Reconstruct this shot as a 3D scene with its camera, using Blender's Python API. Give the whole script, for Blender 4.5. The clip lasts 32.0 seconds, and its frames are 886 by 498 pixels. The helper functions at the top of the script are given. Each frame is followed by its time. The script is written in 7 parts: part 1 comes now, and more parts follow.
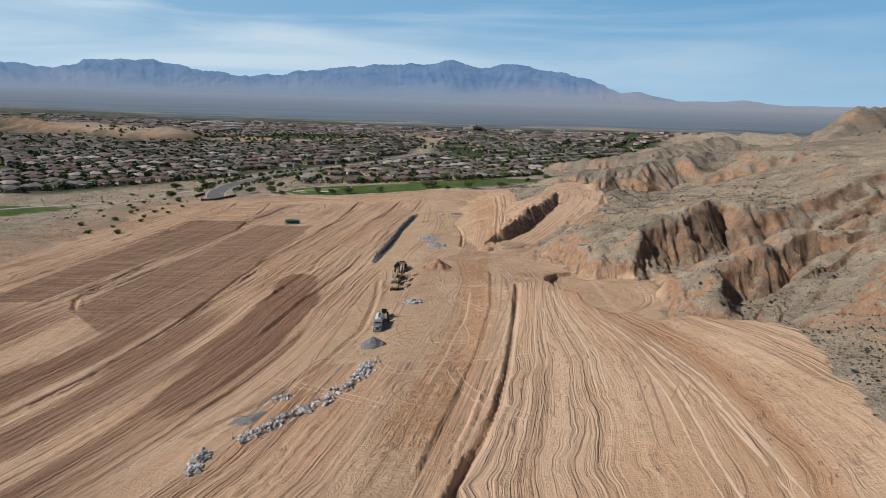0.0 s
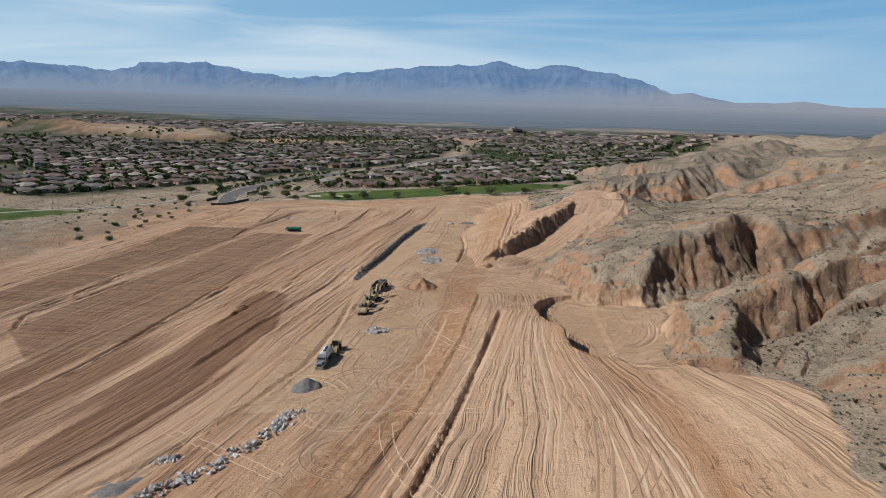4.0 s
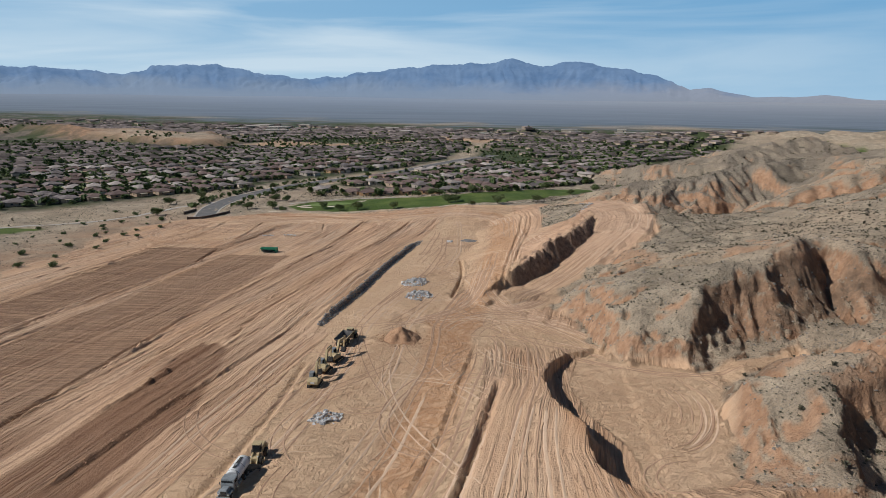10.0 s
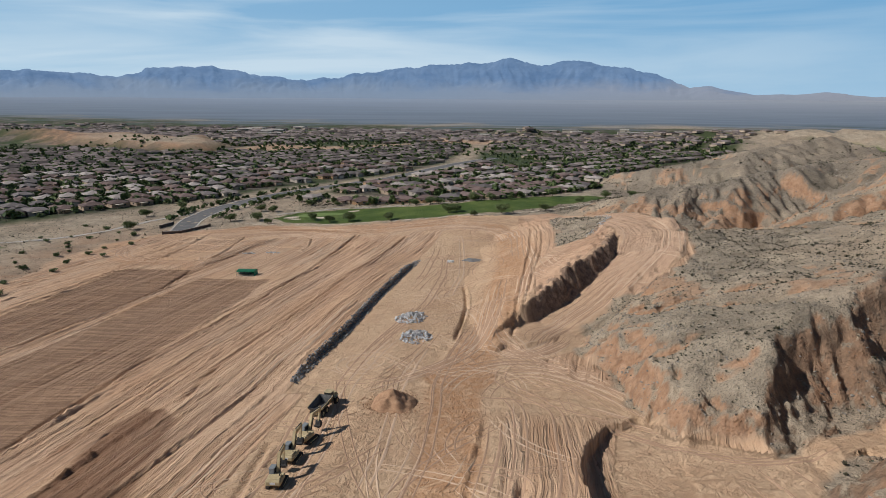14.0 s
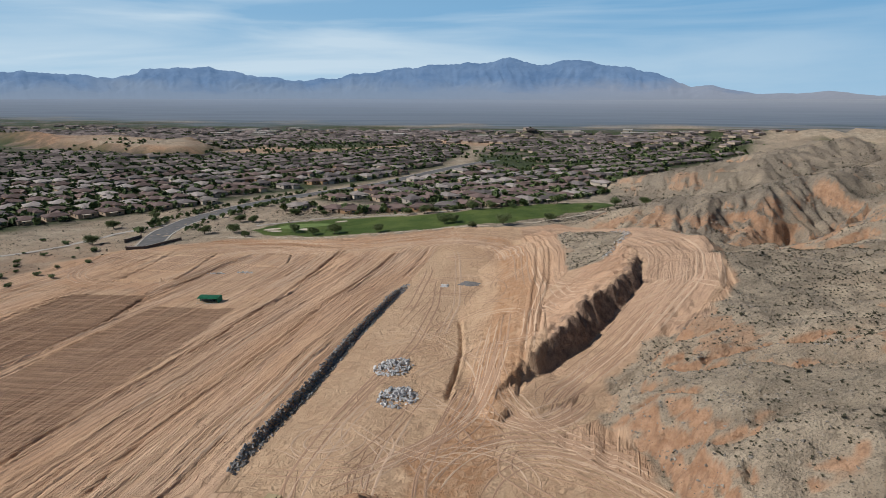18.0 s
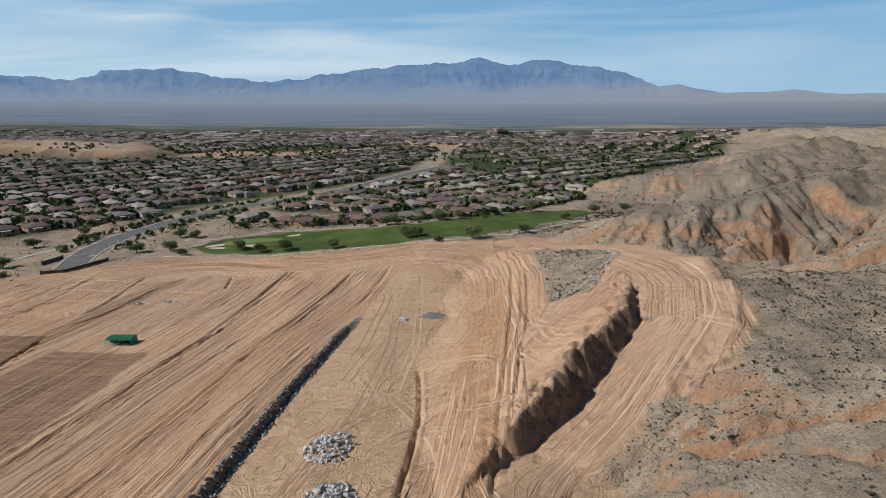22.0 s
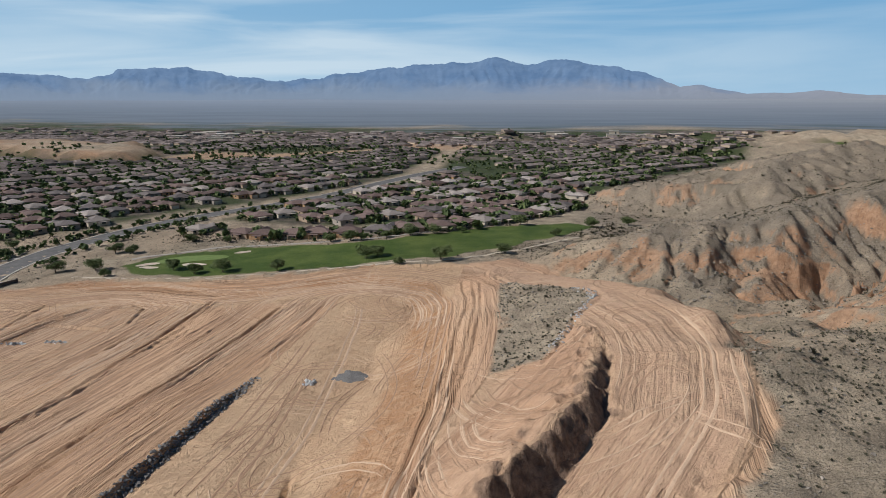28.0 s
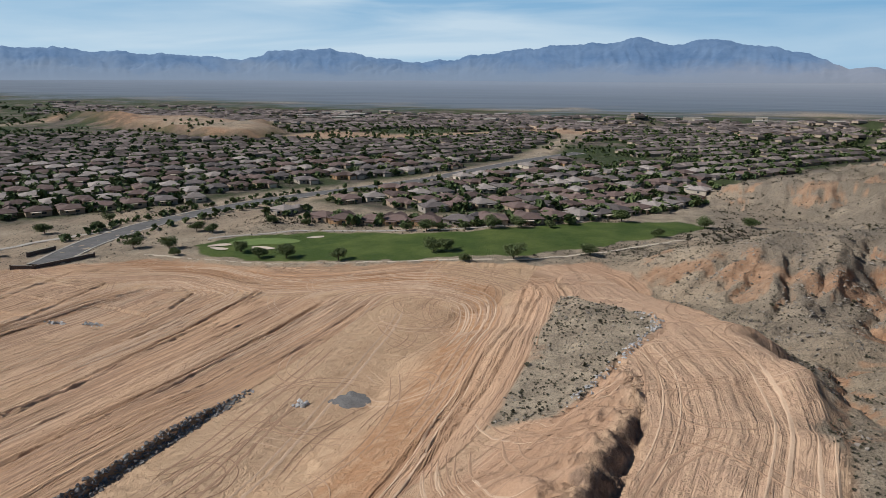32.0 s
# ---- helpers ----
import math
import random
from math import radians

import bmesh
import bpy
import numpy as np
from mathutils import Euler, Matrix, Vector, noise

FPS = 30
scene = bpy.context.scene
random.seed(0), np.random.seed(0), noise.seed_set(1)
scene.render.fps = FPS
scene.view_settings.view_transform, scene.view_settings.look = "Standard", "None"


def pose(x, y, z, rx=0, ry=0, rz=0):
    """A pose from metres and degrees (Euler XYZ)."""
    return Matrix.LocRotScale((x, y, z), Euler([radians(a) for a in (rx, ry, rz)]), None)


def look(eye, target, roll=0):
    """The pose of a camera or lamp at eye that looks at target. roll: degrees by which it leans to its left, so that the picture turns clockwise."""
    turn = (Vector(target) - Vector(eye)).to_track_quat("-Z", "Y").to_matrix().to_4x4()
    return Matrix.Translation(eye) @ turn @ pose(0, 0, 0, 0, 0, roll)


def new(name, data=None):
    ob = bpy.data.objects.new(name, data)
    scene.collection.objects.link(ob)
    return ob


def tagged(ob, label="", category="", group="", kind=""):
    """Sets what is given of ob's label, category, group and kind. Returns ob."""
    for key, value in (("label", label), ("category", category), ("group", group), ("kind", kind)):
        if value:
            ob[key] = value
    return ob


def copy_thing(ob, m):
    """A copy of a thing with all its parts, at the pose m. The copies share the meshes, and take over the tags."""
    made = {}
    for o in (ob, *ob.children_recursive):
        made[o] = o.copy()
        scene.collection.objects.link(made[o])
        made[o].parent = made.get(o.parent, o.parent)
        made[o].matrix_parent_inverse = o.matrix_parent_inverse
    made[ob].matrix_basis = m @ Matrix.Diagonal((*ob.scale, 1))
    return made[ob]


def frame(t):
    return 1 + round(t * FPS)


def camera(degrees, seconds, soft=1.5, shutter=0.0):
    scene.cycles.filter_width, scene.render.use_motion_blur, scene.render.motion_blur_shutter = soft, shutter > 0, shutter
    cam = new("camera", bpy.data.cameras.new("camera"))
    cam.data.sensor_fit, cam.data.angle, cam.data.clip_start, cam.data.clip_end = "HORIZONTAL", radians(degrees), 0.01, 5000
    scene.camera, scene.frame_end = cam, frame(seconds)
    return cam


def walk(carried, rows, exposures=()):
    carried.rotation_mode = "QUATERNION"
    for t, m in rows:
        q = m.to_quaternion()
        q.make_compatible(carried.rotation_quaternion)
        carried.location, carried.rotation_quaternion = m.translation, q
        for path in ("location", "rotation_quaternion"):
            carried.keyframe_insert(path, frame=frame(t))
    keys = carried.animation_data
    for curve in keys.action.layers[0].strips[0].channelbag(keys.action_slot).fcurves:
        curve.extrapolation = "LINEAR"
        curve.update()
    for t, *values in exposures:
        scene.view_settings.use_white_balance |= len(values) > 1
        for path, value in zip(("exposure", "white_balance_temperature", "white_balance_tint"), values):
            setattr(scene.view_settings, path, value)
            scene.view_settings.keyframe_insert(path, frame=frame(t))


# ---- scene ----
cam = camera(67.837, 32.0, soft=0.8)

# seconds, east, north, up, heading to the left of north, pitch up, lean
ROWS = [
    (0, 0.00, 0.00, 70.00, 1.445, -13.162, 1.720),
    (0.5, 3.07, 3.43, 70.01, 2.748, -13.138, 1.736),
    (1, 6.07, 6.87, 70.09, 4.030, -13.125, 1.669),
    (1.5, 9.04, 10.35, 70.25, 5.223, -13.151, 1.571),
    (2, 11.96, 13.92, 70.40, 5.737, -13.143, 1.604),
    (2.5, 14.83, 17.60, 70.37, 5.829, -13.123, 1.572),
    (3, 17.49, 21.41, 70.34, 5.789, -13.111, 1.607),
    (3.5, 19.64, 25.39, 70.28, 5.693, -13.133, 1.640),
    (5.5, 25.15, 42.49, 69.76, 5.708, -13.170, 1.594),
    (6, 25.88, 46.88, 69.74, 5.696, -13.180, 1.496),
    (6.5, 26.30, 51.34, 69.65, 5.733, -13.187, 1.499),
    (7, 26.36, 55.89, 69.60, 5.799, -13.214, 1.337),
    (7.5, 26.25, 60.53, 69.61, 6.000, -13.244, 1.204),
    (8, 26.14, 65.12, 69.52, 6.392, -13.228, 1.168),
    (8.5, 25.91, 69.78, 69.52, 6.799, -13.241, 1.064),
    (9, 25.52, 74.44, 69.53, 7.059, -13.274, 0.888),
    (9.5, 25.13, 79.23, 69.57, 7.062, -13.265, 0.835),
    (10, 24.56, 83.99, 69.66, 7.053, -13.261, 0.761),
    (10.5, 23.87, 88.75, 69.72, 7.045, -13.275, 0.651),
    (11, 23.17, 93.59, 69.79, 7.033, -13.300, 0.707),
    (11.5, 22.54, 98.50, 69.80, 7.018, -13.285, 0.519),
    (12, 21.93, 103.38, 69.89, 7.025, -13.269, 0.406),
    (12.5, 21.31, 108.10, 69.94, 7.025, -13.284, 0.354),
    (13, 20.60, 112.87, 70.02, 7.027, -13.298, 0.377),
    (13.5, 19.84, 117.80, 70.02, 7.010, -13.253, 0.318),
    (14, 19.12, 122.75, 69.97, 6.961, -13.247, 0.311),
    (14.5, 18.52, 127.75, 69.95, 6.960, -13.280, 0.310),
    (16.5, 17.44, 148.12, 69.55, 7.015, -13.266, 0.126),
    (17, 17.29, 153.31, 69.42, 6.947, -13.219, 0.139),
    (17.5, 17.11, 158.54, 69.29, 6.994, -13.192, 0.035),
    (18, 16.90, 163.74, 69.09, 6.969, -13.216, 0.068),
    (18.5, 16.68, 168.93, 68.94, 6.957, -13.199, 0.055),
    (19, 16.53, 174.08, 68.83, 6.966, -13.184, -0.009),
    (19.5, 16.54, 179.19, 68.75, 6.805, -13.168, -0.007),
    (20, 16.59, 184.25, 68.68, 6.482, -13.128, -0.028),
    (20.5, 16.66, 189.24, 68.59, 6.039, -13.131, -0.120),
    (21, 16.68, 194.18, 68.54, 5.131, -13.175, -0.155),
    (21.5, 16.70, 199.09, 68.43, 4.505, -13.150, -0.241),
    (22, 16.82, 204.01, 68.31, 4.493, -13.166, -0.248),
    (22.5, 17.09, 208.97, 68.19, 4.487, -13.187, -0.199),
    (23, 17.61, 213.99, 68.07, 4.480, -13.212, -0.133),
    (23.5, 18.49, 219.05, 68.04, 4.494, -13.204, -0.154),
    (24, 19.67, 223.96, 68.03, 4.495, -13.201, -0.162),
    (24.5, 21.13, 228.62, 68.01, 4.489, -13.207, -0.129),
    (25, 22.89, 233.06, 67.96, 4.495, -13.203, -0.167),
    (25.5, 24.96, 237.33, 67.84, 4.476, -13.195, -0.131),
    (26, 27.25, 241.53, 67.66, 4.478, -13.238, -0.089),
    (26.5, 29.62, 245.83, 67.54, 4.429, -13.167, 0.012),
    (28.5, 39.67, 262.68, 66.48, 7.305, -13.146, -0.024),
    (29, 42.10, 266.86, 66.37, 8.622, -13.129, 0.091),
    (29.5, 44.32, 271.00, 66.21, 9.719, -13.136, 0.096),
    (30, 46.57, 275.17, 66.00, 10.880, -13.132, 0.149),
    (30.5, 48.81, 279.45, 65.78, 12.371, -13.126, 0.250),
    (31, 51.00, 283.86, 65.50, 13.972, -13.124, 0.229),
    (31.5, 53.21, 288.42, 65.22, 15.593, -13.381, 0.192),
    (32, 55.50, 293.13, 64.99, 17.697, -14.658, 0.257),
]


def flown(x, y, z, yaw, pitch, roll):
    return pose(x, y, z) @ pose(0, 0, 0, 0, 0, yaw) @ pose(0, 0, 0, 90 + pitch) @ pose(0, 0, 0, 0, 0, roll)


walk(cam, [(t, flown(*r)) for t, *r in ROWS])

# ---- light ----
SUN_FROM = Vector((-0.95, -0.30, 0.0)).normalized()
SUN_ELEV = 40.0


SKY_BLUE, SKY_PALE, SKY_CLOUD = (1.65, 4.1, 6.9, 1), (5.0, 6.8, 8.2, 1), (6.4, 7.6, 8.5, 1)


def make_world():
    w = bpy.data.worlds.new("desert_sky")
    scene.world = w
    w.use_nodes = True
    nt = w.node_tree
    nt.nodes.clear()
    out = nt.nodes.new("ShaderNodeOutputWorld")
    bg = nt.nodes.new("ShaderNodeBackground")
    sky = nt.nodes.new("ShaderNodeTexSky")
    sky.sky_type = "NISHITA"
    sky.sun_disc = False
    sky.sun_elevation = radians(SUN_ELEV)
    sky.sun_rotation = math.atan2(SUN_FROM.x, SUN_FROM.y)
    sky.altitude, sky.air_density, sky.dust_density, sky.ozone_density = 600, 1.0, 0.5, 1.5
    # thin high cloud, drawn out sideways, and a pale veil low over the valley
    co = nt.nodes.new("ShaderNodeTexCoord")
    mp = nt.nodes.new("ShaderNodeMapping")
    mp.inputs["Scale"].default_value = (1.5, 1.5, 15.0)
    mp.inputs["Rotation"].default_value = (radians(3), radians(4), 0)
    nt.links.new(co.outputs["Generated"], mp.inputs[0])
    nz = nt.nodes.new("ShaderNodeTexNoise")
    nz.inputs["Scale"].default_value = 1.15
    nz.inputs["Detail"].default_value = 6
    nz.inputs["Roughness"].default_value = 0.5
    nz.inputs["Distortion"].default_value = 0.5
    nt.links.new(mp.outputs[0], nz.inputs["Vector"])
    ramp = nt.nodes.new("ShaderNodeMapRange")
    ramp.inputs["From Min"].default_value = 0.45
    ramp.inputs["From Max"].default_value = 0.66
    ramp.inputs["To Max"].default_value = 0.7
    nt.links.new(nz.outputs["Fac"], ramp.inputs["Value"])
    sep = nt.nodes.new("ShaderNodeSeparateXYZ")
    nt.links.new(co.outputs["Generated"], sep.inputs[0])
    low = nt.nodes.new("ShaderNodeMapRange")
    low.inputs["From Min"].default_value = 0.11
    low.inputs["From Max"].default_value = 0.0
    low.inputs["To Max"].default_value = 0.6
    nt.links.new(sep.outputs["Z"], low.inputs["Value"])
    west = nt.nodes.new("ShaderNodeMapRange")
    west.inputs["From Min"].default_value = 0.45
    west.inputs["From Max"].default_value = -0.75
    west.inputs["To Min"].default_value = 0.0
    west.inputs["To Max"].default_value = 0.4
    nt.links.new(sep.outputs["X"], west.inputs["Value"])
    blue = nt.nodes.new("ShaderNodeMix")
    blue.data_type = "RGBA"
    blue.inputs[7].default_value = SKY_BLUE
    deep = nt.nodes.new("ShaderNodeMapRange")
    deep.inputs["From Min"].default_value = 0.42
    deep.inputs["From Max"].default_value = 0.12
    deep.inputs["To Max"].default_value = 0.85
    nt.links.new(sep.outputs["Z"], deep.inputs["Value"])
    nt.links.new(deep.outputs[0], blue.inputs[0])
    dim = nt.nodes.new("ShaderNodeMix")
    dim.data_type, dim.blend_type = "RGBA", "MULTIPLY"
    dim.inputs[0].default_value = 1.0
    dim.inputs[7].default_value = (0.36, 0.38, 0.42, 1)
    nt.links.new(sky.outputs[0], dim.inputs[6])
    nt.links.new(dim.outputs[2], blue.inputs[6])
    veil = nt.nodes.new("ShaderNodeMix")
    veil.data_type = "RGBA"
    veil.inputs[7].default_value = SKY_PALE
    both = nt.nodes.new("ShaderNodeMath")
    both.operation = "ADD"
    both.use_clamp = True
    nt.links.new(low.outputs[0], both.inputs[0])
    nt.links.new(west.outputs[0], both.inputs[1])
    vt = nt.nodes.new("ShaderNodeMath")
    vt.operation = "MULTIPLY"
    nt.links.new(both.outputs[0], vt.inputs[0])
    nt.links.new(deep.outputs[0], vt.inputs[1])
    nt.links.new(vt.outputs[0], veil.inputs[0])
    nt.links.new(blue.outputs[2], veil.inputs[6])
    mix = nt.nodes.new("ShaderNodeMix")
    mix.data_type = "RGBA"
    mix.inputs[7].default_value = SKY_CLOUD
    thin = nt.nodes.new("ShaderNodeMath")
    thin.operation = "MULTIPLY"
    fade = nt.nodes.new("ShaderNodeMapRange")
    fade.inputs["From Min"].default_value = 0.35
    fade.inputs["From Max"].default_value = 0.15
    nt.links.new(sep.outputs["Z"], fade.inputs["Value"])
    nt.links.new(ramp.outputs[0], thin.inputs[0])
    nt.links.new(fade.outputs[0], thin.inputs[1])
    side = nt.nodes.new("ShaderNodeMapRange")
    side.inputs["From Min"].default_value, side.inputs["From Max"].default_value = 0.55, -0.25
    side.inputs["To Min"].default_value = 0.2
    nt.links.new(sep.outputs["X"], side.inputs["Value"])
    drawn = nt.nodes.new("ShaderNodeMath")
    drawn.operation = "MULTIPLY"
    nt.links.new(thin.outputs[0], drawn.inputs[0])
    nt.links.new(side.outputs[0], drawn.inputs[1])
    nt.links.new(drawn.outputs[0], mix.inputs[0])
    nt.links.new(veil.outputs[2], mix.inputs[6])
    nt.links.new(mix.outputs[2], bg.inputs["Color"])
    bg.inputs["Strength"].default_value = 0.1
    nt.links.new(bg.outputs[0], out.inputs["Surface"])


make_world()
sun = new("sun", bpy.data.lights.new("sun", "SUN"))
sun.data.energy = 4.3
sun.data.angle = radians(0.5)
sun.data.color = (1.0, 0.965, 0.93)
sun_way = SUN_FROM * math.cos(radians(SUN_ELEV)) + Vector((0, 0, math.sin(radians(SUN_ELEV))))
sun.matrix_world = look(sun_way * 100, (0, 0, 0))
scene.view_settings.exposure = 0.0

# ---- the shape of the land ----
def sm(a, b, x):
    t = np.clip((x - a) / (b - a), 0, 1)
    return t * t * (3 - 2 * t)


def lattice(ix, iy, seed):
    h = (ix.astype(np.int64) * 374761393 + iy.astype(np.int64) * 668265263 + seed * 974634777) & 0xFFFFFFFF
    h = ((h ^ (h >> 13)) * 1274126177) & 0xFFFFFFFF
    return ((h ^ (h >> 16)) & 0xFFFF) / 65535.0 * 2 - 1


def noise2(x, y, seed=0):
    x0, y0 = np.floor(x), np.floor(y)
    fx, fy = x - x0, y - y0
    ux, uy = fx * fx * fx * (fx * (fx * 6 - 15) + 10), fy * fy * fy * (fy * (fy * 6 - 15) + 10)
    a, b = lattice(x0, y0, seed), lattice(x0 + 1, y0, seed)
    c, d = lattice(x0, y0 + 1, seed), lattice(x0 + 1, y0 + 1, seed)
    return (a + (b - a) * ux) * (1 - uy) + (c + (d - c) * ux) * uy


def fbm(x, y, size, octaves=4, seed=0, rough=0.5):
    total, amp = 0.0, 1.0
    x, y = np.asarray(x, float) / size, np.asarray(y, float) / size
    for k in range(octaves):
        total = total + amp * noise2(x, y, seed + k * 17)
        x, y, amp = x * 1.94 + y * 0.5 + 3.1, y * 1.94 - x * 0.5 + 7.7, amp * rough
    return total


def billow(x, y, size, octaves=4, seed=0, rough=0.5):
    """Sharp crests and round hollows, 0 to about 1."""
    total, amp, full = 0.0, 1.0, 0.0
    x, y = np.asarray(x, float) / size, np.asarray(y, float) / size
    for k in range(octaves):
        total = total + amp * (1 - np.abs(noise2(x, y, seed + k * 13)) * 1.6)
        full += amp
        x, y, amp = x * 1.9 + y * 0.6 + 3.1, y * 1.9 - x * 0.6 + 7.7, amp * rough
    return total / full


def along(x, y, line):
    """For points of the plan and a polyline of (x, y, values...): the distance to it (less than 0 on its right), the way along it and the values there."""
    line = np.asarray(line, float)
    best = np.full(np.shape(x), 1e9)
    side, way = np.zeros(np.shape(x)), np.zeros(np.shape(x))
    vals = [np.zeros(np.shape(x)) for _ in range(line.shape[1] - 2)]
    run = 0.0
    for p, q in zip(line[:-1], line[1:]):
        dx, dy = q[0] - p[0], q[1] - p[1]
        n = math.hypot(dx, dy)
        t = np.clip(((x - p[0]) * dx + (y - p[1]) * dy) / (n * n), 0, 1)
        d = np.hypot(x - p[0] - t * dx, y - p[1] - t * dy)
        near = d < best
        best = np.where(near, d, best)
        side = np.where(near, np.sign(dx * (y - p[1]) - dy * (x - p[0])), side)
        way = np.where(near, run + t * n, way)
        for k in range(len(vals)):
            vals[k] = np.where(near, p[2 + k] + t * (q[2 + k] - p[2 + k]), vals[k])
        run += n
    return best * side, way, vals


def inside(x, y, poly):
    """Signed distance to a polygon's edge, more than 0 inside."""
    odd = np.zeros(np.shape(x), bool)
    pts = list(poly)
    for (ax, ay), (bx, by) in zip(pts, pts[1:] + pts[:1]):
        if ay != by:
            odd ^= ((ay > y) != (by > y)) & (x < (bx - ax) * (y - ay) / (by - ay) + ax)
    d = np.abs(along(x, y, pts + pts[:1])[0])
    return np.where(odd, d, -d)


TOE = [(92, 20), (80, 95), (77, 122), (76, 140), (72, 156), (68, 170), (64, 180), (62, 190), (65, 203), (67, 216), (68, 228), (67, 240), (57, 247), (52, 246.5), (48, 255.5), (45, 271), (41, 286), (35, 294),
       (38, 308), (48, 330), (56, 350), (62, 366), (66, 382), (66, 398), (67, 430), (62, 455), (54, 480), (47, 510), (44, 545), (62, 585), (95, 632), (150, 668), (300, 700), (700, 690)]
# crests, brows and hollows of the hills (x, y, z); the slopes are drawn out smoothly between them
SOUTH_HILL = [(62, 190, 9), (66, 201, 10.5), (71, 207, 12.6), (76, 188, 14.5), (83, 203, 19.4), (92, 212, 22), (114, 224, 28), (150, 245, 37), (78, 140, 21), (84, 160, 21), (100, 178, 25), (130, 190, 33), (96, 100, 25), (150, 120, 38), (76, 60, 19)]
NORTH_HILL = [(48, 258, 9.2), (54, 257, 10.6), (66, 246, 11), (71, 255.5, 17.4), (75.5, 267, 21), (75, 280, 19.8), (90, 271, 23.6), (104, 283, 27.2), (119, 298, 27), (126, 278, 23), (150, 292, 26), (190, 318, 38),
              (49.5, 287, 11.7), (55, 285, 13.8), (43, 314, 5.5), (68, 312, 13.1), (81, 311, 17.4), (67, 330, 12.2), (107, 340, 16.6), (100, 361, 16.8), (84, 380, 18), (128, 381, 19.5), (150, 340, 25), (200, 370, 38)]
NORTH_VALLEY = [(90, 404, 15), (108, 420, 10.5), (135, 429, 12.5), (147, 447, 14), (170, 455, 23), (187, 472, 33), (92, 440, 4), (75, 480, -2), (112, 448, 3.5), (138, 464, 5.5), (166, 489, 10), (186, 516, 14), (60, 512, -4), (121, 487, 6.5)]
NORTH_RIDGE = [(52, 540, 0), (70, 535, 6), (88, 527, 10.5), (105, 523, 13.4), (131, 530, 17), (153, 521, 21.6), (143, 503, 13.5), (186, 541, 27.5), (235, 575, 30), (240, 645, 22), (85, 580, -4), (130, 596, 1), (180, 610, 12), (100, 630, -8)]
FAR_SLOPES = [(260, 160, 54), (260, 300, 56), (330, 440, 50), (250, 440, 44), (260, 520, 37), (400, 600, 56), (420, 300, 74), (400, 80, 78), (240, 40, 48), (330, 700, 22), (160, 690, -6), (470, 690, 62)]
RIDGES = [  # crest lines (x, y, z), fall to the left, fall to the right
    ([(15, 297, 2.5), (26, 327, 8.0), (38, 347, 12.5), (50, 365, 16.5), (55, 385, 16.6), (58, 405, 15.8), (56, 428, 15.8), (50, 460, 11), (41, 490, 5), (36, 520, -3)], 0.36, 1.55),
    ([(96, 765, -4), (120, 742, 3), (150, 722, 7), (200, 690, 14)], 0.5, 0.5),
    ([(175, 800, 6), (230, 763, 18), (265, 809, 24), (330, 850, 30)], 0.28, 0.3),
    ([(72, 838, -14), (104, 838, -9), (136, 826, -8)], 0.7, 0.7),
    ([(344, 640, 36), (374, 672, 55), (400, 700, 66), (480, 780, 74)], 0.7, 0.5),
    ([(-1040, 1270, -2), (-950, 1225, 7), (-900, 1215, 9), (-820, 1180, 5), (-730, 1160, -2)], 0.6, 0.6),
    ([(-70, 1450, -12), (-10, 1440, 0), (30, 1440, 9), (70, 1440, -2), (110, 1440, -12)], 0.45, 0.45),
    ([(150, 1190, -8), (230, 1165, 2), (320, 1155, 7), (450, 1120, 14)], 0.5, 0.5),
    ([(260, 1310, -6), (360, 1290, 3), (480, 1260, 9)], 0.5, 0.5),
    ([(190, 1480, -6), (300, 1450, 2), (420, 1400, 9), (620, 1300, 22)], 0.3, 0.3),
]
BUTTE = (400, 700)
ORANGE_BANDS = [([(56, 526), (76, 519), (98, 508), (120, 500), (140, 498)], 6), ([(92, 438), (104, 446), (122, 438), (140, 444), (152, 452)], 3.5), ([(128, 470), (142, 478), (158, 474)], 4)]
MESA = [(-960, 1270), (-830, 1195), (-740, 1120), (-678, 1100), (-590, 1062), (-504, 1027), (-438, 1037), (-444, 1110), (-523, 1190), (-675, 1236), (-801, 1262), (-900, 1310)]
TAN_STRIPS = [[(-423, 1055), (-405, 1180), (-296, 1150), (-221, 1205), (-157, 1260), (-172, 1165), (-270, 1072)], [(-140, 1404), (-50, 1340), (20, 1282), (-90, 1225), (-160, 1290)], [(120, 1285), (239, 1401), (310, 1385), (200, 1275)]]
RAVINES = [  # floor lines (x, y, z), half width, rise to the left, rise to the right
    ([(64, 234, 4.2), (82, 246, 6.2), (98, 254, 7.8), (112, 259, 9.5), (130, 270, 13), (160, 290, 20), (200, 310, 34)], 3.5, 1.15, 0.55),
    ([(113, 260, 10), (116, 276, 15), (117, 290, 22)], 0.8, 1.6, 1.2),
    ([(70, 174, 9.6), (76, 170, 9.4), (86, 176, 10.6), (95, 190, 12.5), (104, 202, 16), (126, 216, 25), (158, 238, 37)], 2.5, 1.1, 0.5),
    ([(60, 508, -5), (78, 476, -2.5), (92, 456, 0), (112, 447, 2.5), (138, 463, 5), (166, 488, 9), (186, 518, 13), (215, 556, 22)], 3, 0.75, 0.6),
    ([(114, 445, 3.2), (124, 427, 6), (150, 422, 11), (196, 424, 25)], 2.0, 0.7, 0.55),
    ([(88, 470, 0), (100, 490, 4), (110, 508, 9)], 0.8, 0.8, 0.8),
    ([(166, 489, 9.5), (172, 472, 15), (182, 462, 24)], 1.0, 1.0, 1.2),
]
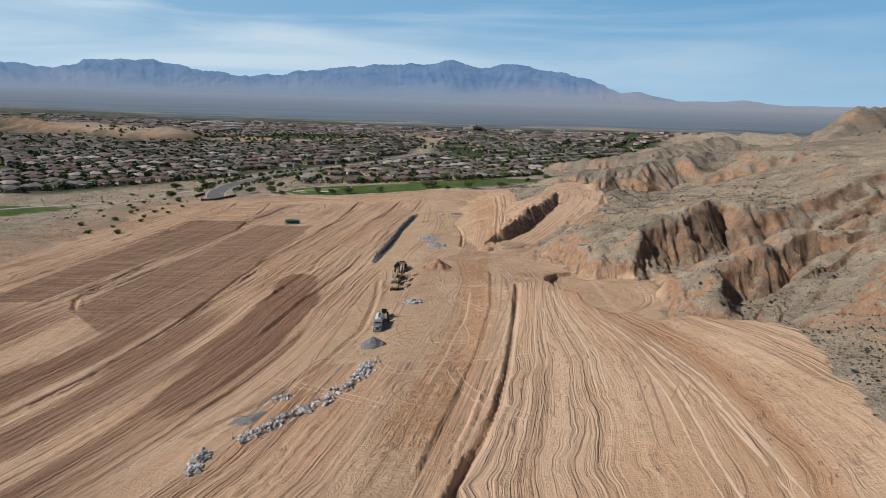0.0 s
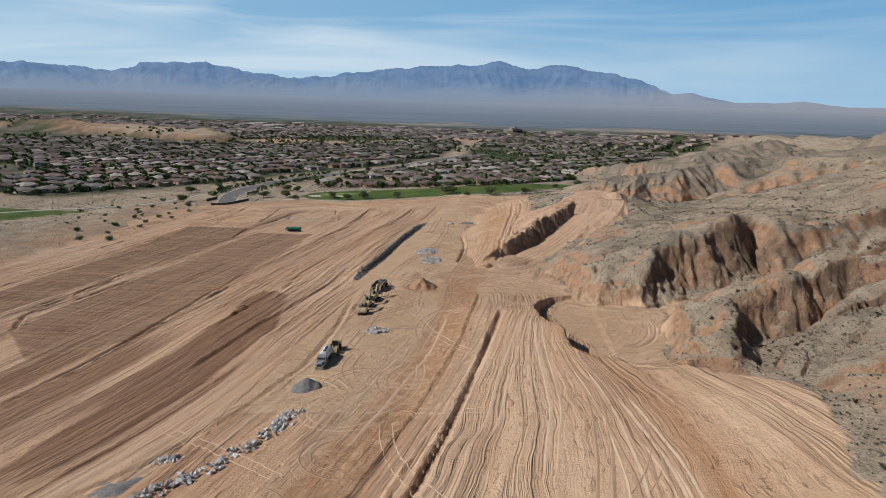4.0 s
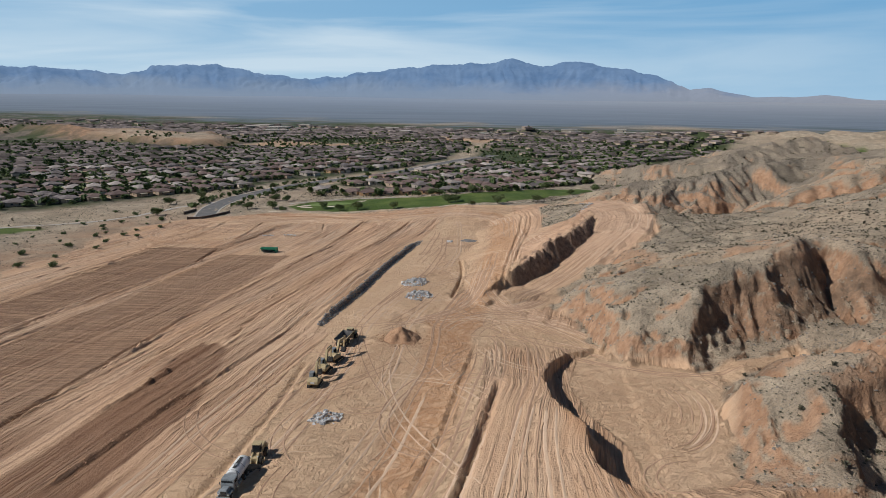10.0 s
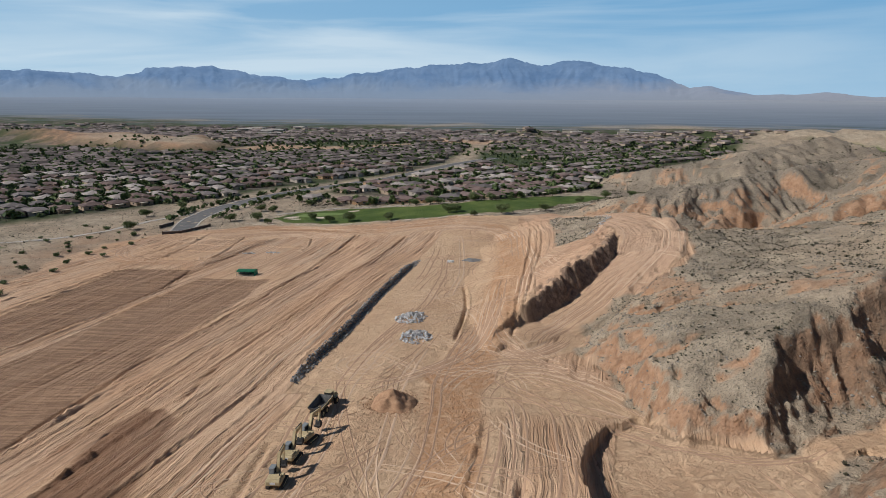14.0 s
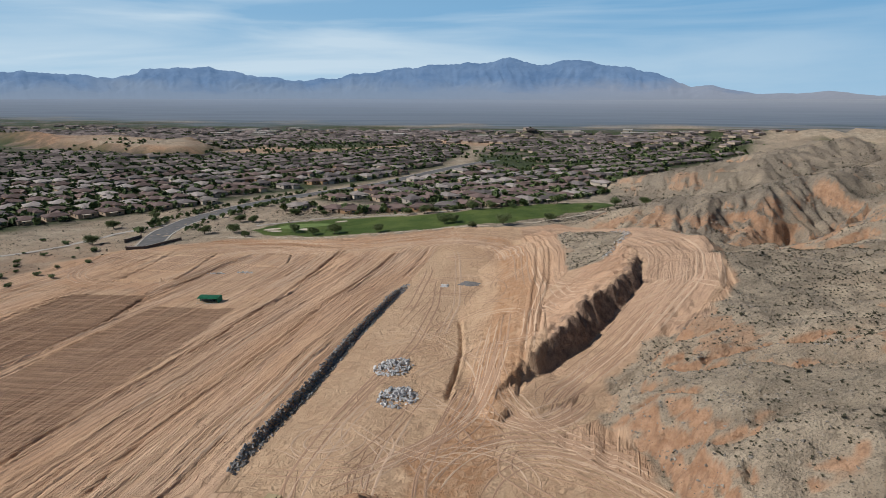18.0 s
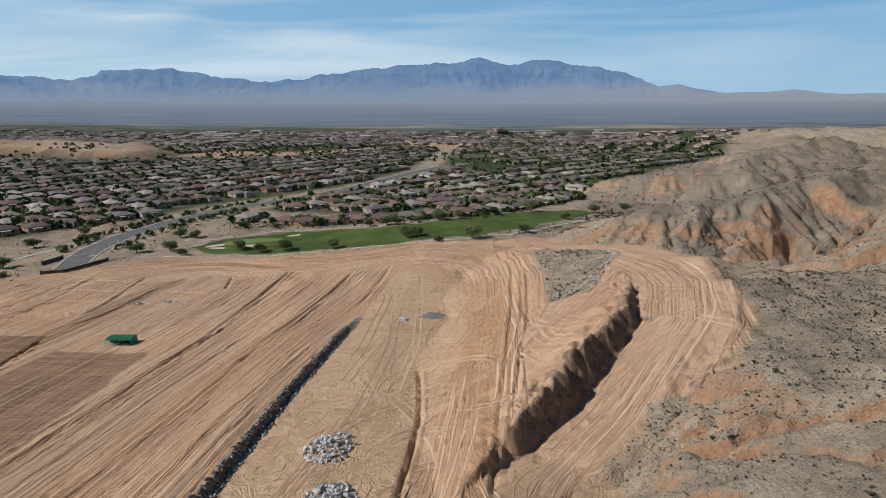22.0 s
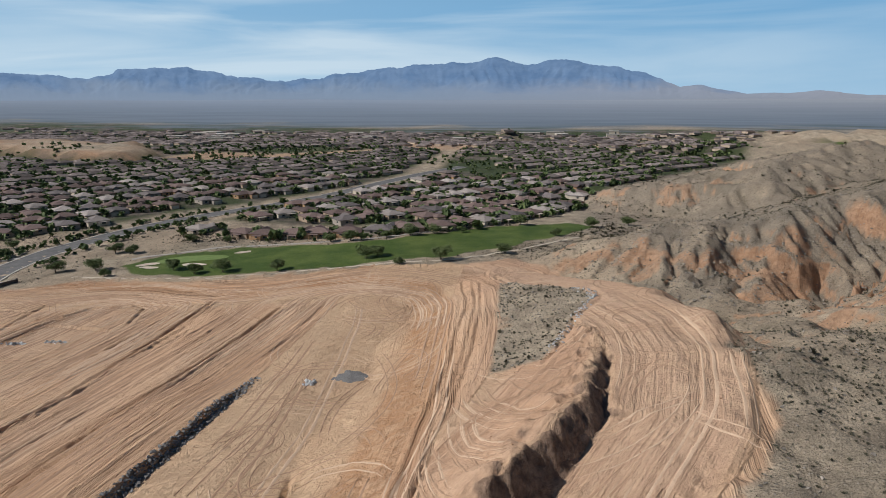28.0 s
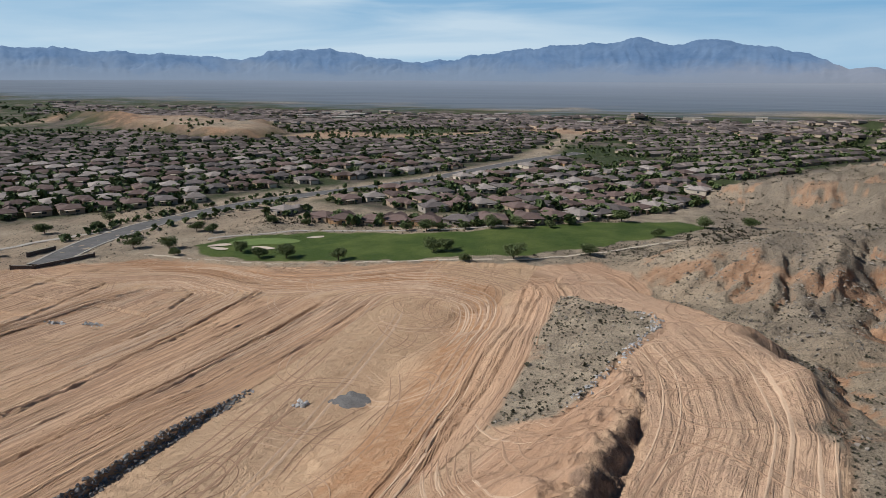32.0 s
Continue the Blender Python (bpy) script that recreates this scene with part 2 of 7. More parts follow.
SCARPS = [  # upper edges (x, y) of bluffs that drop to the right, and how far down
    ([(66, 240), (71, 255), (75, 266), (82, 269), (90, 271), (97, 277), (104, 282), (113, 294), (119, 296), (122, 286), (126, 277), (138, 281), (155, 296), (185, 318)], 17, 1.3),
    ([(74, 177), (77, 185), (80, 194), (83, 203), (88, 208), (98, 213), (114, 221), (135, 231)], 11, 1.35),
    ([(118, 520), (130, 512), (142, 505), (150, 510), (160, 512)], 7, 1.0),
    ([(202, 516), (186, 502), (176, 486), (168, 471), (156, 456)], 11, 1.0),
]
BASIN = [(37, 232), (40, 214), (43, 207), (46, 200), (47, 192), (46.5, 183), (49, 180), (54, 184), (59, 185), (63, 188), (66, 200), (66, 214), (72, 228), (84, 238), (97, 248), (96, 255), (86, 251), (76, 246), (68, 240), (57, 246), (52, 245), (46, 256), (40, 250)]
RAMP = [(18, 303, 2.0, 6), (30, 316, 0.8, 7), (43, 330, 3.5, 9), (54, 346, 8.8, 10), (65, 362, 14.4, 11), (70, 384, 17.3, 12), (69, 402, 17.6, 13), (62, 425, 15.8, 13), (52, 450, 11.2, 11), (44, 480, 5.5, 9), (36, 512, -1.5, 8)]
WALL = [(-37, 262), (-36, 282), (-34, 305), (-32.5, 350), (-30, 385), (-28, 412)]


def plain(x, y):
    """The land before hills and cuts."""
    site = 5 - 0.035 * np.clip(y - 180, -400, 270) + 0.09 * np.clip(x + 15, -85, 0) + 0.02 * np.clip(x + 100, -100, 0)
    far = np.hypot(x, y)
    valley = -13 + 0.0215 * np.maximum(far - 1800, 0)
    return site + (valley - site) * np.maximum(sm(560, 760, y), sm(260, 420, -x))


def draw_out():
    """Weights of a smooth sheet over the crests and hollows of the hills."""
    p = np.array(SOUTH_HILL + NORTH_HILL + NORTH_VALLEY + NORTH_RIDGE + FAR_SLOPES, float)
    n = len(p)
    k = -np.sqrt((p[:, None, 0] - p[None, :, 0]) ** 2 + (p[:, None, 1] - p[None, :, 1]) ** 2 + 30.0)
    k -= 0.6 * np.eye(n)
    lin = np.c_[np.ones(n), p[:, :2] / 100]
    m = np.block([[k, lin], [lin.T, np.zeros((3, 3))]])
    return p, np.linalg.solve(m, np.r_[p[:, 2], 0, 0, 0])


HILL_POINTS, HILL_WEIGHTS = draw_out()


def hills(x, y):
    z = HILL_WEIGHTS[-3] + HILL_WEIGHTS[-2] * x / 100 + HILL_WEIGHTS[-1] * y / 100
    for (px, py, _), w in zip(HILL_POINTS, HILL_WEIGHTS):
        z = z - w * np.sqrt((x - px) ** 2 + (y - py) ** 2 + 30.0)
    return z


def raw_land(x, y):
    """Height of the land before the rain cut its gullies."""
    x, y = np.asarray(x, float), np.asarray(y, float)
    base = plain(x, y)
    base = base + 0.2 * np.clip(x - 2, 0, 90) * (1 - sm(205, 262, y)) + 0.10 * np.clip(x - 110, 0, 500) * sm(430, 520, y) * (1 - 0.9 * sm(560, 700, y)) * (1 - sm(900, 1500, y))
    z = base
    wx = x + 2.2 * fbm(x, y, 16, 3, 5)
    wy = y + 2.2 * fbm(x, y, 16, 3, 9)
    # the hills east of the site
    d = -along(x + 1.2 * fbm(x, y, 9, 3, 5), y + 1.2 * fbm(x, y, 9, 3, 9), TOE)[0]
    wide = np.interp(y, [100, 150, 176, 190, 215, 236, 243, 262, 285, 300, 330, 380, 420, 560, 650], [24, 12, 8, 9, 10, 5, 3.2, 4, 8, 8, 12, 8, 14, 16, 50])
    share = np.clip((d + 0.7 * noise2(wx / 3.0, wy / 3.0, 29)) / wide, 0, 1) ** 0.8
    near = (x > 20) & (y < 720)
    top = np.where(near, hills(x, y), 0) + 1.3 * fbm(x, y, 34, 3, 21) * sm(5, 30, d)
    z = np.where(near, base + (top - base) * share * sm(720, 640, y), z)
    for line, left, right in RIDGES:
        own = line[0][1] < 300
        if own:
            # each stretch by itself, so that no step is left where the crest bends
            for p, q in zip(line[:-1], line[1:]):
                d, way, (zc,) = along(x, y, [p, q])
                fall = np.where(d > 0, left * d, -right * d)
                zc = zc + 0.5 * fbm(x, y, 6.0, 3, 32) * sm(9, 2, np.abs(d))
                z = np.maximum(z, zc - np.sqrt(fall * fall + 1.0) + 1.0)
            continue
        d, way, (zc,) = along(wx, wy, line)
        fall = np.where(d > 0, left * d, -right * d)
        # rills that run straight down the flanks
        rill = np.abs(noise2(way / 8.0, d / 50.0, 23)) + 0.6 * np.abs(noise2(way / 2.1, d / 30.0, 24))
        fall = fall * (1.08 - 0.18 * rill) + 3.2 * (np.clip(rill, 0, 1) - 0.35) * sm(2, 22, np.abs(d)) * sm(90, 40, np.abs(d))
        z = np.maximum(z, zc - np.sqrt(fall * fall + 1.0) + 1.0)
    for line, deep, steep in SCARPS:
        d, way, _ = along(x + 1.0 * fbm(x, y, 6, 3, 51), y + 1.0 * fbm(x, y, 6, 3, 52), line)
        run = sum(math.hypot(q[0] - p[0], q[1] - p[1]) for p, q in zip(line[:-1], line[1:]))
        ends = sm(0, 9, way) * sm(run, run - 14, way)
        # buttresses and clefts down the face
        cleft = np.abs(noise2(way / 6.5, 0 * way + 3.3, 53)) + 0.45 * np.abs(noise2(way / 2.3, d / 30.0, 54))
        off = np.maximum(-d - (1.2 + 3.6 * sm(26, 46, way)) * cleft * sm(0, 9, -d) - 0.5, 0)
        drop = np.minimum(2.6 * np.minimum(off, 2.0 + 1.5 * cleft) + steep * np.maximum(off - 2.0 - 1.5 * cleft, 0), deep)
        z = np.where((off > 0) & (off < 46), z - ends * drop * sm(46, 26, off), z)
    for k, (line, half, left, right) in enumerate(RAVINES):
        d, way, (zf,) = along(wx, wy, line)
        rill = np.abs(noise2(way / 8.0, d / 50.0, 25)) + 0.5 * np.abs(noise2(way / 3.4, d / 40.0, 26))
        off = np.maximum(np.abs(d) - half * (0.7 + 0.7 * rill), 0)
        cut = zf + np.where(d > 0, left, right) * off * (0.8 + 0.5 * rill)
        z = np.minimum(z, cut)
        z = np.where(np.abs(d) < half, np.maximum(z, zf - 0.4), z)
    rise = np.clip((z - base) / 6, 0, 1)
    z = z + np.where((y > 640) & (y < 1050), rise * 4.5 * (billow(x, y, 26, 5, 37, 0.55) - 0.6), 0)
    z = z + np.where(y > 1050, rise * 9 * (billow(x, y, 55, 4, 35, 0.6) - 0.6), 0)
    d = inside(x + 14 * fbm(x, y, 45, 3, 61), y + 14 * fbm(x, y, 45, 3, 62), MESA)
    z = z + np.where(y > 1000, (12 + 3 * fbm(x, y, 40, 3, 65)) * sm(-2, 7, d), 0)
    z = z + 3.5 * sm(19, 15, np.hypot((x - BUTTE[0]) * 0.7, y - BUTTE[1]) + 3 * fbm(x, y, 12, 2, 67))
    # basin
    d = inside(wx * 0.4 + x * 0.6, wy * 0.4 + y * 0.6, BASIN)
    floor = 2.7 + 0.07 * (246 - y) + 0.05 * (x - 50)
    side = 1.15 - 0.78 * sm(46.5, 51, x) * sm(192, 184, y) + 0.3 * sm(58, 62, x) * sm(186, 194, y) + 0.25 * fbm(x, y, 5, 3, 63) * sm(47, 55, x) * sm(184, 194, y)
    steps = sm(51, 46.5, x)
    side = side - 0.5 * steps
    cut = floor + side * np.maximum(-d + (0.9 - 0.5 * steps) * fbm(x, y, 3.5, 3, 64), 0)
    cut = np.maximum(cut - 2.5 * steps * sm(0.05, 0.7, z - cut), floor - 0.3)
    z = np.where(d > -30, np.minimum(z, cut), z)
    # spoil ridge: rough, with fingers pushed over its edge
    d, way, _ = along(x, y, RIDGES[0][0])
    z = z + sm(14, 5, np.abs(d + 5)) * sm(295, 305, y) * sm(420, 395, y) * (0.6 * np.abs(noise2(way / 2.6, d / 14.0, 28)) + 0.35 * fbm(x, y, 3.0, 3, 27))
    z = z + sm(1, 3, d) * sm(13, 8, d) * sm(318, 330, y) * sm(400, 385, y) * 1.1 * (0.5 - np.abs(noise2((way + 0.35 * d) / 3.2, d / 16.0, 30)))
    # ramp and pad
    d, way, (zc, half) = along(x, y, RAMP)
    deck = zc - 0.13 * np.clip(d, -half - 2, half + 2) * sm(20, 50, way) * sm(215, 150, way)
    off = np.maximum(np.abs(d) - half, 0)
    ragged = 1 + 0.3 * fbm(way, 0.35 * d, 5.0, 4, 31, 0.6)
    z = np.where(off < 40, np.clip(z, deck - 0.7 * off, deck + np.where(d > 0, 1.7 * ragged, 0.95) * off), z)
    face = sm(0, 1.5, d - half) * sm(11, 6, d - half) * sm(298, 306, y) * sm(418, 405, y) * (x > 16)
    z = z + face * 1.25 * (billow(x, y, 2.6, 4, 36, 0.65) - 0.58)
    # terrace behind the rock wall
    d, way, _ = along(x, y, WALL)
    span = sm(0, 25, way) * sm(150, 128, way)
    z = z + span * 1.9 * sm(-1.4, 0.3, d) * sm(34, 4, d)
    return z


def rain():
    """Run water down the hills and let it cut: the depth of the gullies on an even grid."""
    step = 1.9
    xs, ys = np.arange(30, 420, step), np.arange(90, 930, step)
    gx, gy = np.meshgrid(xs, ys)
    first = raw_land(gx, gy)
    wild = np.maximum(sm(1.5, 7, -along(gx, gy, TOE)[0]) * sm(690, 650, gy), sm(2, 7, first - plain(gx, gy)) * sm(630, 670, gy)) * sm(930, 900, gy) * sm(420, 380, gx)
    rough = sm(425, 475, gy) * sm(60, 90, gx)
    z = first + wild * (1.1 * fbm(gx, gy, 9, 4, 33) + (0.7 + 2.2 * rough) * (billow(gx, gy, 20, 3, 34) - 0.6))
    ny, nx = z.shape
    shifts = [(dy, dx, math.hypot(dy, dx) * step) for dy in (-1, 0, 1) for dx in (-1, 0, 1) if dy or dx]
    for _ in range(8):
        pad = np.pad(z, 1, mode="edge")
        best, to = np.zeros_like(z), np.arange(z.size).reshape(z.shape)
        gap = np.ones_like(z)
        for dy, dx, dist in shifts:
            slope = (z - pad[1 + dy:1 + dy + ny, 1 + dx:1 + dx + nx]) / dist
            yy, xx = np.clip(np.arange(ny) + dy, 0, ny - 1), np.clip(np.arange(nx) + dx, 0, nx - 1)
            m = slope > best
            best = np.where(m, slope, best)
            to = np.where(m, (yy[:, None] * nx + xx[None]), to)
            gap = np.where(m, dist, gap)
        order = np.argsort(z.ravel())
        area = [step * step] * z.size
        down = to.ravel().tolist()
        for i in order[::-1].tolist():
            j = down[i]
            if j != i:
                area[j] += area[i]
        power = (0.085 * np.sqrt(np.array(area)) * ((1 + 0.8 * rough) * wild).ravel() / gap.ravel()).tolist()
        flat = z.ravel().tolist()
        for i in order.tolist():
            j = down[i]
            if j != i:
                flat[i] = (flat[i] + power[i] * flat[j]) / (1 + power[i])
        z = np.array(flat).reshape(ny, nx)
        # slopes slump a little
        pad = np.pad(z, 1, mode="edge")
        mean = (pad[:-2, 1:-1] + pad[2:, 1:-1] + pad[1:-1, :-2] + pad[1:-1, 2:]) / 4
        z = z + 0.10 * wild * (mean - z)
    delta = np.clip(z - first, -7, 1.5)
    # what the water took on the whole is given back, so that only the gullies stay
    broad = delta
    for _ in range(40):
        pad = np.pad(broad, 1, mode="edge")
        broad = (pad[:-2, 1:-1] + pad[2:, 1:-1] + pad[1:-1, :-2] + pad[1:-1, 2:]) / 4
    return xs, ys, (delta - 0.85 * broad) * wild


RAIN_X, RAIN_Y, GULLIES = rain()


def land(x, y):
    """Height of the land at points of the plan."""
    x, y = np.asarray(x, float), np.asarray(y, float)
    step = RAIN_X[1] - RAIN_X[0]
    u, v = (x - RAIN_X[0]) / step, (y - RAIN_Y[0]) / step
    on = (u > 0) & (v > 0) & (u < len(RAIN_X) - 1) & (v < len(RAIN_Y) - 1)
    i, j = np.clip(u, 0, len(RAIN_X) - 2).astype(int), np.clip(v, 0, len(RAIN_Y) - 2).astype(int)
    fx, fy = u - i, v - j
    g = (GULLIES[j, i] * (1 - fx) + GULLIES[j, i + 1] * fx) * (1 - fy) + (GULLIES[j + 1, i] * (1 - fx) + GULLIES[j + 1, i + 1] * fx) * fy
    return raw_land(x, y) + np.where(on, g, 0)


def grown(lo, hi, step, far_lo, far_hi, soon_lo, soon_hi, rate):
    """Coordinates with an even step from lo to hi, a little wider for a while outside, then ever wider."""
    mid = np.arange(lo, hi + step / 2, step)
    out = []
    for start, end, sign, (gentle, reach) in ((lo, far_lo, -1, soon_lo), (mid[-1], far_hi, 1, soon_hi)):
        v, s, row = start, step, []
        while (v < end) if sign > 0 else (v > end):
            s *= gentle if abs(v - start) < reach else rate
            v += sign * s
            row.append(v)
        out.append(row)
    return np.array(out[0][::-1] + list(mid) + out[1])

# ---- plan of the graded site ----
SITE = [(-206, 20), (-204, 240), (-203, 330), (-207, 392), (-217, 422), (-214, 462), (-200, 490), (-150, 522), (-100, 521), (-40, 526), (10, 533), (38, 545), (56, 522), (70, 470), (82, 430), (84, 404), (82, 385),
        (81, 362), (75, 349), (67, 339), (58, 335), (50, 331), (42, 320), (38, 307), (35.5, 296), (40, 286), (44, 271), (47, 256), (51, 247), (57, 247), (67, 241), (76, 247), (88, 253), (98, 257), (100, 250), (88, 243), (78, 236),
        (70, 227), (67, 214), (65, 203), (62, 191), (65, 181), (72, 171), (73, 160), (76, 141), (72, 121), (70, 109), (68, 95), (66, 20)]
PATCH = [(33, 472), (47, 455), (58, 439), (59, 428), (51, 408), (44, 388), (33, 387), (33.5, 430)]
FAIRWAY = [(-150, 545), (-140, 566), (-106, 586), (-60, 582), (-20, 588), (30, 632), (70, 652), (88, 640), (62, 604), (36, 570), (8, 546), (-40, 531), (-100, 529), (-135, 532)]
FAR_GREEN = [(432, 1060), (428, 1130), (446, 1225), (537, 1290), (560, 1175), (490, 1060)]
WEST_GREEN = [(-266, 444), (-282, 404), (-298, 362), (-420, 330), (-430, 425), (-330, 440)]
HAUL = [(-22, 70), (-13, 94), (-9, 115), (-2, 152), (4, 190), (6, 233), (3, 265), (6, 289), (11, 322), (14, 376), (13, 420), (10, 465), (2, 497), (-20, 505), (-60, 505), (-110, 508), (-160, 512)]
MOIST = [(-70, 251), (-56, 249), (-47, 203), (-46, 165), (-56, 129), (-66, 121), (-69, 139), (-67, 185)]
LOT_A = [(-168, 405), (-134, 405), (-130, 369), (-132, 339), (-140, 288), (-146, 215), (-168, 215), (-166, 350)]
LOT_B = [(-122, 390), (-89, 388), (-87, 336), (-90, 277), (-87, 200), (-107, 184), (-131, 207), (-127, 308)]
LOT_C = [(-169, 499), (-143, 489), (-137, 428), (-162, 426)]
LOT_D = [(-137, 482), (-100, 479), (-92, 432), (-131, 431)]
BASIN_ROAD = [(12, 278), (26, 266), (40, 252), (54, 242), (65, 232), (66, 218), (63, 205), (58, 195), (50, 190)]
LEFT_BLOCK = [(-322, 492), (-300, 522), (-262, 585), (-222, 642), (-200, 690), (-162, 735), (-128, 790), (-104, 850), (-78, 930), (-60, 1380), (-920, 1420), (-920, 900), (-520, 520)]
RIGHT_BLOCK = [(-150, 668), (-60, 640), (-5, 650), (34, 694), (78, 736), (100, 795), (150, 885), (232, 985), (300, 1080), (395, 1255), (330, 1330), (-44, 1360), (-44, 940), (-70, 850), (-96, 785), (-128, 725)]
LOOPS = [
    [(-60, 494), (-86, 491), (-115, 486), (-129, 470), (-133, 440), (-136, 412), (-138, 380)],
    [(-136, 420), (-165, 418), (-190, 430), (-201, 455), (-198, 480), (-178, 506), (-150, 512)],
    [(6, 250), (8, 272), (20, 283), (38, 275), (50, 257), (60, 240)],
    [(12, 345), (12, 315), (18, 294), (34, 281), (48, 262), (58, 240)],
    [(-16, 262), (-4, 275), (8, 292), (11, 320), (13, 360)],
    [(24, 290), (28, 308), (38, 322), (50, 338), (60, 352)],
    [(10, 300), (20, 290), (30, 300), (36, 316)],
    [(53, 386), (46, 381), (38, 385), (33, 394)],
    [(48, 366), (41, 362), (34, 368), (30, 382)],
    [(41, 353), (35, 350), (29, 357), (27, 370)],
    [(33, 343), (28, 342), (25, 349), (23, 360)],
    [(57, 404), (50, 398), (44, 391), (38, 387)],
    [(62, 238), (67, 224), (65, 210), (60, 200), (54, 196)],
    [(8, 262), (22, 262), (38, 254), (52, 243), (66, 238), (84, 248)],
]
FAN_L = ([96, 109, 124, 149, 183, 223, 262], [1, 5, 9, 13, 17, 21, 20])
FAN_R = ([83, 98, 118, 141, 175, 200, 262], [56, 58, 58, 56, 46, 40, 26])
BEYOND = [(-2200, 900), (-960, 1000), (-960, 1310), (-420, 1330), (-60, 1400), (330, 1370), (520, 1420), (760, 1800), (-2600, 2000)]
# furrows and windrows: line, half width, depth of the furrow, height of the windrow on its left
FURROWS = [
    ([(-2, 85), (1, 96), (5, 109), (9, 124), (13, 149), (17, 183), (21, 226)], 0.9, 1.0, 0.5),
    ([(-6, 95), (0, 126), (6, 159), (11, 199), (13, 252)], 0.7, 0.3, 0.5),
    ([(-2, 364), (0, 348), (1.5, 334), (1, 300)], 0.6, 1.2, 0.6),
    ([(-76, 492), (-77, 399), (-80, 354), (-84, 318), (-88, 289), (-88, 263), (-87, 200), (-91, 150), (-102, 112), (-120, 90)], 1.1, 0.9, 0.6),
    ([(-44, 478), (-53, 392), (-56, 342), (-60, 309), (-62, 281), (-60, 255)], 1.0, 0.7, 0.4),
    ([(-28, 480), (-31, 424)], 0.9, 0.4, 0.3),
    ([(-134, 404), (-129, 369), (-131, 339), (-138, 288), (-137, 222), (-128, 206)], 1.0, 1.0, 0.7),
    ([(-170, 405), (-168, 350), (-174, 240), (-182, 190)], 1.0, 0.8, 0.7),
    ([(-30, 240), (-27, 205), (-27, 178), (-33, 150), (-41, 130), (-52, 112)], 0.9, 0.6, 0.4),
    ([(-56, 175), (-52, 215), (-46, 252), (-42, 285)], 0.8, 0.5, 0.4),
    ([(-137, 428), (-138, 446), (-140, 464), (-143, 489)], 0.7, 0.5, 0.45),
    ([(-134, 412), (-129, 434), (-128, 463), (-123, 481), (-86, 491)], 0.7, 0.45, 0.4),
    ([(-164, 449), (-138, 447)], 0.7, 0.45, 0.4),
    ([(-166, 464), (-140, 462)], 0.7, 0.45, 0.4),
    ([(-168, 480), (-142, 477)], 0.7, 0.45, 0.4),
    ([(-162, 426), (-165, 460), (-169, 500)], 0.7, 0.5, 0.45),
    ([(-129, 463), (-96, 458)], 0.8, 0.5, 0.6),
    ([(-96, 462), (-101, 484), (-112, 490)], 0.7, 0.5, 0.45),
    ([(-166, 426), (-137, 429)], 1.0, 0.9, 0.9),
    ([(17, 300), (20, 345), (23, 400), (24, 455), (18, 505)], 0.7, 0.5, 0.35),
    ([(22, 330), (27, 385), (29, 440), (26, 490), (18, 515)], 0.6, 0.4, 0.35),
    ([(19.5, 310), (23, 345), (26, 400), (27, 450), (22, 505)], 0.6, 0.3, 0.4),
    ([(36, 384), (44, 384), (48, 396), (53, 411), (61, 427), (60, 440)], 0.7, 0.3, 0.25),
    ([(-150, 520), (-60, 523), (5, 527), (34, 532)], 1.2, 0.3, 0.9),
]


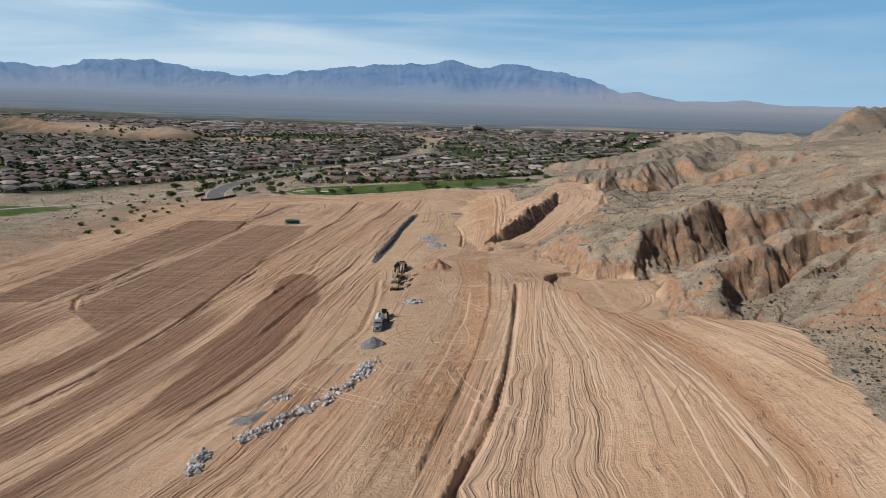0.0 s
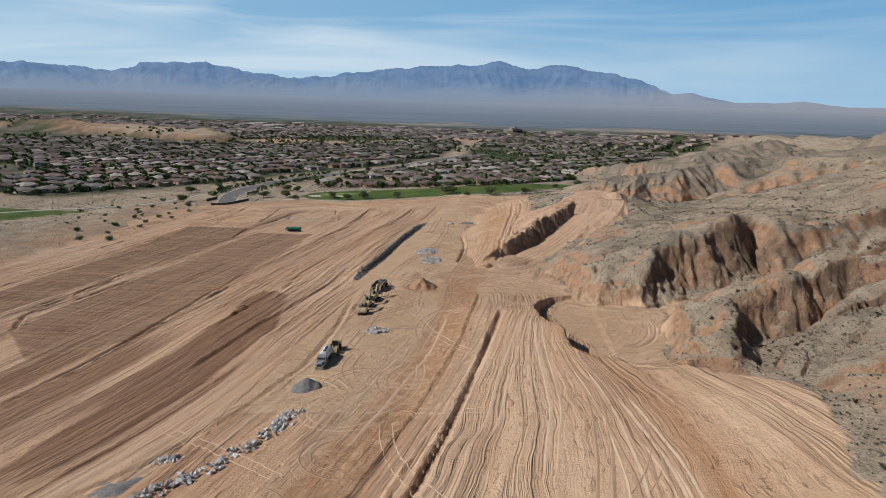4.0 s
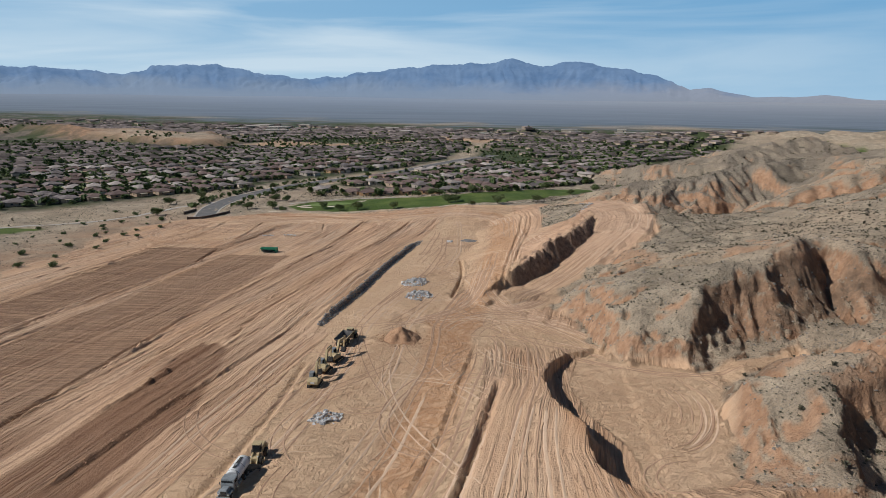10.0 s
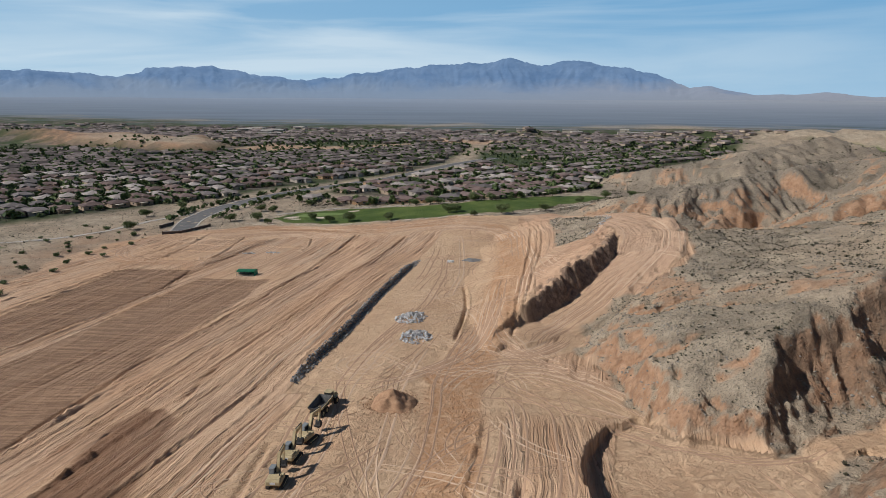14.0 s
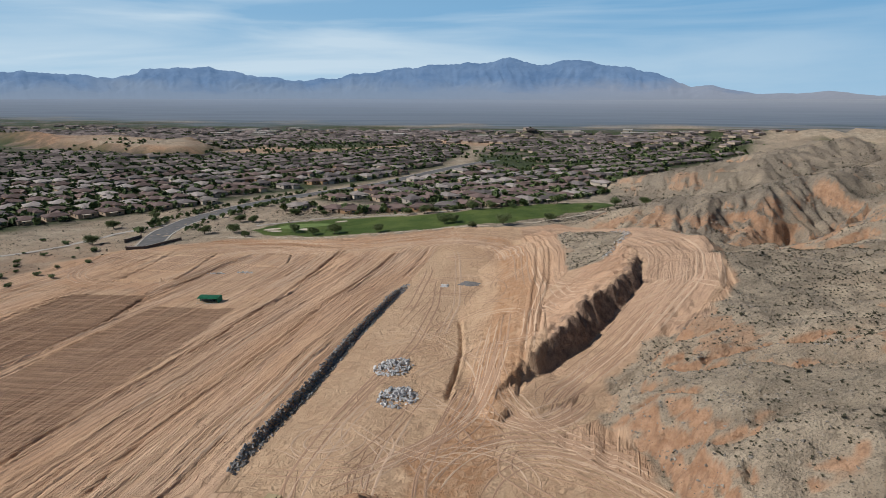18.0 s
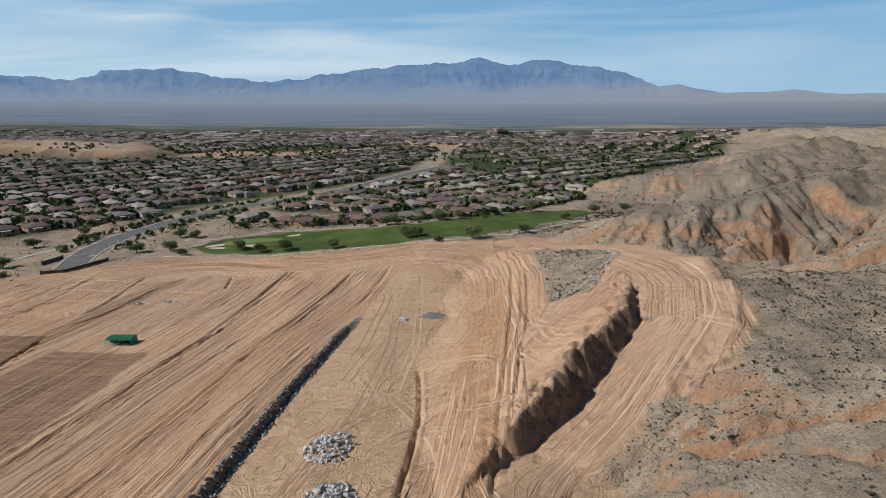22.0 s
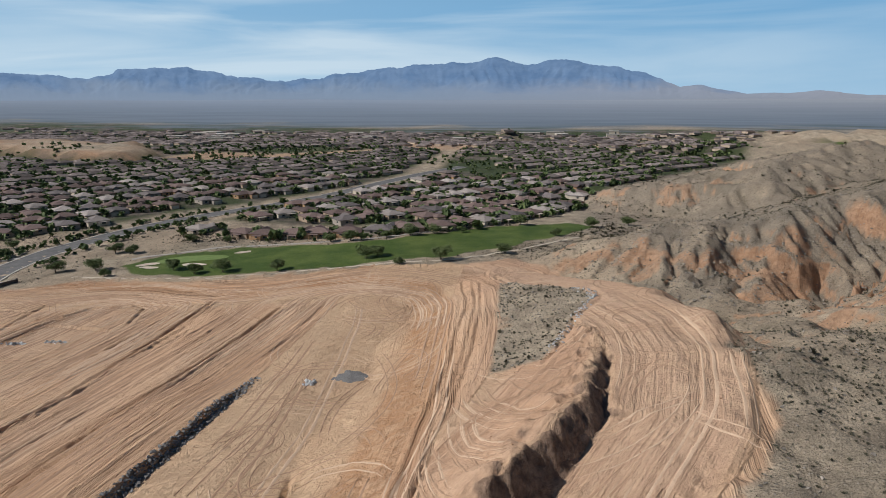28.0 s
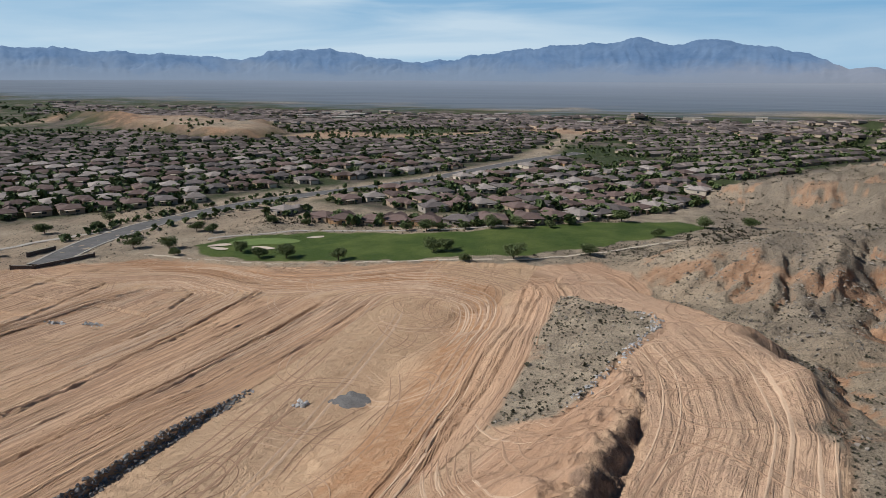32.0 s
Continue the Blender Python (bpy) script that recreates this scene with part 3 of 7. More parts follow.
def flow(x, y):
    """Where the machines drove: across and along their lanes, and which kind of lane."""
    bend = np.where(y > 200, 0.1 * (y - 250), -5 - 0.0019 * (200 - y) ** 2)
    xl, xr = np.interp(y, *FAN_L), np.interp(y, *FAN_R)
    dh, wh, _ = along(x, y, HAUL)
    dr, wr, (_, half) = along(x, y, RAMP)
    dc, wc, _ = along(x, y, RIDGES[0][0])
    u, v = x - bend, y * 1.0
    mid = x > np.where(y < 262, -31 + 0.5 * bend, -36 + 0.055 * (y - 262))
    u, v = np.where(mid, dh, u), np.where(mid, wh, v)
    fan = (y < 262) & (x > xl)
    u, v = np.where(fan, (x - xl) * 38 / np.maximum(xr - xl, 26), u), np.where(fan, y, v)
    pit = inside(x, y, BASIN) > 0
    db, wb, _ = along(x, y, BASIN_ROAD)
    u, v = np.where(pit, db, u), np.where(pit, wb, v)
    turn = (np.abs(db) < 13) & (x > 16) & (y > 255) & (y < 292) & ~pit
    u, v = np.where(turn, db, u), np.where(turn, wb, v)
    crest = (y > 300) & (y < 408) & (dc > -12) & (dc < 22) & (x > 24) & (np.abs(dr) > half)
    u, v = np.where(crest, dc * 0.8 + 0.22 * wc, u), np.where(crest, wc - dc, v)
    deck = (np.abs(dr) < half + 1.5) & (wr > 6)
    u, v = np.where(deck, dr, u), np.where(deck, wr, v)
    north = (y > 484) & (x < 5)
    u, v = np.where(north, y + 6 * np.sin(x / 15.0), u), np.where(north, x, v)
    u = u + 0.9 * fbm(x, y, 70, 2, 71) + 0.30 * fbm(x, y, 14, 3, 73) + np.where(fan, 0.5 * fbm(x, y, 9, 2, 75), 0)
    calm = np.where(mid & (y > 150) & ~fan, 0.12 + (0.42 + 0.4 * sm(300, 345, y)) * sm(10, 5, np.abs(dh)), 1.0)
    calm = np.where(deck | (x > 17), np.maximum(calm, 0.9), calm) * np.where(deck, 0.5, 1.0)
    calm = calm * np.where(x > 14, 0.15 + 0.85 * sm(18, 50, wr) * np.where(np.abs(dr) < 14, 1, 1) + 0.85 * (np.abs(dr) > 16), 1.0).clip(0, 1)
    calm = np.where(crest, 0.8 * sm(22, 15, dc) * sm(-1, 3, dc), calm)
    calm = calm * np.where(x > -31, 0.25 + 0.75 * sm(2, 16, np.abs(y - 262)), 1.0) * np.where(x < 5, 0.3 + 0.7 * sm(1, 9, np.abs(y - 484)), 1.0)
    calm = np.where(fan, 0.8 * calm, calm)
    calm = np.where(pit | turn, 0.14, calm)
    calm = calm * np.where(mid & ~fan & ~deck & ~crest, 0.3 + 0.7 * sm(5, 9, np.abs(dh)), 1.0)
    return u, v, calm


def masks(x, y, z, u, v):
    """What covers the ground, each 0 to 1."""
    jx, jy = x + 2.2 * fbm(x, y, 9, 3, 41), y + 2.2 * fbm(x, y, 9, 3, 43)
    bare = sm(-1.2, 1.2, inside(jx, jy, SITE)) * (1 - sm(-0.8, 0.8, inside(x + 0.3 * (jx - x), y + 0.3 * (jy - y), PATCH)))
    grass = np.maximum(sm(-0.7, 0.7, inside(x + 0.8 * (jx - x), y + 0.8 * (jy - y), FAIRWAY)), np.maximum(sm(-1, 1, inside(jx, jy, WEST_GREEN)), sm(-3, 3, inside(jx, jy, FAR_GREEN)) * sm(-0.55, -0.3, fbm(x, y, 60, 2, 48))))
    moist = sm(-1.0, 1.0, inside(x + 4.5 * noise2(u / 1.6, v / 70.0, 45) * sm(0, 30, 245 - y), y + 5 * noise2(u / 2.5, v / 80.0, 46), MOIST))
    moist = np.maximum(moist, 0.9 * sm(-52, -74, x) * sm(222, 185, y) * sm(-0.75, 0.0, noise2(u / 6.0, v / 60.0, 47)))
    lots = np.zeros_like(x)
    for poly, deep in ((LOT_A, 1.0), (LOT_B, 0.9), (LOT_C, 0.3), (LOT_D, 0.25)):
        lots = np.maximum(lots, deep * sm(-0.5, 0.7, inside(jx * 0.2 + x * 0.8, jy * 0.2 + y * 0.8, poly)))
    dh, wh, _ = along(x, y, HAUL)
    orange = sm(8.5, 4, np.abs(dh + 1.5)) * sm(30, 50, wh) * (0.7 + 0.3 * sm(330, 260, np.abs(wh - 190)))
    for line in LOOPS[:2]:
        orange = np.maximum(orange, 0.35 * sm(7, 3, np.abs(along(x, y, line)[0])))
    orange = np.maximum(orange, sm(3.5, 1.5, np.abs(np.hypot(x - 5, y - 274) - 6.5)))
    orange = np.maximum(orange, 0.7 * sm(4, 0, np.abs(x - np.interp(y, *FAN_R) + 4)) * sm(262, 200, y))
    xr = np.interp(y, *FAN_R)
    pit = sm(-2, 2, inside(jx, jy, BASIN))
    pale = sm(0, 5, x - xr) * sm(190, 170, y) * sm(30, 60, x)
    dr, wr, (_, half) = along(x, y, RAMP)
    pink = sm(half + 2, half - 1, np.abs(dr)) * sm(25, 60, wr)
    dc, wc, _ = along(x, y, RIDGES[0][0])
    pink = np.maximum(pink, 0.6 * sm(40, 14, np.abs(dc)) * sm(290, 330, y) * sm(8, 30, x))
    # dry crests across the watered lots
    moist = np.where(lots > 0.55, np.maximum(moist, lots) * (1 - 0.22 * sm(0.45, 0.7, np.abs(noise2(y / 1.5 + 0.02 * x, x / 60.0, 91)))), moist)
    sandy = sm(-175, -205, x) * sm(-262, -215, x) * sm(520, 470, y)
    return dict(sandy=sandy, bare=bare, grass=grass, moist=moist, orange=orange, pale=np.maximum(pale, np.maximum(pit * (0.75 + 0.25 * sm(205, 190, y)), 0.9 * sm(44, 50, x) * sm(62, 56, x) * sm(160, 170, y) * sm(200, 185, y))), pink=pink, lots=lots)


def tracks(x, y, bare, lots, u, v, calm):
    """Ruts, furrows and windrows, in metres."""
    z = np.zeros_like(x)
    # long furrows with sharp lips, broken off here and there
    keep = sm(-0.25, 0.35, noise2(u / 5.0, v / 45.0, 86))
    lane = noise2(u / 3.3, v / 220.0, 81)
    cut = sm(0.19, 0.0, np.abs(lane)) * keep
    lip = sm(0.42, 0.28, np.abs(lane)) * sm(0.15, 0.28, np.abs(lane)) * keep
    fine = noise2(u / 1.15, v / 45.0, 83) * sm(-0.4, 0.4, noise2(u / 8.0, v / 30.0, 84))
    broad = noise2(u / 9.0, v / 200.0, 85)
    amount = 0.25 + 0.75 * sm(-0.35, 0.45, fbm(x, y, 60, 2, 87))
    z = bare * (1 - 0.85 * sm(0.2, 0.5, lots)) * amount * calm * (-0.35 * cut + 0.2 * lip + 0.14 * fine + 0.3 * broad)
    # windrows that the blades left along their passes, ragged and broken, with a furrow beside each
    for width, high, half, seed in ((4.4, 0.50, 0.55, 301), (2.6, 0.30, 0.42, 311), (7.5, 0.62, 0.7, 321)):
        w = u + 0.30 * fbm(x, y, 5.0, 3, seed) + 0.9 * noise2(u / 25.0, v / 55.0, seed + 1)
        k = np.floor(w / width)
        t = w - (k + 0.5) * width
        there = sm(0.05, 0.35, noise2(k * 3.71, v / 42.0, seed + 2)) * (0.55 + 0.5 * noise2(v / 1.7, k * 5.13, seed + 3))
        z = z + bare * (1 - sm(0.2, 0.5, lots)) * np.clip(calm, 0, 1) * amount * high * there * (np.clip(1 - np.abs(t) / half, 0, 1) - 0.55 * np.clip(1 - np.abs(t - 1.7 * half) / half, 0, 1))
    # turning loops that cross the lanes
    for cx, cy, r in ((-119, 209, 12), (-74, 268, 9), (5, 274, 9), (-104, 508, 10), (-157, 512, 9), (-64, 500, 9)):
        d = np.hypot((x - cx) * 0.8, y - cy)
        part_of = sm(-0.2, 0.4, noise2((x - cx) / r + 5, (y - cy) / r + cx, 90))
        z = z + bare * part_of * sm(r * 1.25, r * 0.9, d) * 0.12 * np.sin(d * 2.4 + 2.5 * noise2(x / 6.0, y / 6.0, 88))
    z = z + 0.10 * bare * fbm(x, y, 2.2, 3, 89)
    z = z + bare * sm(0.3, 0.5, lots) * 0.12 * sm(0.45, 0.7, np.abs(noise2(y / 1.5 + 0.02 * x, x / 60.0, 91)))
    for line, half, deep, high in FURROWS:
        near = (x > min(p[0] for p in line) - 6) & (x < max(p[0] for p in line) + 6) & (y > min(p[1] for p in line) - 6) & (y < max(p[1] for p in line) + 6)
        if not near.any():
            continue
        px, py = x[near], y[near]
        d, w, _ = along(px + 0.15 * fbm(px, py, 10, 2, 93), py, line)
        ends = sm(0, 6, w) * sm(w.max(), w.max() - 6, w)
        z[near] += ends * (-deep * sm(1.25 * half, 0.35 * half, np.abs(d)) + high * sm(1.1 * half, 0.1 * half, np.abs(d - 1.75 * half)) * (0.6 + 0.6 * noise2(w / 1.3, d, 94)))
    return z


XS = grown(-140, 100, 0.52, -4800, 4800, (1.012, 60), (1.013, 240), 1.06)
YS = grown(100, 470, 0.52, -700, 4780, (1.03, 20), (1.011, 330), 1.055)
GX, GY = np.meshgrid(XS, YS)
BASE = land(GX, GY)
GZ = BASE * 1.0
FLOW_U, FLOW_V, CALM = flow(GX, GY)
COVER = masks(GX, GY, GZ, FLOW_U, FLOW_V)


def soften(a, k):
    """Mean over a square of 2k+1 points."""
    for axis in (0, 1):
        p = np.pad(a, [(k + 1, k) if i == axis else (0, 0) for i in (0, 1)], mode="edge")
        c = np.cumsum(p, axis=axis)
        n = a.shape[axis]
        a = (np.take(c, np.arange(2 * k + 1, 2 * k + 1 + n), axis) - np.take(c, np.arange(n), axis)) / (2 * k + 1)
    return a


def wheel_paths():
    """Lines of single wheels over the soil: most follow the lanes, some cut across or turn round. A list of (points, pale or dark)."""
    rng = np.random.default_rng(17)
    gu = np.gradient(FLOW_U, XS, axis=1), np.gradient(FLOW_U, YS, axis=0)
    th = np.arctan2(gu[0], -gu[1])
    way = 0.5 * np.arctan2(soften(np.sin(2 * th), 9), soften(np.cos(2 * th), 9))
    out = []

    def find(grid, x, y):
        i = np.clip(np.searchsorted(XS, x) - 1, 0, len(XS) - 1)
        j = np.clip(np.searchsorted(YS, y) - 1, 0, len(YS) - 1)
        return grid[j, i]

    for count, stray, pull, longest in ((170, 0.05, 0.22, 150), (14, 0.9, 0.03, 90), (260, 3.0, 0.0, 42)):
        x, y = rng.uniform(-208, 92, count * 4), rng.uniform(88, 535, count * 4)
        ok = find(SOIL, x, y) > 0.6
        ok &= rng.random(len(x)) < (find(CALM, x, y) if pull > 0.1 else 0.02 + 0.98 * ((find(CALM, x, y) < 0.7) | (y > 484)) * np.where(inside(x, y, BASIN) > -3, 0.25, 1.0))
        x, y = x[ok][:count], y[ok][:count]
        n = len(x)
        a = find(way, x, y) + rng.normal(0, stray, n)
        dx, dy = np.cos(a), np.sin(a)
        lean, curve = rng.normal(0, 0.02, n), rng.normal(0, 0.075, n) * (pull == 0) + rng.normal(0, 0.02, n) * (0 < pull < 0.1)
        last = (rng.uniform(0.2, 1, n) * longest).astype(int)
        pale, gauge, phase = rng.random(n) < 0.42, rng.uniform(0.9, 1.3, n), rng.uniform(0, 6.28, n)
        rows, on = [], np.ones(n, bool)
        for k in range(longest):
            f = find(way, x, y) + lean + 0.03 * np.sin(k / 25.0 + phase)
            fx, fy = np.cos(f), np.sin(f)
            s = np.sign(fx * dx + fy * dy)
            q = a + curve
            a = q + pull * np.arcsin(np.clip((np.cos(q) * fy - np.sin(q) * fx) * s, -1, 1))
            dx, dy = np.cos(a), np.sin(a)
            x, y = x + 1.0 * dx, y + 1.0 * dy
            on = on & (k < last) & (find(SOIL, x, y) > 0.7)
            rows.append((x, y, dx, dy, on))
        X, Y, DX, DY, ON = (np.array(r) for r in zip(*rows))
        for i in range(n):
            m = ON[:, i]
            if m.sum() > 8:
                for side in (-gauge[i], gauge[i]):
                    out.append((np.c_[X[m, i] - side * DY[m, i], Y[m, i] + side * DX[m, i]], pale[i], 1.0 if pull > 0.1 else 0.6))
    # the same bends driven again and again
    for line in LOOPS:
        p = np.array(line, float)
        for _ in range(3):
            p = np.concatenate([p[:1], np.stack([0.75 * p[:-1] + 0.25 * p[1:], 0.25 * p[:-1] + 0.75 * p[1:]], 1).reshape(-1, 2), p[-1:]])
        cum = np.r_[0, np.cumsum(np.hypot(*np.diff(p, axis=0).T))]
        s = np.arange(0, cum[-1], 1.0)
        px, py = np.interp(s, cum, p[:, 0]), np.interp(s, cum, p[:, 1])
        tx, ty = np.gradient(px), np.gradient(py)
        n = np.hypot(tx, ty)
        for k in range(9):
            off = rng.normal(0, 3.0) + 1.2 * np.sin(s / rng.uniform(18, 40) + rng.uniform(0, 6))
            m = (s > rng.uniform(0, 0.4) * cum[-1]) & (s < rng.uniform(0.6, 1.0) * cum[-1])
            for side in (-1.1, 1.1):
                q = np.c_[px - ty / n * (off + side), py + tx / n * (off + side)][m]
                q = q[find(SOIL, q[:, 0], q[:, 1]) > 0.7]
                if len(q) > 6 and np.hypot(*np.diff(q, axis=0).T).max() < 3:
                    out.append((q, k % 3 == 0, 0.8))
    return out


SLOPE = np.hypot(np.gradient(BASE, YS, axis=0), np.gradient(BASE, XS, axis=1))
SOIL = COVER["bare"] * (COVER["lots"] < 0.5) * (COVER["moist"] < 0.5) * (soften(SLOPE, 2) < 0.62) * (np.abs(along(GX, GY, WALL)[0]) > 4)
PATHS = wheel_paths()
GZ = GZ + tracks(GX, GY, COVER["bare"], COVER["lots"], FLOW_U, FLOW_V, CALM)
natural = (1 - COVER["bare"]) * (1 - COVER["grass"]) * sm(1150, 800, GY)
GZ = GZ + natural * sm(0.6, 1.1, SLOPE) * (1.5 * billow(GX, GY, 4.2, 4, 98, 0.6) - 0.85)
GZ = GZ + natural * (0.28 * fbm(GX, GY, 3.2, 3, 95) + 0.10 * fbm(GX, GY, 1.2, 1, 96))
steeper = (0.15 + 0.25 * sm(80, 130, GX)) * sm(440, 500, GY)
cliff = natural * np.clip(sm(0.85, 1.15, SLOPE - steeper + 0.25 * fbm(GX, GY, 7, 3, 97)) + 0.7 * sm(0.78, 0.92, fbm(GX, GY, 30, 6, 99, 0.6) + 0.45 * (SLOPE - 0.35) - 0.3 * steeper) * sm(0.25, 0.45, SLOPE), 0, 1)
cliff = np.maximum(cliff, COVER["sandy"] * (1 - COVER["bare"]) * (1 - COVER["grass"]) * (0.3 + 0.35 * sm(-0.4, 0.3, fbm(GX, GY, 18, 3, 103))))

cliff = np.maximum(cliff, sm(-15, 5, inside(GX, GY, MESA)) * 0.32 * sm(-0.2, 0.4, fbm(GX, GY, 60, 3, 107)) * sm(0.5, 0.2, SLOPE))

for line, half in ORANGE_BANDS:
    cliff = np.maximum(cliff, 0.85 * natural * sm(half, 0.5 * half, np.abs(along(GX + 3 * fbm(GX, GY, 8, 4, 111), GY + 3 * fbm(GX, GY, 8, 4, 112), line)[0]) + 2.5 * noise2(GX / 6, GY / 6, 113)))
for strip in TAN_STRIPS:
    cliff = np.maximum(cliff, 0.6 * sm(-8, 8, inside(GX, GY, strip)))
cliff = np.where(GY > 1050, cliff * sm(0.4, 0.15, SLOPE), cliff)
d = inside(GX + 10 * fbm(GX, GY, 45, 3, 61), GY + 10 * fbm(GX, GY, 45, 3, 62), MESA)
FRONTS = np.maximum(sm(-32, -16, d) * sm(16, 2, d), sm(60, 25, np.abs(along(GX, GY, RIDGES[5][0])[0]))) * (GY > 980)
cliff = np.maximum(cliff, 0.95 * FRONTS)


def heights(x, y):
    """Height of the finished sheet, between its points."""
    i = np.clip(np.searchsorted(XS, x) - 1, 0, len(XS) - 2)
    j = np.clip(np.searchsorted(YS, y) - 1, 0, len(YS) - 2)
    fx, fy = (x - XS[i]) / (XS[i + 1] - XS[i]), (y - YS[j]) / (YS[j + 1] - YS[j])
    return (GZ[j, i] * (1 - fx) + GZ[j, i + 1] * fx) * (1 - fy) + (GZ[j + 1, i] * (1 - fx) + GZ[j + 1, i + 1] * fx) * fy


def at(grid, x, y):
    i = np.clip(np.searchsorted(XS, x) - 1, 0, len(XS) - 2)
    j = np.clip(np.searchsorted(YS, y) - 1, 0, len(YS) - 2)
    return grid[j, i]


def mesh_from(name, co, faces, mats, smooth=False, slots=None):
    """A mesh from arrays of corners and of faces with one number of sides."""
    me = bpy.data.meshes.new(name)
    co, faces = np.asarray(co, np.float32), np.asarray(faces, np.int32)
    me.vertices.add(len(co))
    me.vertices.foreach_set("co", co.ravel())
    me.loops.add(faces.size)
    me.polygons.add(len(faces))
    me.loops.foreach_set("vertex_index", faces.ravel())
    me.polygons.foreach_set("loop_start", np.arange(0, faces.size, faces.shape[1], dtype=np.int32))
    me.polygons.foreach_set("use_smooth", np.full(len(faces), smooth))
    for m in mats:
        me.materials.append(m)
    if slots is not None:
        me.polygons.foreach_set("material_index", np.asarray(slots, np.int32))
    me.update(calc_edges=True)
    me.validate()
    return me


def give(me, name, kind, data):
    a = me.attributes.new(name, kind, "POINT")
    a.data.foreach_set("color" if kind == "FLOAT_COLOR" else "vector", np.asarray(data, np.float32).ravel())


def make_ground():
    nx, ny = len(XS), len(YS)
    co = np.stack([GX, GY, GZ], -1).reshape(-1, 3)
    i = np.arange(ny - 1)[:, None] * nx + np.arange(nx - 1)[None]
    q = np.stack([i, i + 1, i + nx + 1, i + nx], -1).reshape(-1, 4)
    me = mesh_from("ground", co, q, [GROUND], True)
    c = COVER
    give(me, "cover_a", "FLOAT_COLOR", np.stack([c["bare"], c["grass"], c["moist"], c["pale"]], -1))
    give(me, "cover_b", "FLOAT_COLOR", np.stack([c["orange"], c["pink"], cliff, sm(-12, 10, np.maximum(np.maximum(inside(GX, GY, LEFT_BLOCK), inside(GX, GY, RIGHT_BLOCK)), inside(GX, GY, BEYOND))) * sm(5, -15, np.maximum(inside(GX, GY, MESA), np.maximum(np.maximum(inside(GX, GY, TAN_STRIPS[0]), inside(GX, GY, TAN_STRIPS[1])), inside(GX, GY, TAN_STRIPS[2]))))], -1))
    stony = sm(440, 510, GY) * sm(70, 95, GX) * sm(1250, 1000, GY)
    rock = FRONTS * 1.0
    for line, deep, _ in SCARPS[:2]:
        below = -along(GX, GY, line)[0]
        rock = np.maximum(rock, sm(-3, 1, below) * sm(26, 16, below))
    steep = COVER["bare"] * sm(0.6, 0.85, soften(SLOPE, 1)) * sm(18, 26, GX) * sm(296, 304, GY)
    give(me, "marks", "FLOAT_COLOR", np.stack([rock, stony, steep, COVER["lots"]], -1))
    give(me, "lane", "FLOAT_VECTOR", np.stack([FLOW_U, FLOW_V, CALM], -1))
    tagged(new("ground", me), "graded tan desert soil, gravelly grey hills and a wide valley floor", "ground", kind="structure")


def make_wheel_marks(name, pale, mat, label):
    """Shallow ruts as thin strips pressed into the soil, with a small lip on one side."""
    rng = np.random.default_rng(23 + pale)
    co, fa, n0 = [], [], 0
    for p, is_pale, wide in PATHS:
        if bool(is_pale) != pale:
            continue
        d = np.gradient(p, axis=0)
        side = np.stack([-d[:, 1], d[:, 0]], -1) / np.maximum(np.hypot(d[:, 0], d[:, 1]), 1e-6)[:, None]
        n = len(p)
        taper = np.minimum(1, np.minimum(np.arange(n), np.arange(n)[::-1]) / 5.0)
        w = (wide * rng.uniform(0.13, 0.27) * (0.75 + 0.45 * rng.random(n)) * taper + 0.01)[:, None]
        for s, dz in ((-1.0, 0.02), (0.35, 0.07), (1.0, 0.10), (1.5, 0.02)):
            q = p + side * w * s
            co.append(np.c_[q, heights(q[:, 0], q[:, 1]) + dz])
        k = np.arange(n - 1)
        for a in range(3):
            fa.append(np.stack([n0 + a * n + k, n0 + a * n + k + 1, n0 + (a + 1) * n + k + 1, n0 + (a + 1) * n + k], -1))
        n0 += 4 * n
    me = mesh_from(name, np.concatenate(co), np.concatenate(fa)[:, ::-1], [mat], True)
    tagged(new(name, me), label, "tracks", kind="stuff")

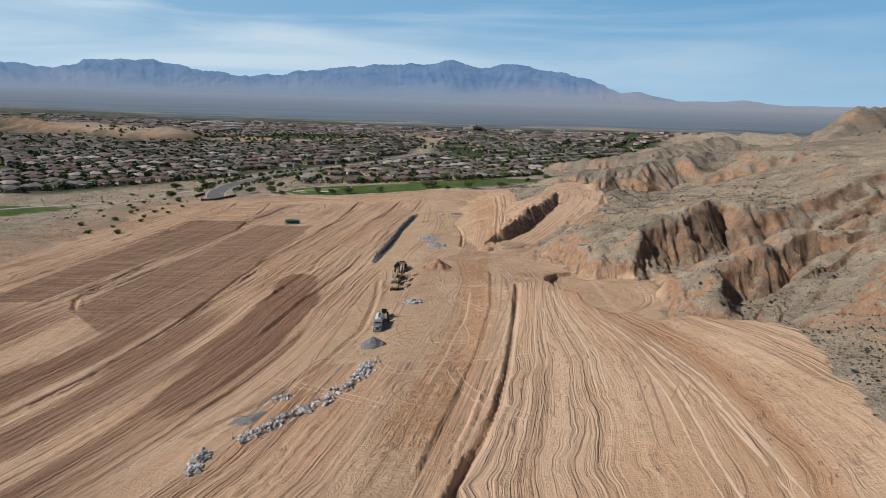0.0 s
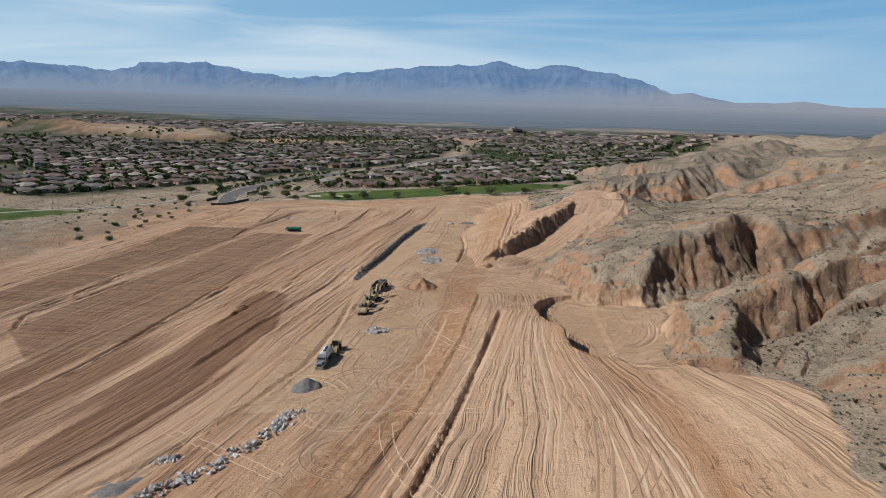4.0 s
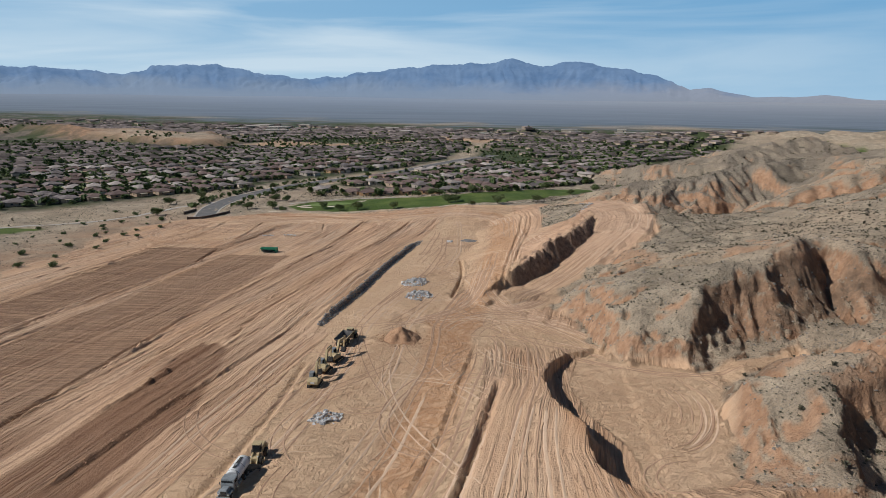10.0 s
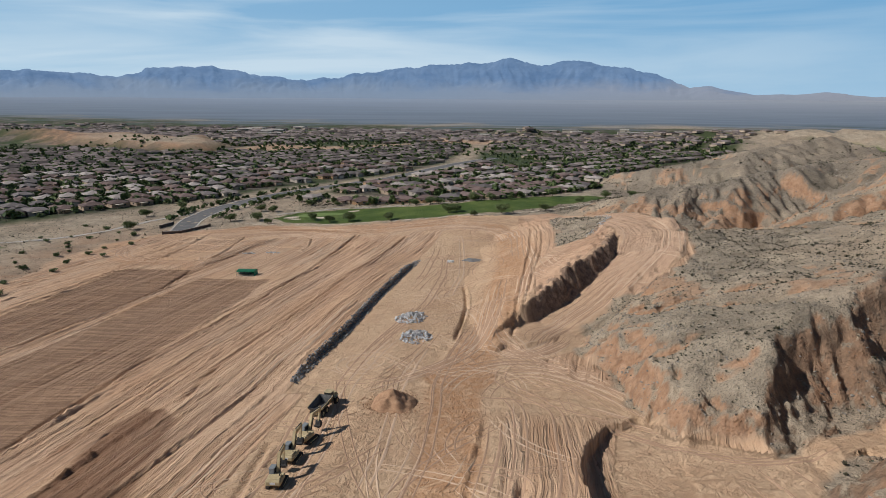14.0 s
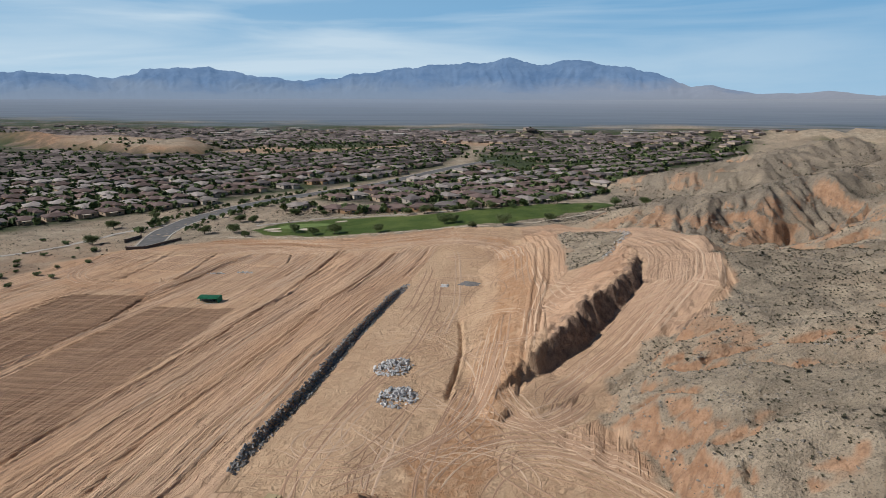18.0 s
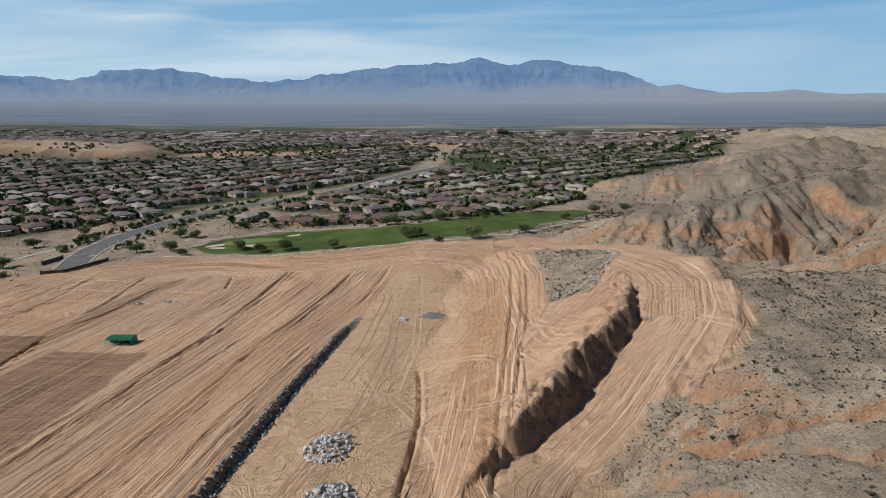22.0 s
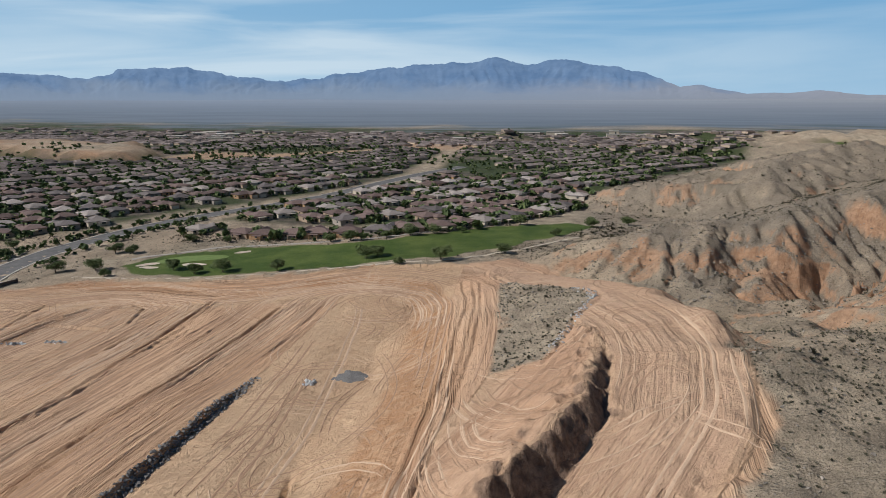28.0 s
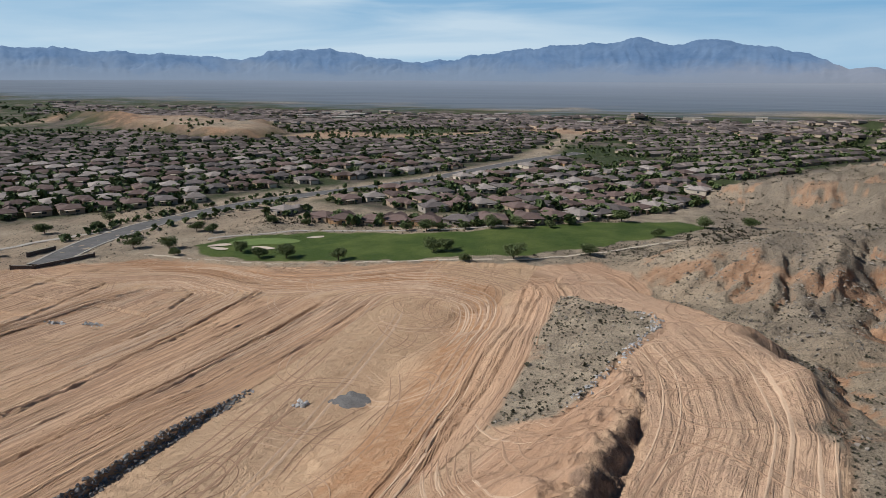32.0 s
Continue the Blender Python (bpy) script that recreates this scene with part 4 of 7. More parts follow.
# ---- materials ----
class Nodes:
    """Short hand for building a node material."""

    def __init__(self, name):
        self.mat = bpy.data.materials.new(name)
        self.mat.use_nodes = True
        self.nt = self.mat.node_tree
        self.bsdf = self.nt.nodes["Principled BSDF"]
        self.bsdf.inputs["Specular IOR Level"].default_value = 0.2

    def plug(self, value, socket):
        if isinstance(value, bpy.types.NodeSocket):
            self.nt.links.new(value, socket)
        elif isinstance(value, (tuple, list)):
            socket.default_value = (*value, 1) if len(value) == 3 and socket.type == "RGBA" else value
        else:
            socket.default_value = value

    def math(self, op, a, b=0.0):
        n = self.nt.nodes.new("ShaderNodeMath")
        n.operation = op
        self.plug(a, n.inputs[0])
        self.plug(b, n.inputs[1])
        return n.outputs[0]

    def mix(self, fac, a, b, how="MIX"):
        n = self.nt.nodes.new("ShaderNodeMix")
        n.data_type = "RGBA"
        n.blend_type = how
        self.plug(fac, n.inputs[0])
        self.plug(a, n.inputs[6])
        self.plug(b, n.inputs[7])
        return n.outputs[2]

    def span(self, v, lo, hi, to_lo=0.0, to_hi=1.0):
        n = self.nt.nodes.new("ShaderNodeMapRange")
        self.plug(v, n.inputs["Value"])
        for key, val in (("From Min", lo), ("From Max", hi), ("To Min", to_lo), ("To Max", to_hi)):
            n.inputs[key].default_value = val
        return n.outputs[0]

    def place(self):
        return self.nt.nodes.new("ShaderNodeNewGeometry").outputs["Position"]

    def stretch(self, vec, s):
        n = self.nt.nodes.new("ShaderNodeMapping")
        n.inputs["Scale"].default_value = s
        self.plug(vec, n.inputs["Vector"])
        return n.outputs[0]

    def noise(self, vec, scale, detail=3.0, rough=0.55, distort=0.0):
        n = self.nt.nodes.new("ShaderNodeTexNoise")
        self.plug(vec, n.inputs["Vector"])
        n.inputs["Scale"].default_value, n.inputs["Detail"].default_value = scale, detail
        n.inputs["Roughness"].default_value, n.inputs["Distortion"].default_value = rough, distort
        return n.outputs["Fac"]

    def cells(self, vec, scale, out="Distance"):
        n = self.nt.nodes.new("ShaderNodeTexVoronoi")
        self.plug(vec, n.inputs["Vector"])
        n.inputs["Scale"].default_value = scale
        return n.outputs[out]

    def attr(self, name):
        n = self.nt.nodes.new("ShaderNodeAttribute")
        n.attribute_name = name
        return n

    def split(self, col):
        n = self.nt.nodes.new("ShaderNodeSeparateColor")
        self.plug(col, n.inputs[0])
        return n.outputs

    def bump(self, height, dist, strength=1.0, under=None):
        n = self.nt.nodes.new("ShaderNodeBump")
        self.plug(height, n.inputs["Height"])
        n.inputs["Distance"].default_value, n.inputs["Strength"].default_value = dist, strength
        if under is not None:
            self.plug(under, n.inputs["Normal"])
        return n.outputs[0]

    def island(self):
        return self.nt.nodes.new("ShaderNodeNewGeometry").outputs["Random Per Island"]

    def own(self):
        return self.nt.nodes.new("ShaderNodeObjectInfo").outputs["Random"]

    def done(self, color, rough=0.9, normal=None, metal=0.0):
        self.plug(color, self.bsdf.inputs["Base Color"])
        self.plug(rough, self.bsdf.inputs["Roughness"])
        self.bsdf.inputs["Metallic"].default_value = metal
        if normal is not None:
            self.plug(normal, self.bsdf.inputs["Normal"])
        return self.mat


def ground_material():
    n = Nodes("desert_ground")
    p, lane = n.place(), n.attr("lane").outputs["Vector"]
    ls = n.nt.nodes.new("ShaderNodeSeparateXYZ")
    n.plug(lane, ls.inputs[0])
    calm = ls.outputs["Z"]
    aa, ab = n.attr("cover_a"), n.attr("cover_b")
    a, b = n.split(aa.outputs["Color"]), n.split(ab.outputs["Color"])
    bare, grass, moist, pale = a[0], a[1], a[2], aa.outputs["Alpha"]
    orange, pink, cliff, town = b[0], b[1], b[2], ab.outputs["Alpha"]
    # graded soil, streaked along the lanes
    fine = n.noise(n.stretch(lane, (0.55, 0.010, 1)), 1.0, 6, 0.74, 0.0)
    lanes = n.noise(n.stretch(lane, (0.16, 0.004, 1)), 1.0, 5, 0.66, 0.0)
    fine = n.math("ADD", 0.5, n.math("MULTIPLY", n.math("SUBTRACT", fine, 0.5), calm))
    lanes = n.math("ADD", 0.5, n.math("MULTIPLY", n.math("SUBTRACT", lanes, 0.5), calm))
    blot = n.noise(p, 0.035, 4, 0.6)
    grit = n.noise(p, 1.6, 4, 0.7)
    clods = n.math("MULTIPLY", n.span(n.noise(n.stretch(lane, (1.1, 0.30, 1)), 1.0, 3, 0.6), 0.57, 0.64), n.span(n.noise(n.stretch(lane, (0.10, 0.02, 1)), 1.0, 3, 0.5), 0.46, 0.58))
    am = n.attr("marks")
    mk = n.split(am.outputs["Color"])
    # thin lines scratched by blades and tyres; the dark ones include painted rut shade
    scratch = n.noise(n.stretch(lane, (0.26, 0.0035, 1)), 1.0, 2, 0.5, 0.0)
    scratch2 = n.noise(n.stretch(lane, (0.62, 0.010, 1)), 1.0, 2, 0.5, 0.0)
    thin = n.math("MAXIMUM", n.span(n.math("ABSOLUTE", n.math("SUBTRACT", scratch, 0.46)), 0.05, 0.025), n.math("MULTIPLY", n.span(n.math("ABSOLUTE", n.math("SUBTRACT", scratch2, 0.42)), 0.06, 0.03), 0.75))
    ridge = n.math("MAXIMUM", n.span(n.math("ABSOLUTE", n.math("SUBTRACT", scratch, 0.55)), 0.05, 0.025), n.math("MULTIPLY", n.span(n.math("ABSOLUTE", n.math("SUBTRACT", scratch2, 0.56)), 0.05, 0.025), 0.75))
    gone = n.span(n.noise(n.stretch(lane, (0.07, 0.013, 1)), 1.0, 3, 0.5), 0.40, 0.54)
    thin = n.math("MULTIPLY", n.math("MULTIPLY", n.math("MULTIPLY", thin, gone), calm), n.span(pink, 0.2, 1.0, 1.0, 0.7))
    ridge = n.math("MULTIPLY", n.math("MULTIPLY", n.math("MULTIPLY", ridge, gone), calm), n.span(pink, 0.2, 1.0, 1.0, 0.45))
    stripe = n.noise(n.stretch(p, (0.02, 0.62, 0)), 1.0, 2, 0.5, 0.0)
    stripe = n.math("MULTIPLY", n.span(n.math("ABSOLUTE", n.math("SUBTRACT", stripe, 0.5)), 0.05, 0.02), n.span(am.outputs["Alpha"], 0.5, 0.7))
    drift = n.noise(n.stretch(lane, (0.045, 0.010, 1)), 1.0, 5, 0.62, 0.4)
    soil = n.mix(n.span(fine, 0.40, 0.60), (0.425, 0.278, 0.182), (0.565, 0.398, 0.277))
    soil = n.mix(n.span(drift, 0.48, 0.62, 0.0, 0.75), soil, (0.56, 0.418, 0.308))
    soil = n.mix(n.span(drift, 0.46, 0.34, 0.0, 0.6), soil, (0.37, 0.225, 0.140))
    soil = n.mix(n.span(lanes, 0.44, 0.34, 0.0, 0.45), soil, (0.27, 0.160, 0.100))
    soil = n.mix(n.span(blot, 0.40, 0.70, 0.0, 0.4), soil, (0.50, 0.355, 0.235))
    soil = n.mix(n.span(calm, 0.75, 0.25, 0.0, 0.55), soil, n.mix(n.span(blot, 0.38, 0.62), (0.49, 0.352, 0.232), (0.56, 0.42, 0.285)))
    soil = n.mix(n.math("MULTIPLY", orange, n.span(fine, 0.3, 0.7, 0.95, 0.6)), soil, n.mix(n.span(lanes, 0.4, 0.6), (0.33, 0.162, 0.076), (0.455, 0.25, 0.13)))
    soil = n.mix(n.math("MULTIPLY", pink, 0.75), soil, n.mix(n.span(fine, 0.36, 0.66), (0.42, 0.285, 0.21), (0.57, 0.41, 0.315)))
    soil = n.mix(n.math("MULTIPLY", pale, 0.8), soil, n.mix(n.span(blot, 0.35, 0.65), (0.50, 0.345, 0.228), (0.60, 0.445, 0.318)))
    damp = n.mix(n.span(fine, 0.40, 0.62), (0.085, 0.043, 0.025), (0.205, 0.117, 0.073))
    damp = n.mix(n.span(am.outputs["Alpha"], 0.4, 0.7), damp, n.mix(n.span(grit, 0.35, 0.7), (0.098, 0.06, 0.04), (0.145, 0.092, 0.061)))
    soil = n.mix(n.math("MULTIPLY", moist, 0.93), soil, damp)
    # dark lines: damp soil and the shade inside ruts, both put into the colour
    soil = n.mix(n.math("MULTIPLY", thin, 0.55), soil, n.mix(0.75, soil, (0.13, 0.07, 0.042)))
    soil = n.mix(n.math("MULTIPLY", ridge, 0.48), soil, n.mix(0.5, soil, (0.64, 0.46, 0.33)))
    loose = n.math("SUBTRACT", 1.0, n.span(calm, 0.25, 0.8))
    curl = n.noise(p, 0.075, 5, 0.6, 3.0)
    curl2 = n.noise(n.stretch(p, (1.0, 1.0, 0)), 0.17, 5, 0.62, 2.6)
    swirl = n.math("MULTIPLY", loose, n.math("MINIMUM", n.span(n.math("ABSOLUTE", n.math("SUBTRACT", curl, 0.5)), 0.0, 0.035), n.span(n.math("ABSOLUTE", n.math("SUBTRACT", curl2, 0.47)), 0.0, 0.035)))
    soil = n.mix(n.math("MULTIPLY", n.math("SUBTRACT", loose, swirl), 0.10), soil, (0.30, 0.185, 0.115))
    soil = n.mix(n.math("MULTIPLY", loose, n.span(curl2, 0.42, 0.66, 0.0, 0.55)), soil, (0.60, 0.452, 0.315))
    soil = n.mix(n.math("MULTIPLY", stripe, 0.55), soil, (0.36, 0.245, 0.165))
    soil = n.mix(n.span(grit, 0.30, 0.72, 0.0, 0.35), n.mix(0.3, soil, (0.23, 0.13, 0.08)), soil)
    # dark spots paint in the shadows of clods along windrows
    soil = n.mix(n.math("MULTIPLY", clods, n.span(calm, 0.2, 0.8, 0.25, 0.6)), soil, n.mix(0.65, soil, (0.14, 0.078, 0.047)))
    soil = n.mix(1.0, soil, (1.18, 1.135, 1.06), "MULTIPLY")
    spoil = n.mix(n.span(n.noise(p, 0.45, 5, 0.7), 0.38, 0.66), (0.165, 0.108, 0.076), (0.36, 0.245, 0.173))
    soil = n.mix(mk[2], soil, spoil)
    # stony natural slopes
    stones = n.cells(p, 1.1)
    patches = n.noise(p, 0.11, 4, 0.6)
    dots = n.noise(p, 2.8, 3, 0.8)
    hill = n.mix(n.span(patches, 0.36, 0.66), (0.265, 0.22, 0.166), (0.46, 0.385, 0.288))
    hill = n.mix(n.span(n.noise(p, 0.022, 3, 0.5), 0.42, 0.62, 0, 0.6), hill, (0.43, 0.335, 0.24))
    hill = n.mix(n.math("MULTIPLY", mk[1], n.span(n.noise(p, 0.05, 5, 0.65), 0.34, 0.56, 0.25, 0.85)), hill, (0.225, 0.192, 0.153))
    hill = n.mix(n.span(n.noise(n.stretch(p, (0.03, 0.018, 0.03)), 1.0, 4, 0.6, 0.6), 0.50, 0.64, 0, 0.45), hill, (0.165, 0.14, 0.105))
    hill = n.mix(n.span(dots, 0.52, 0.62, 0.0, 0.55), hill, (0.085, 0.075, 0.058))
    hill = n.mix(n.span(n.noise(p, 0.72, 2, 0.6), 0.56, 0.63, 0.0, 0.32), hill, (0.10, 0.09, 0.066))
    hill = n.mix(n.span(stones, 0.28, 0.10, 0.0, 0.45), hill, (0.38, 0.34, 0.29))
    strata = n.noise(n.stretch(p, (0.28, 0.28, 0.34)), 1.0, 5, 0.65, 0.4)
    runs = n.noise(n.stretch(p, (0.85, 0.85, 0.07)), 1.0, 5, 0.65, 0.3)
    scarp = n.mix(n.span(strata, 0.35, 0.68), (0.34, 0.195, 0.115), (0.50, 0.325, 0.21))
    scarp = n.mix(n.span(n.noise(p, 0.5, 4, 0.7), 0.45, 0.75, 0, 0.5), scarp, (0.24, 0.14, 0.09))
    scarp = n.mix(n.span(runs, 0.50, 0.66, 0, 0.55), scarp, (0.20, 0.13, 0.09))
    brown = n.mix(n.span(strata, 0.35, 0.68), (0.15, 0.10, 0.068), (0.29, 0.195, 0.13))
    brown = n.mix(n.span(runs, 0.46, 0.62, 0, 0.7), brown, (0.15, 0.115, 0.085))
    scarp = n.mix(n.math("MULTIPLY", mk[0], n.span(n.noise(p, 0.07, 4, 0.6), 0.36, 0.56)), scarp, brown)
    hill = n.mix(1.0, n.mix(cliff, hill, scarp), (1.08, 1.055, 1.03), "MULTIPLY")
    # built-up valley, and the plain beyond with haze put into its colour
    yards = n.mix(n.span(n.noise(p, 0.05, 4, 0.65), 0.4, 0.62), (0.088, 0.076, 0.062), (0.185, 0.152, 0.12))
    yards = n.mix(n.span(n.noise(p, 0.021, 4, 0.6), 0.41, 0.53), yards, (0.052, 0.068, 0.028))
    sep = n.nt.nodes.new("ShaderNodeSeparateXYZ")
    n.plug(p, sep.inputs[0])
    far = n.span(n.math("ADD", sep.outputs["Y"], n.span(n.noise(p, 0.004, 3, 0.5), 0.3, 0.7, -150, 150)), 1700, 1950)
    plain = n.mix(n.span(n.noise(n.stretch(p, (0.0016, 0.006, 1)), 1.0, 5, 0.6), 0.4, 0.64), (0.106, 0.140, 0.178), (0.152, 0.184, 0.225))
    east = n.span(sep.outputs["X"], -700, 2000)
    # haze painted on: paler blue-grey the further north
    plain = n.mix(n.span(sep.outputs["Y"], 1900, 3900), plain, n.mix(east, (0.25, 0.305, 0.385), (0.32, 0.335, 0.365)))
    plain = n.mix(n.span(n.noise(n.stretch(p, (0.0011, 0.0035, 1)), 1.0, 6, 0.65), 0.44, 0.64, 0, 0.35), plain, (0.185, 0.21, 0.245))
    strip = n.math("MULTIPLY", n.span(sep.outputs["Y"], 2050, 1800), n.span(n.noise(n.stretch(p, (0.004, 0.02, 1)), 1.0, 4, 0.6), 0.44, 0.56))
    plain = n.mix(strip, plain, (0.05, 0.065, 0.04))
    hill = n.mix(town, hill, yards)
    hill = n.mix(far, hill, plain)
    turf = n.mix(n.span(n.noise(p, 0.06, 4, 0.6), 0.38, 0.66), (0.066, 0.106, 0.021), (0.135, 0.172, 0.043))
    turf = n.mix(n.span(n.noise(p, 0.9, 3, 0.6), 0.35, 0.7, 0, 0.35), turf, (0.03, 0.06, 0.013))
    col = n.mix(bare, hill, soil)
    col = n.mix(grass, col, turf)
    crack = n.noise(n.stretch(lane, (0.42, 0.011, 1)), 1.0, 5, 0.6, 0.5)
    crack = n.math("MULTIPLY", n.span(n.math("ABSOLUTE", n.math("SUBTRACT", crack, 0.5)), 0.0, 0.07), n.math("MULTIPLY", gone, calm))
    rut = n.math("MULTIPLY", n.math("ADD", n.math("SUBTRACT", n.math("MULTIPLY", fine, 1.0), n.math("MULTIPLY", thin, 0.35)), n.math("ADD", n.math("MULTIPLY", grit, 0.6), n.math("ADD", n.math("MULTIPLY", crack, 0.6), n.math("MULTIPLY", n.math("ADD", swirl, clods), 0.25)))), bare)
    lumps = n.math("MULTIPLY", n.math("ADD", dots, n.math("MULTIPLY", n.span(stones, 0.5, 0.0), 0.5)), n.math("MULTIPLY", n.math("SUBTRACT", 1.0, bare), n.math("SUBTRACT", 1.0, far)))
    nor = n.bump(n.math("ADD", rut, n.math("MULTIPLY", lumps, 1.0)), 0.7, 0.9)
    return n.done(col, 0.95, nor)


def mottled(name, dark, light, scale=1.5, rough=0.9, bump=0.05, vary=0.25, metal=0.0, island=False):
    """A surface of two tones with grain, and a tone of its own for each thing or piece."""
    n = Nodes(name)
    co = n.nt.nodes.new("ShaderNodeTexCoord").outputs["Object"]
    g = n.noise(co, scale, 5, 0.65)
    fine = n.noise(co, scale * 7, 3, 0.6)
    col = n.mix(n.span(g, 0.32, 0.7), dark, light)
    col = n.mix(n.span(fine, 0.45, 0.75, 0, 0.3), col, tuple(c * 0.6 for c in dark))
    tone = n.span(n.island() if island else n.own(), 0, 1, 1 - vary, 1 + vary)
    hsv = n.nt.nodes.new("ShaderNodeHueSaturation")
    n.plug(col, hsv.inputs["Color"])
    n.plug(tone, hsv.inputs["Value"])
    return n.done(hsv.outputs[0], rough, n.bump(fine, bump, 0.6) if bump else None, metal)


def tiled_roof(name, dark, light):
    n = Nodes(name)
    co = n.nt.nodes.new("ShaderNodeTexCoord").outputs["Object"]
    w = n.nt.nodes.new("ShaderNodeTexWave")
    w.wave_type, w.bands_direction = "BANDS", "Z"
    w.inputs["Scale"].default_value = 3.0
    n.plug(co, w.inputs["Vector"])
    g = n.noise(co, 1.2, 4, 0.7)
    col = n.mix(n.span(g, 0.3, 0.7), dark, light)
    col = n.mix(n.span(w.outputs["Fac"], 0.0, 0.35, 0.35, 0.0), col, tuple(c * 0.5 for c in dark))
    hsv = n.nt.nodes.new("ShaderNodeHueSaturation")
    n.plug(col, hsv.inputs["Color"])
    n.plug(n.span(n.own(), 0, 1, 0.72, 1.3), hsv.inputs["Value"])
    return n.done(hsv.outputs[0], 0.85, n.bump(w.outputs["Fac"], 0.06, 0.7))


def leafy(name, dark, light):
    n = Nodes(name)
    col = n.mix(n.island(), dark, light)
    n.bsdf.inputs["Subsurface Weight"].default_value = 0.0
    return n.done(col, 0.7)


def range_material():
    n = Nodes("distant_range")
    p = n.place()
    sep = n.nt.nodes.new("ShaderNodeSeparateXYZ")
    n.plug(p, sep.inputs[0])
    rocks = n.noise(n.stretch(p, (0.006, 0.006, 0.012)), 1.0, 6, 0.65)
    # blue tones and the paler foot hold haze painted into the colour
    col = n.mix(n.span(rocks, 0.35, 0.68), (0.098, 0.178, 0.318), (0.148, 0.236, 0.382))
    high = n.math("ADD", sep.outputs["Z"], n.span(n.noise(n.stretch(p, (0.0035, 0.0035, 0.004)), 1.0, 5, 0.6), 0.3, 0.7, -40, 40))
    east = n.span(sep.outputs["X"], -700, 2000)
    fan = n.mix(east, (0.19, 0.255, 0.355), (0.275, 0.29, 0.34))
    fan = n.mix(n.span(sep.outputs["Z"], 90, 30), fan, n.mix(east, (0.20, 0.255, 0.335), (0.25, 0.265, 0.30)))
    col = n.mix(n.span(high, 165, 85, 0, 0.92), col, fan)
    # the range glows, which fades its relief as haze would
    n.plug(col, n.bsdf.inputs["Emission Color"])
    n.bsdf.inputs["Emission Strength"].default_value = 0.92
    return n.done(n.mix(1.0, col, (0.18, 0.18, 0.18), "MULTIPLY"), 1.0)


GROUND = ground_material()
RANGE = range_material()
STONE = mottled("quarry_stone", (0.31, 0.305, 0.30), (0.60, 0.59, 0.58), 1.4, 0.9, 0.06, 0.35)
WALL_STONE = mottled("wall_stone", (0.11, 0.105, 0.10), (0.30, 0.29, 0.28), 1.4, 0.9, 0.06, 0.4)
STONES_JOINED = mottled("rubble_stone", (0.11, 0.105, 0.10), (0.31, 0.30, 0.29), 1.4, 0.9, 0.05, 0.4, island=True)
HILL_ROCK = mottled("hill_rock", (0.15, 0.13, 0.11), (0.36, 0.32, 0.27), 1.0, 0.95, 0.05, 0.35, island=True)
RUT = mottled("pressed_soil", (0.37, 0.235, 0.152), (0.45, 0.295, 0.195), 0.35, 0.95, 0.03, 0.05)
DRY_RUT = mottled("dry_pressed_soil", (0.50, 0.352, 0.242), (0.55, 0.395, 0.278), 0.35, 0.95, 0.03, 0.05)
DIRT = mottled("dug_earth", (0.29, 0.165, 0.098), (0.46, 0.285, 0.172), 0.9, 0.95, 0.2, 0.1)
GRAVEL = mottled("grey_gravel", (0.13, 0.125, 0.12), (0.27, 0.26, 0.25), 3.5, 0.95, 0.15, 0.1)
YELLOW = mottled("yellow_paint", (0.36, 0.28, 0.155), (0.52, 0.42, 0.25), 1.2, 0.5, 0.01, 0.08)
WHITE_PAINT = mottled("white_paint", (0.50, 0.51, 0.50), (0.72, 0.73, 0.72), 0.8, 0.45, 0.01, 0.05)
STEEL_GREY = mottled("grey_paint", (0.16, 0.18, 0.19), (0.26, 0.28, 0.29), 1.1, 0.5, 0.01, 0.05)
DARK_STEEL = mottled("dark_steel", (0.025, 0.025, 0.026), (0.07, 0.068, 0.065), 2.0, 0.6, 0.02, 0.1)
BED_STEEL = mottled("worn_bed_steel", (0.07, 0.068, 0.066), (0.17, 0.16, 0.15), 1.2, 0.55, 0.02, 0.05, 0.3)
RUBBER = mottled("dusty_rubber", (0.02, 0.019, 0.018), (0.075, 0.062, 0.05), 2.0, 0.9, 0.03, 0.1)
GREEN_TARP = mottled("green_tarpaulin", (0.02, 0.17, 0.09), (0.045, 0.28, 0.155), 0.9, 0.6, 0.05, 0.05)
STUCCO = [mottled("stucco_" + k, d, l, 0.8, 0.95, 0.02, 0.16) for k, d, l in (
    ("tan", (0.34, 0.25, 0.175), (0.44, 0.335, 0.245)), ("grey", (0.27, 0.235, 0.20), (0.36, 0.315, 0.27)),
    ("ochre", (0.36, 0.22, 0.12), (0.45, 0.29, 0.165)), ("cream", (0.45, 0.38, 0.30), (0.54, 0.47, 0.38)))]
ROOFS = [tiled_roof("tiles_" + k, d, l) for k, d, l in (
    ("brown", (0.115, 0.079, 0.070), (0.19, 0.136, 0.12)), ("grey", (0.108, 0.092, 0.088), (0.185, 0.16, 0.152)), ("pale", (0.25, 0.215, 0.195), (0.37, 0.325, 0.295)))]
FAR_HOUSE = [mottled("far_stucco", (0.29, 0.225, 0.17), (0.42, 0.34, 0.26), 0.2, 0.95, 0, 0.3, island=True), mottled("far_tiles", (0.105, 0.084, 0.077), (0.23, 0.192, 0.176), 0.2, 0.9, 0, 0.65, island=True)]
PANE = mottled("window_pane", (0.02, 0.024, 0.028), (0.05, 0.055, 0.06), 0.5, 0.12, 0, 0.1)
BLOCK = mottled("block_wall", (0.085, 0.065, 0.055), (0.145, 0.115, 0.098), 1.5, 0.95, 0.04, 0.1)
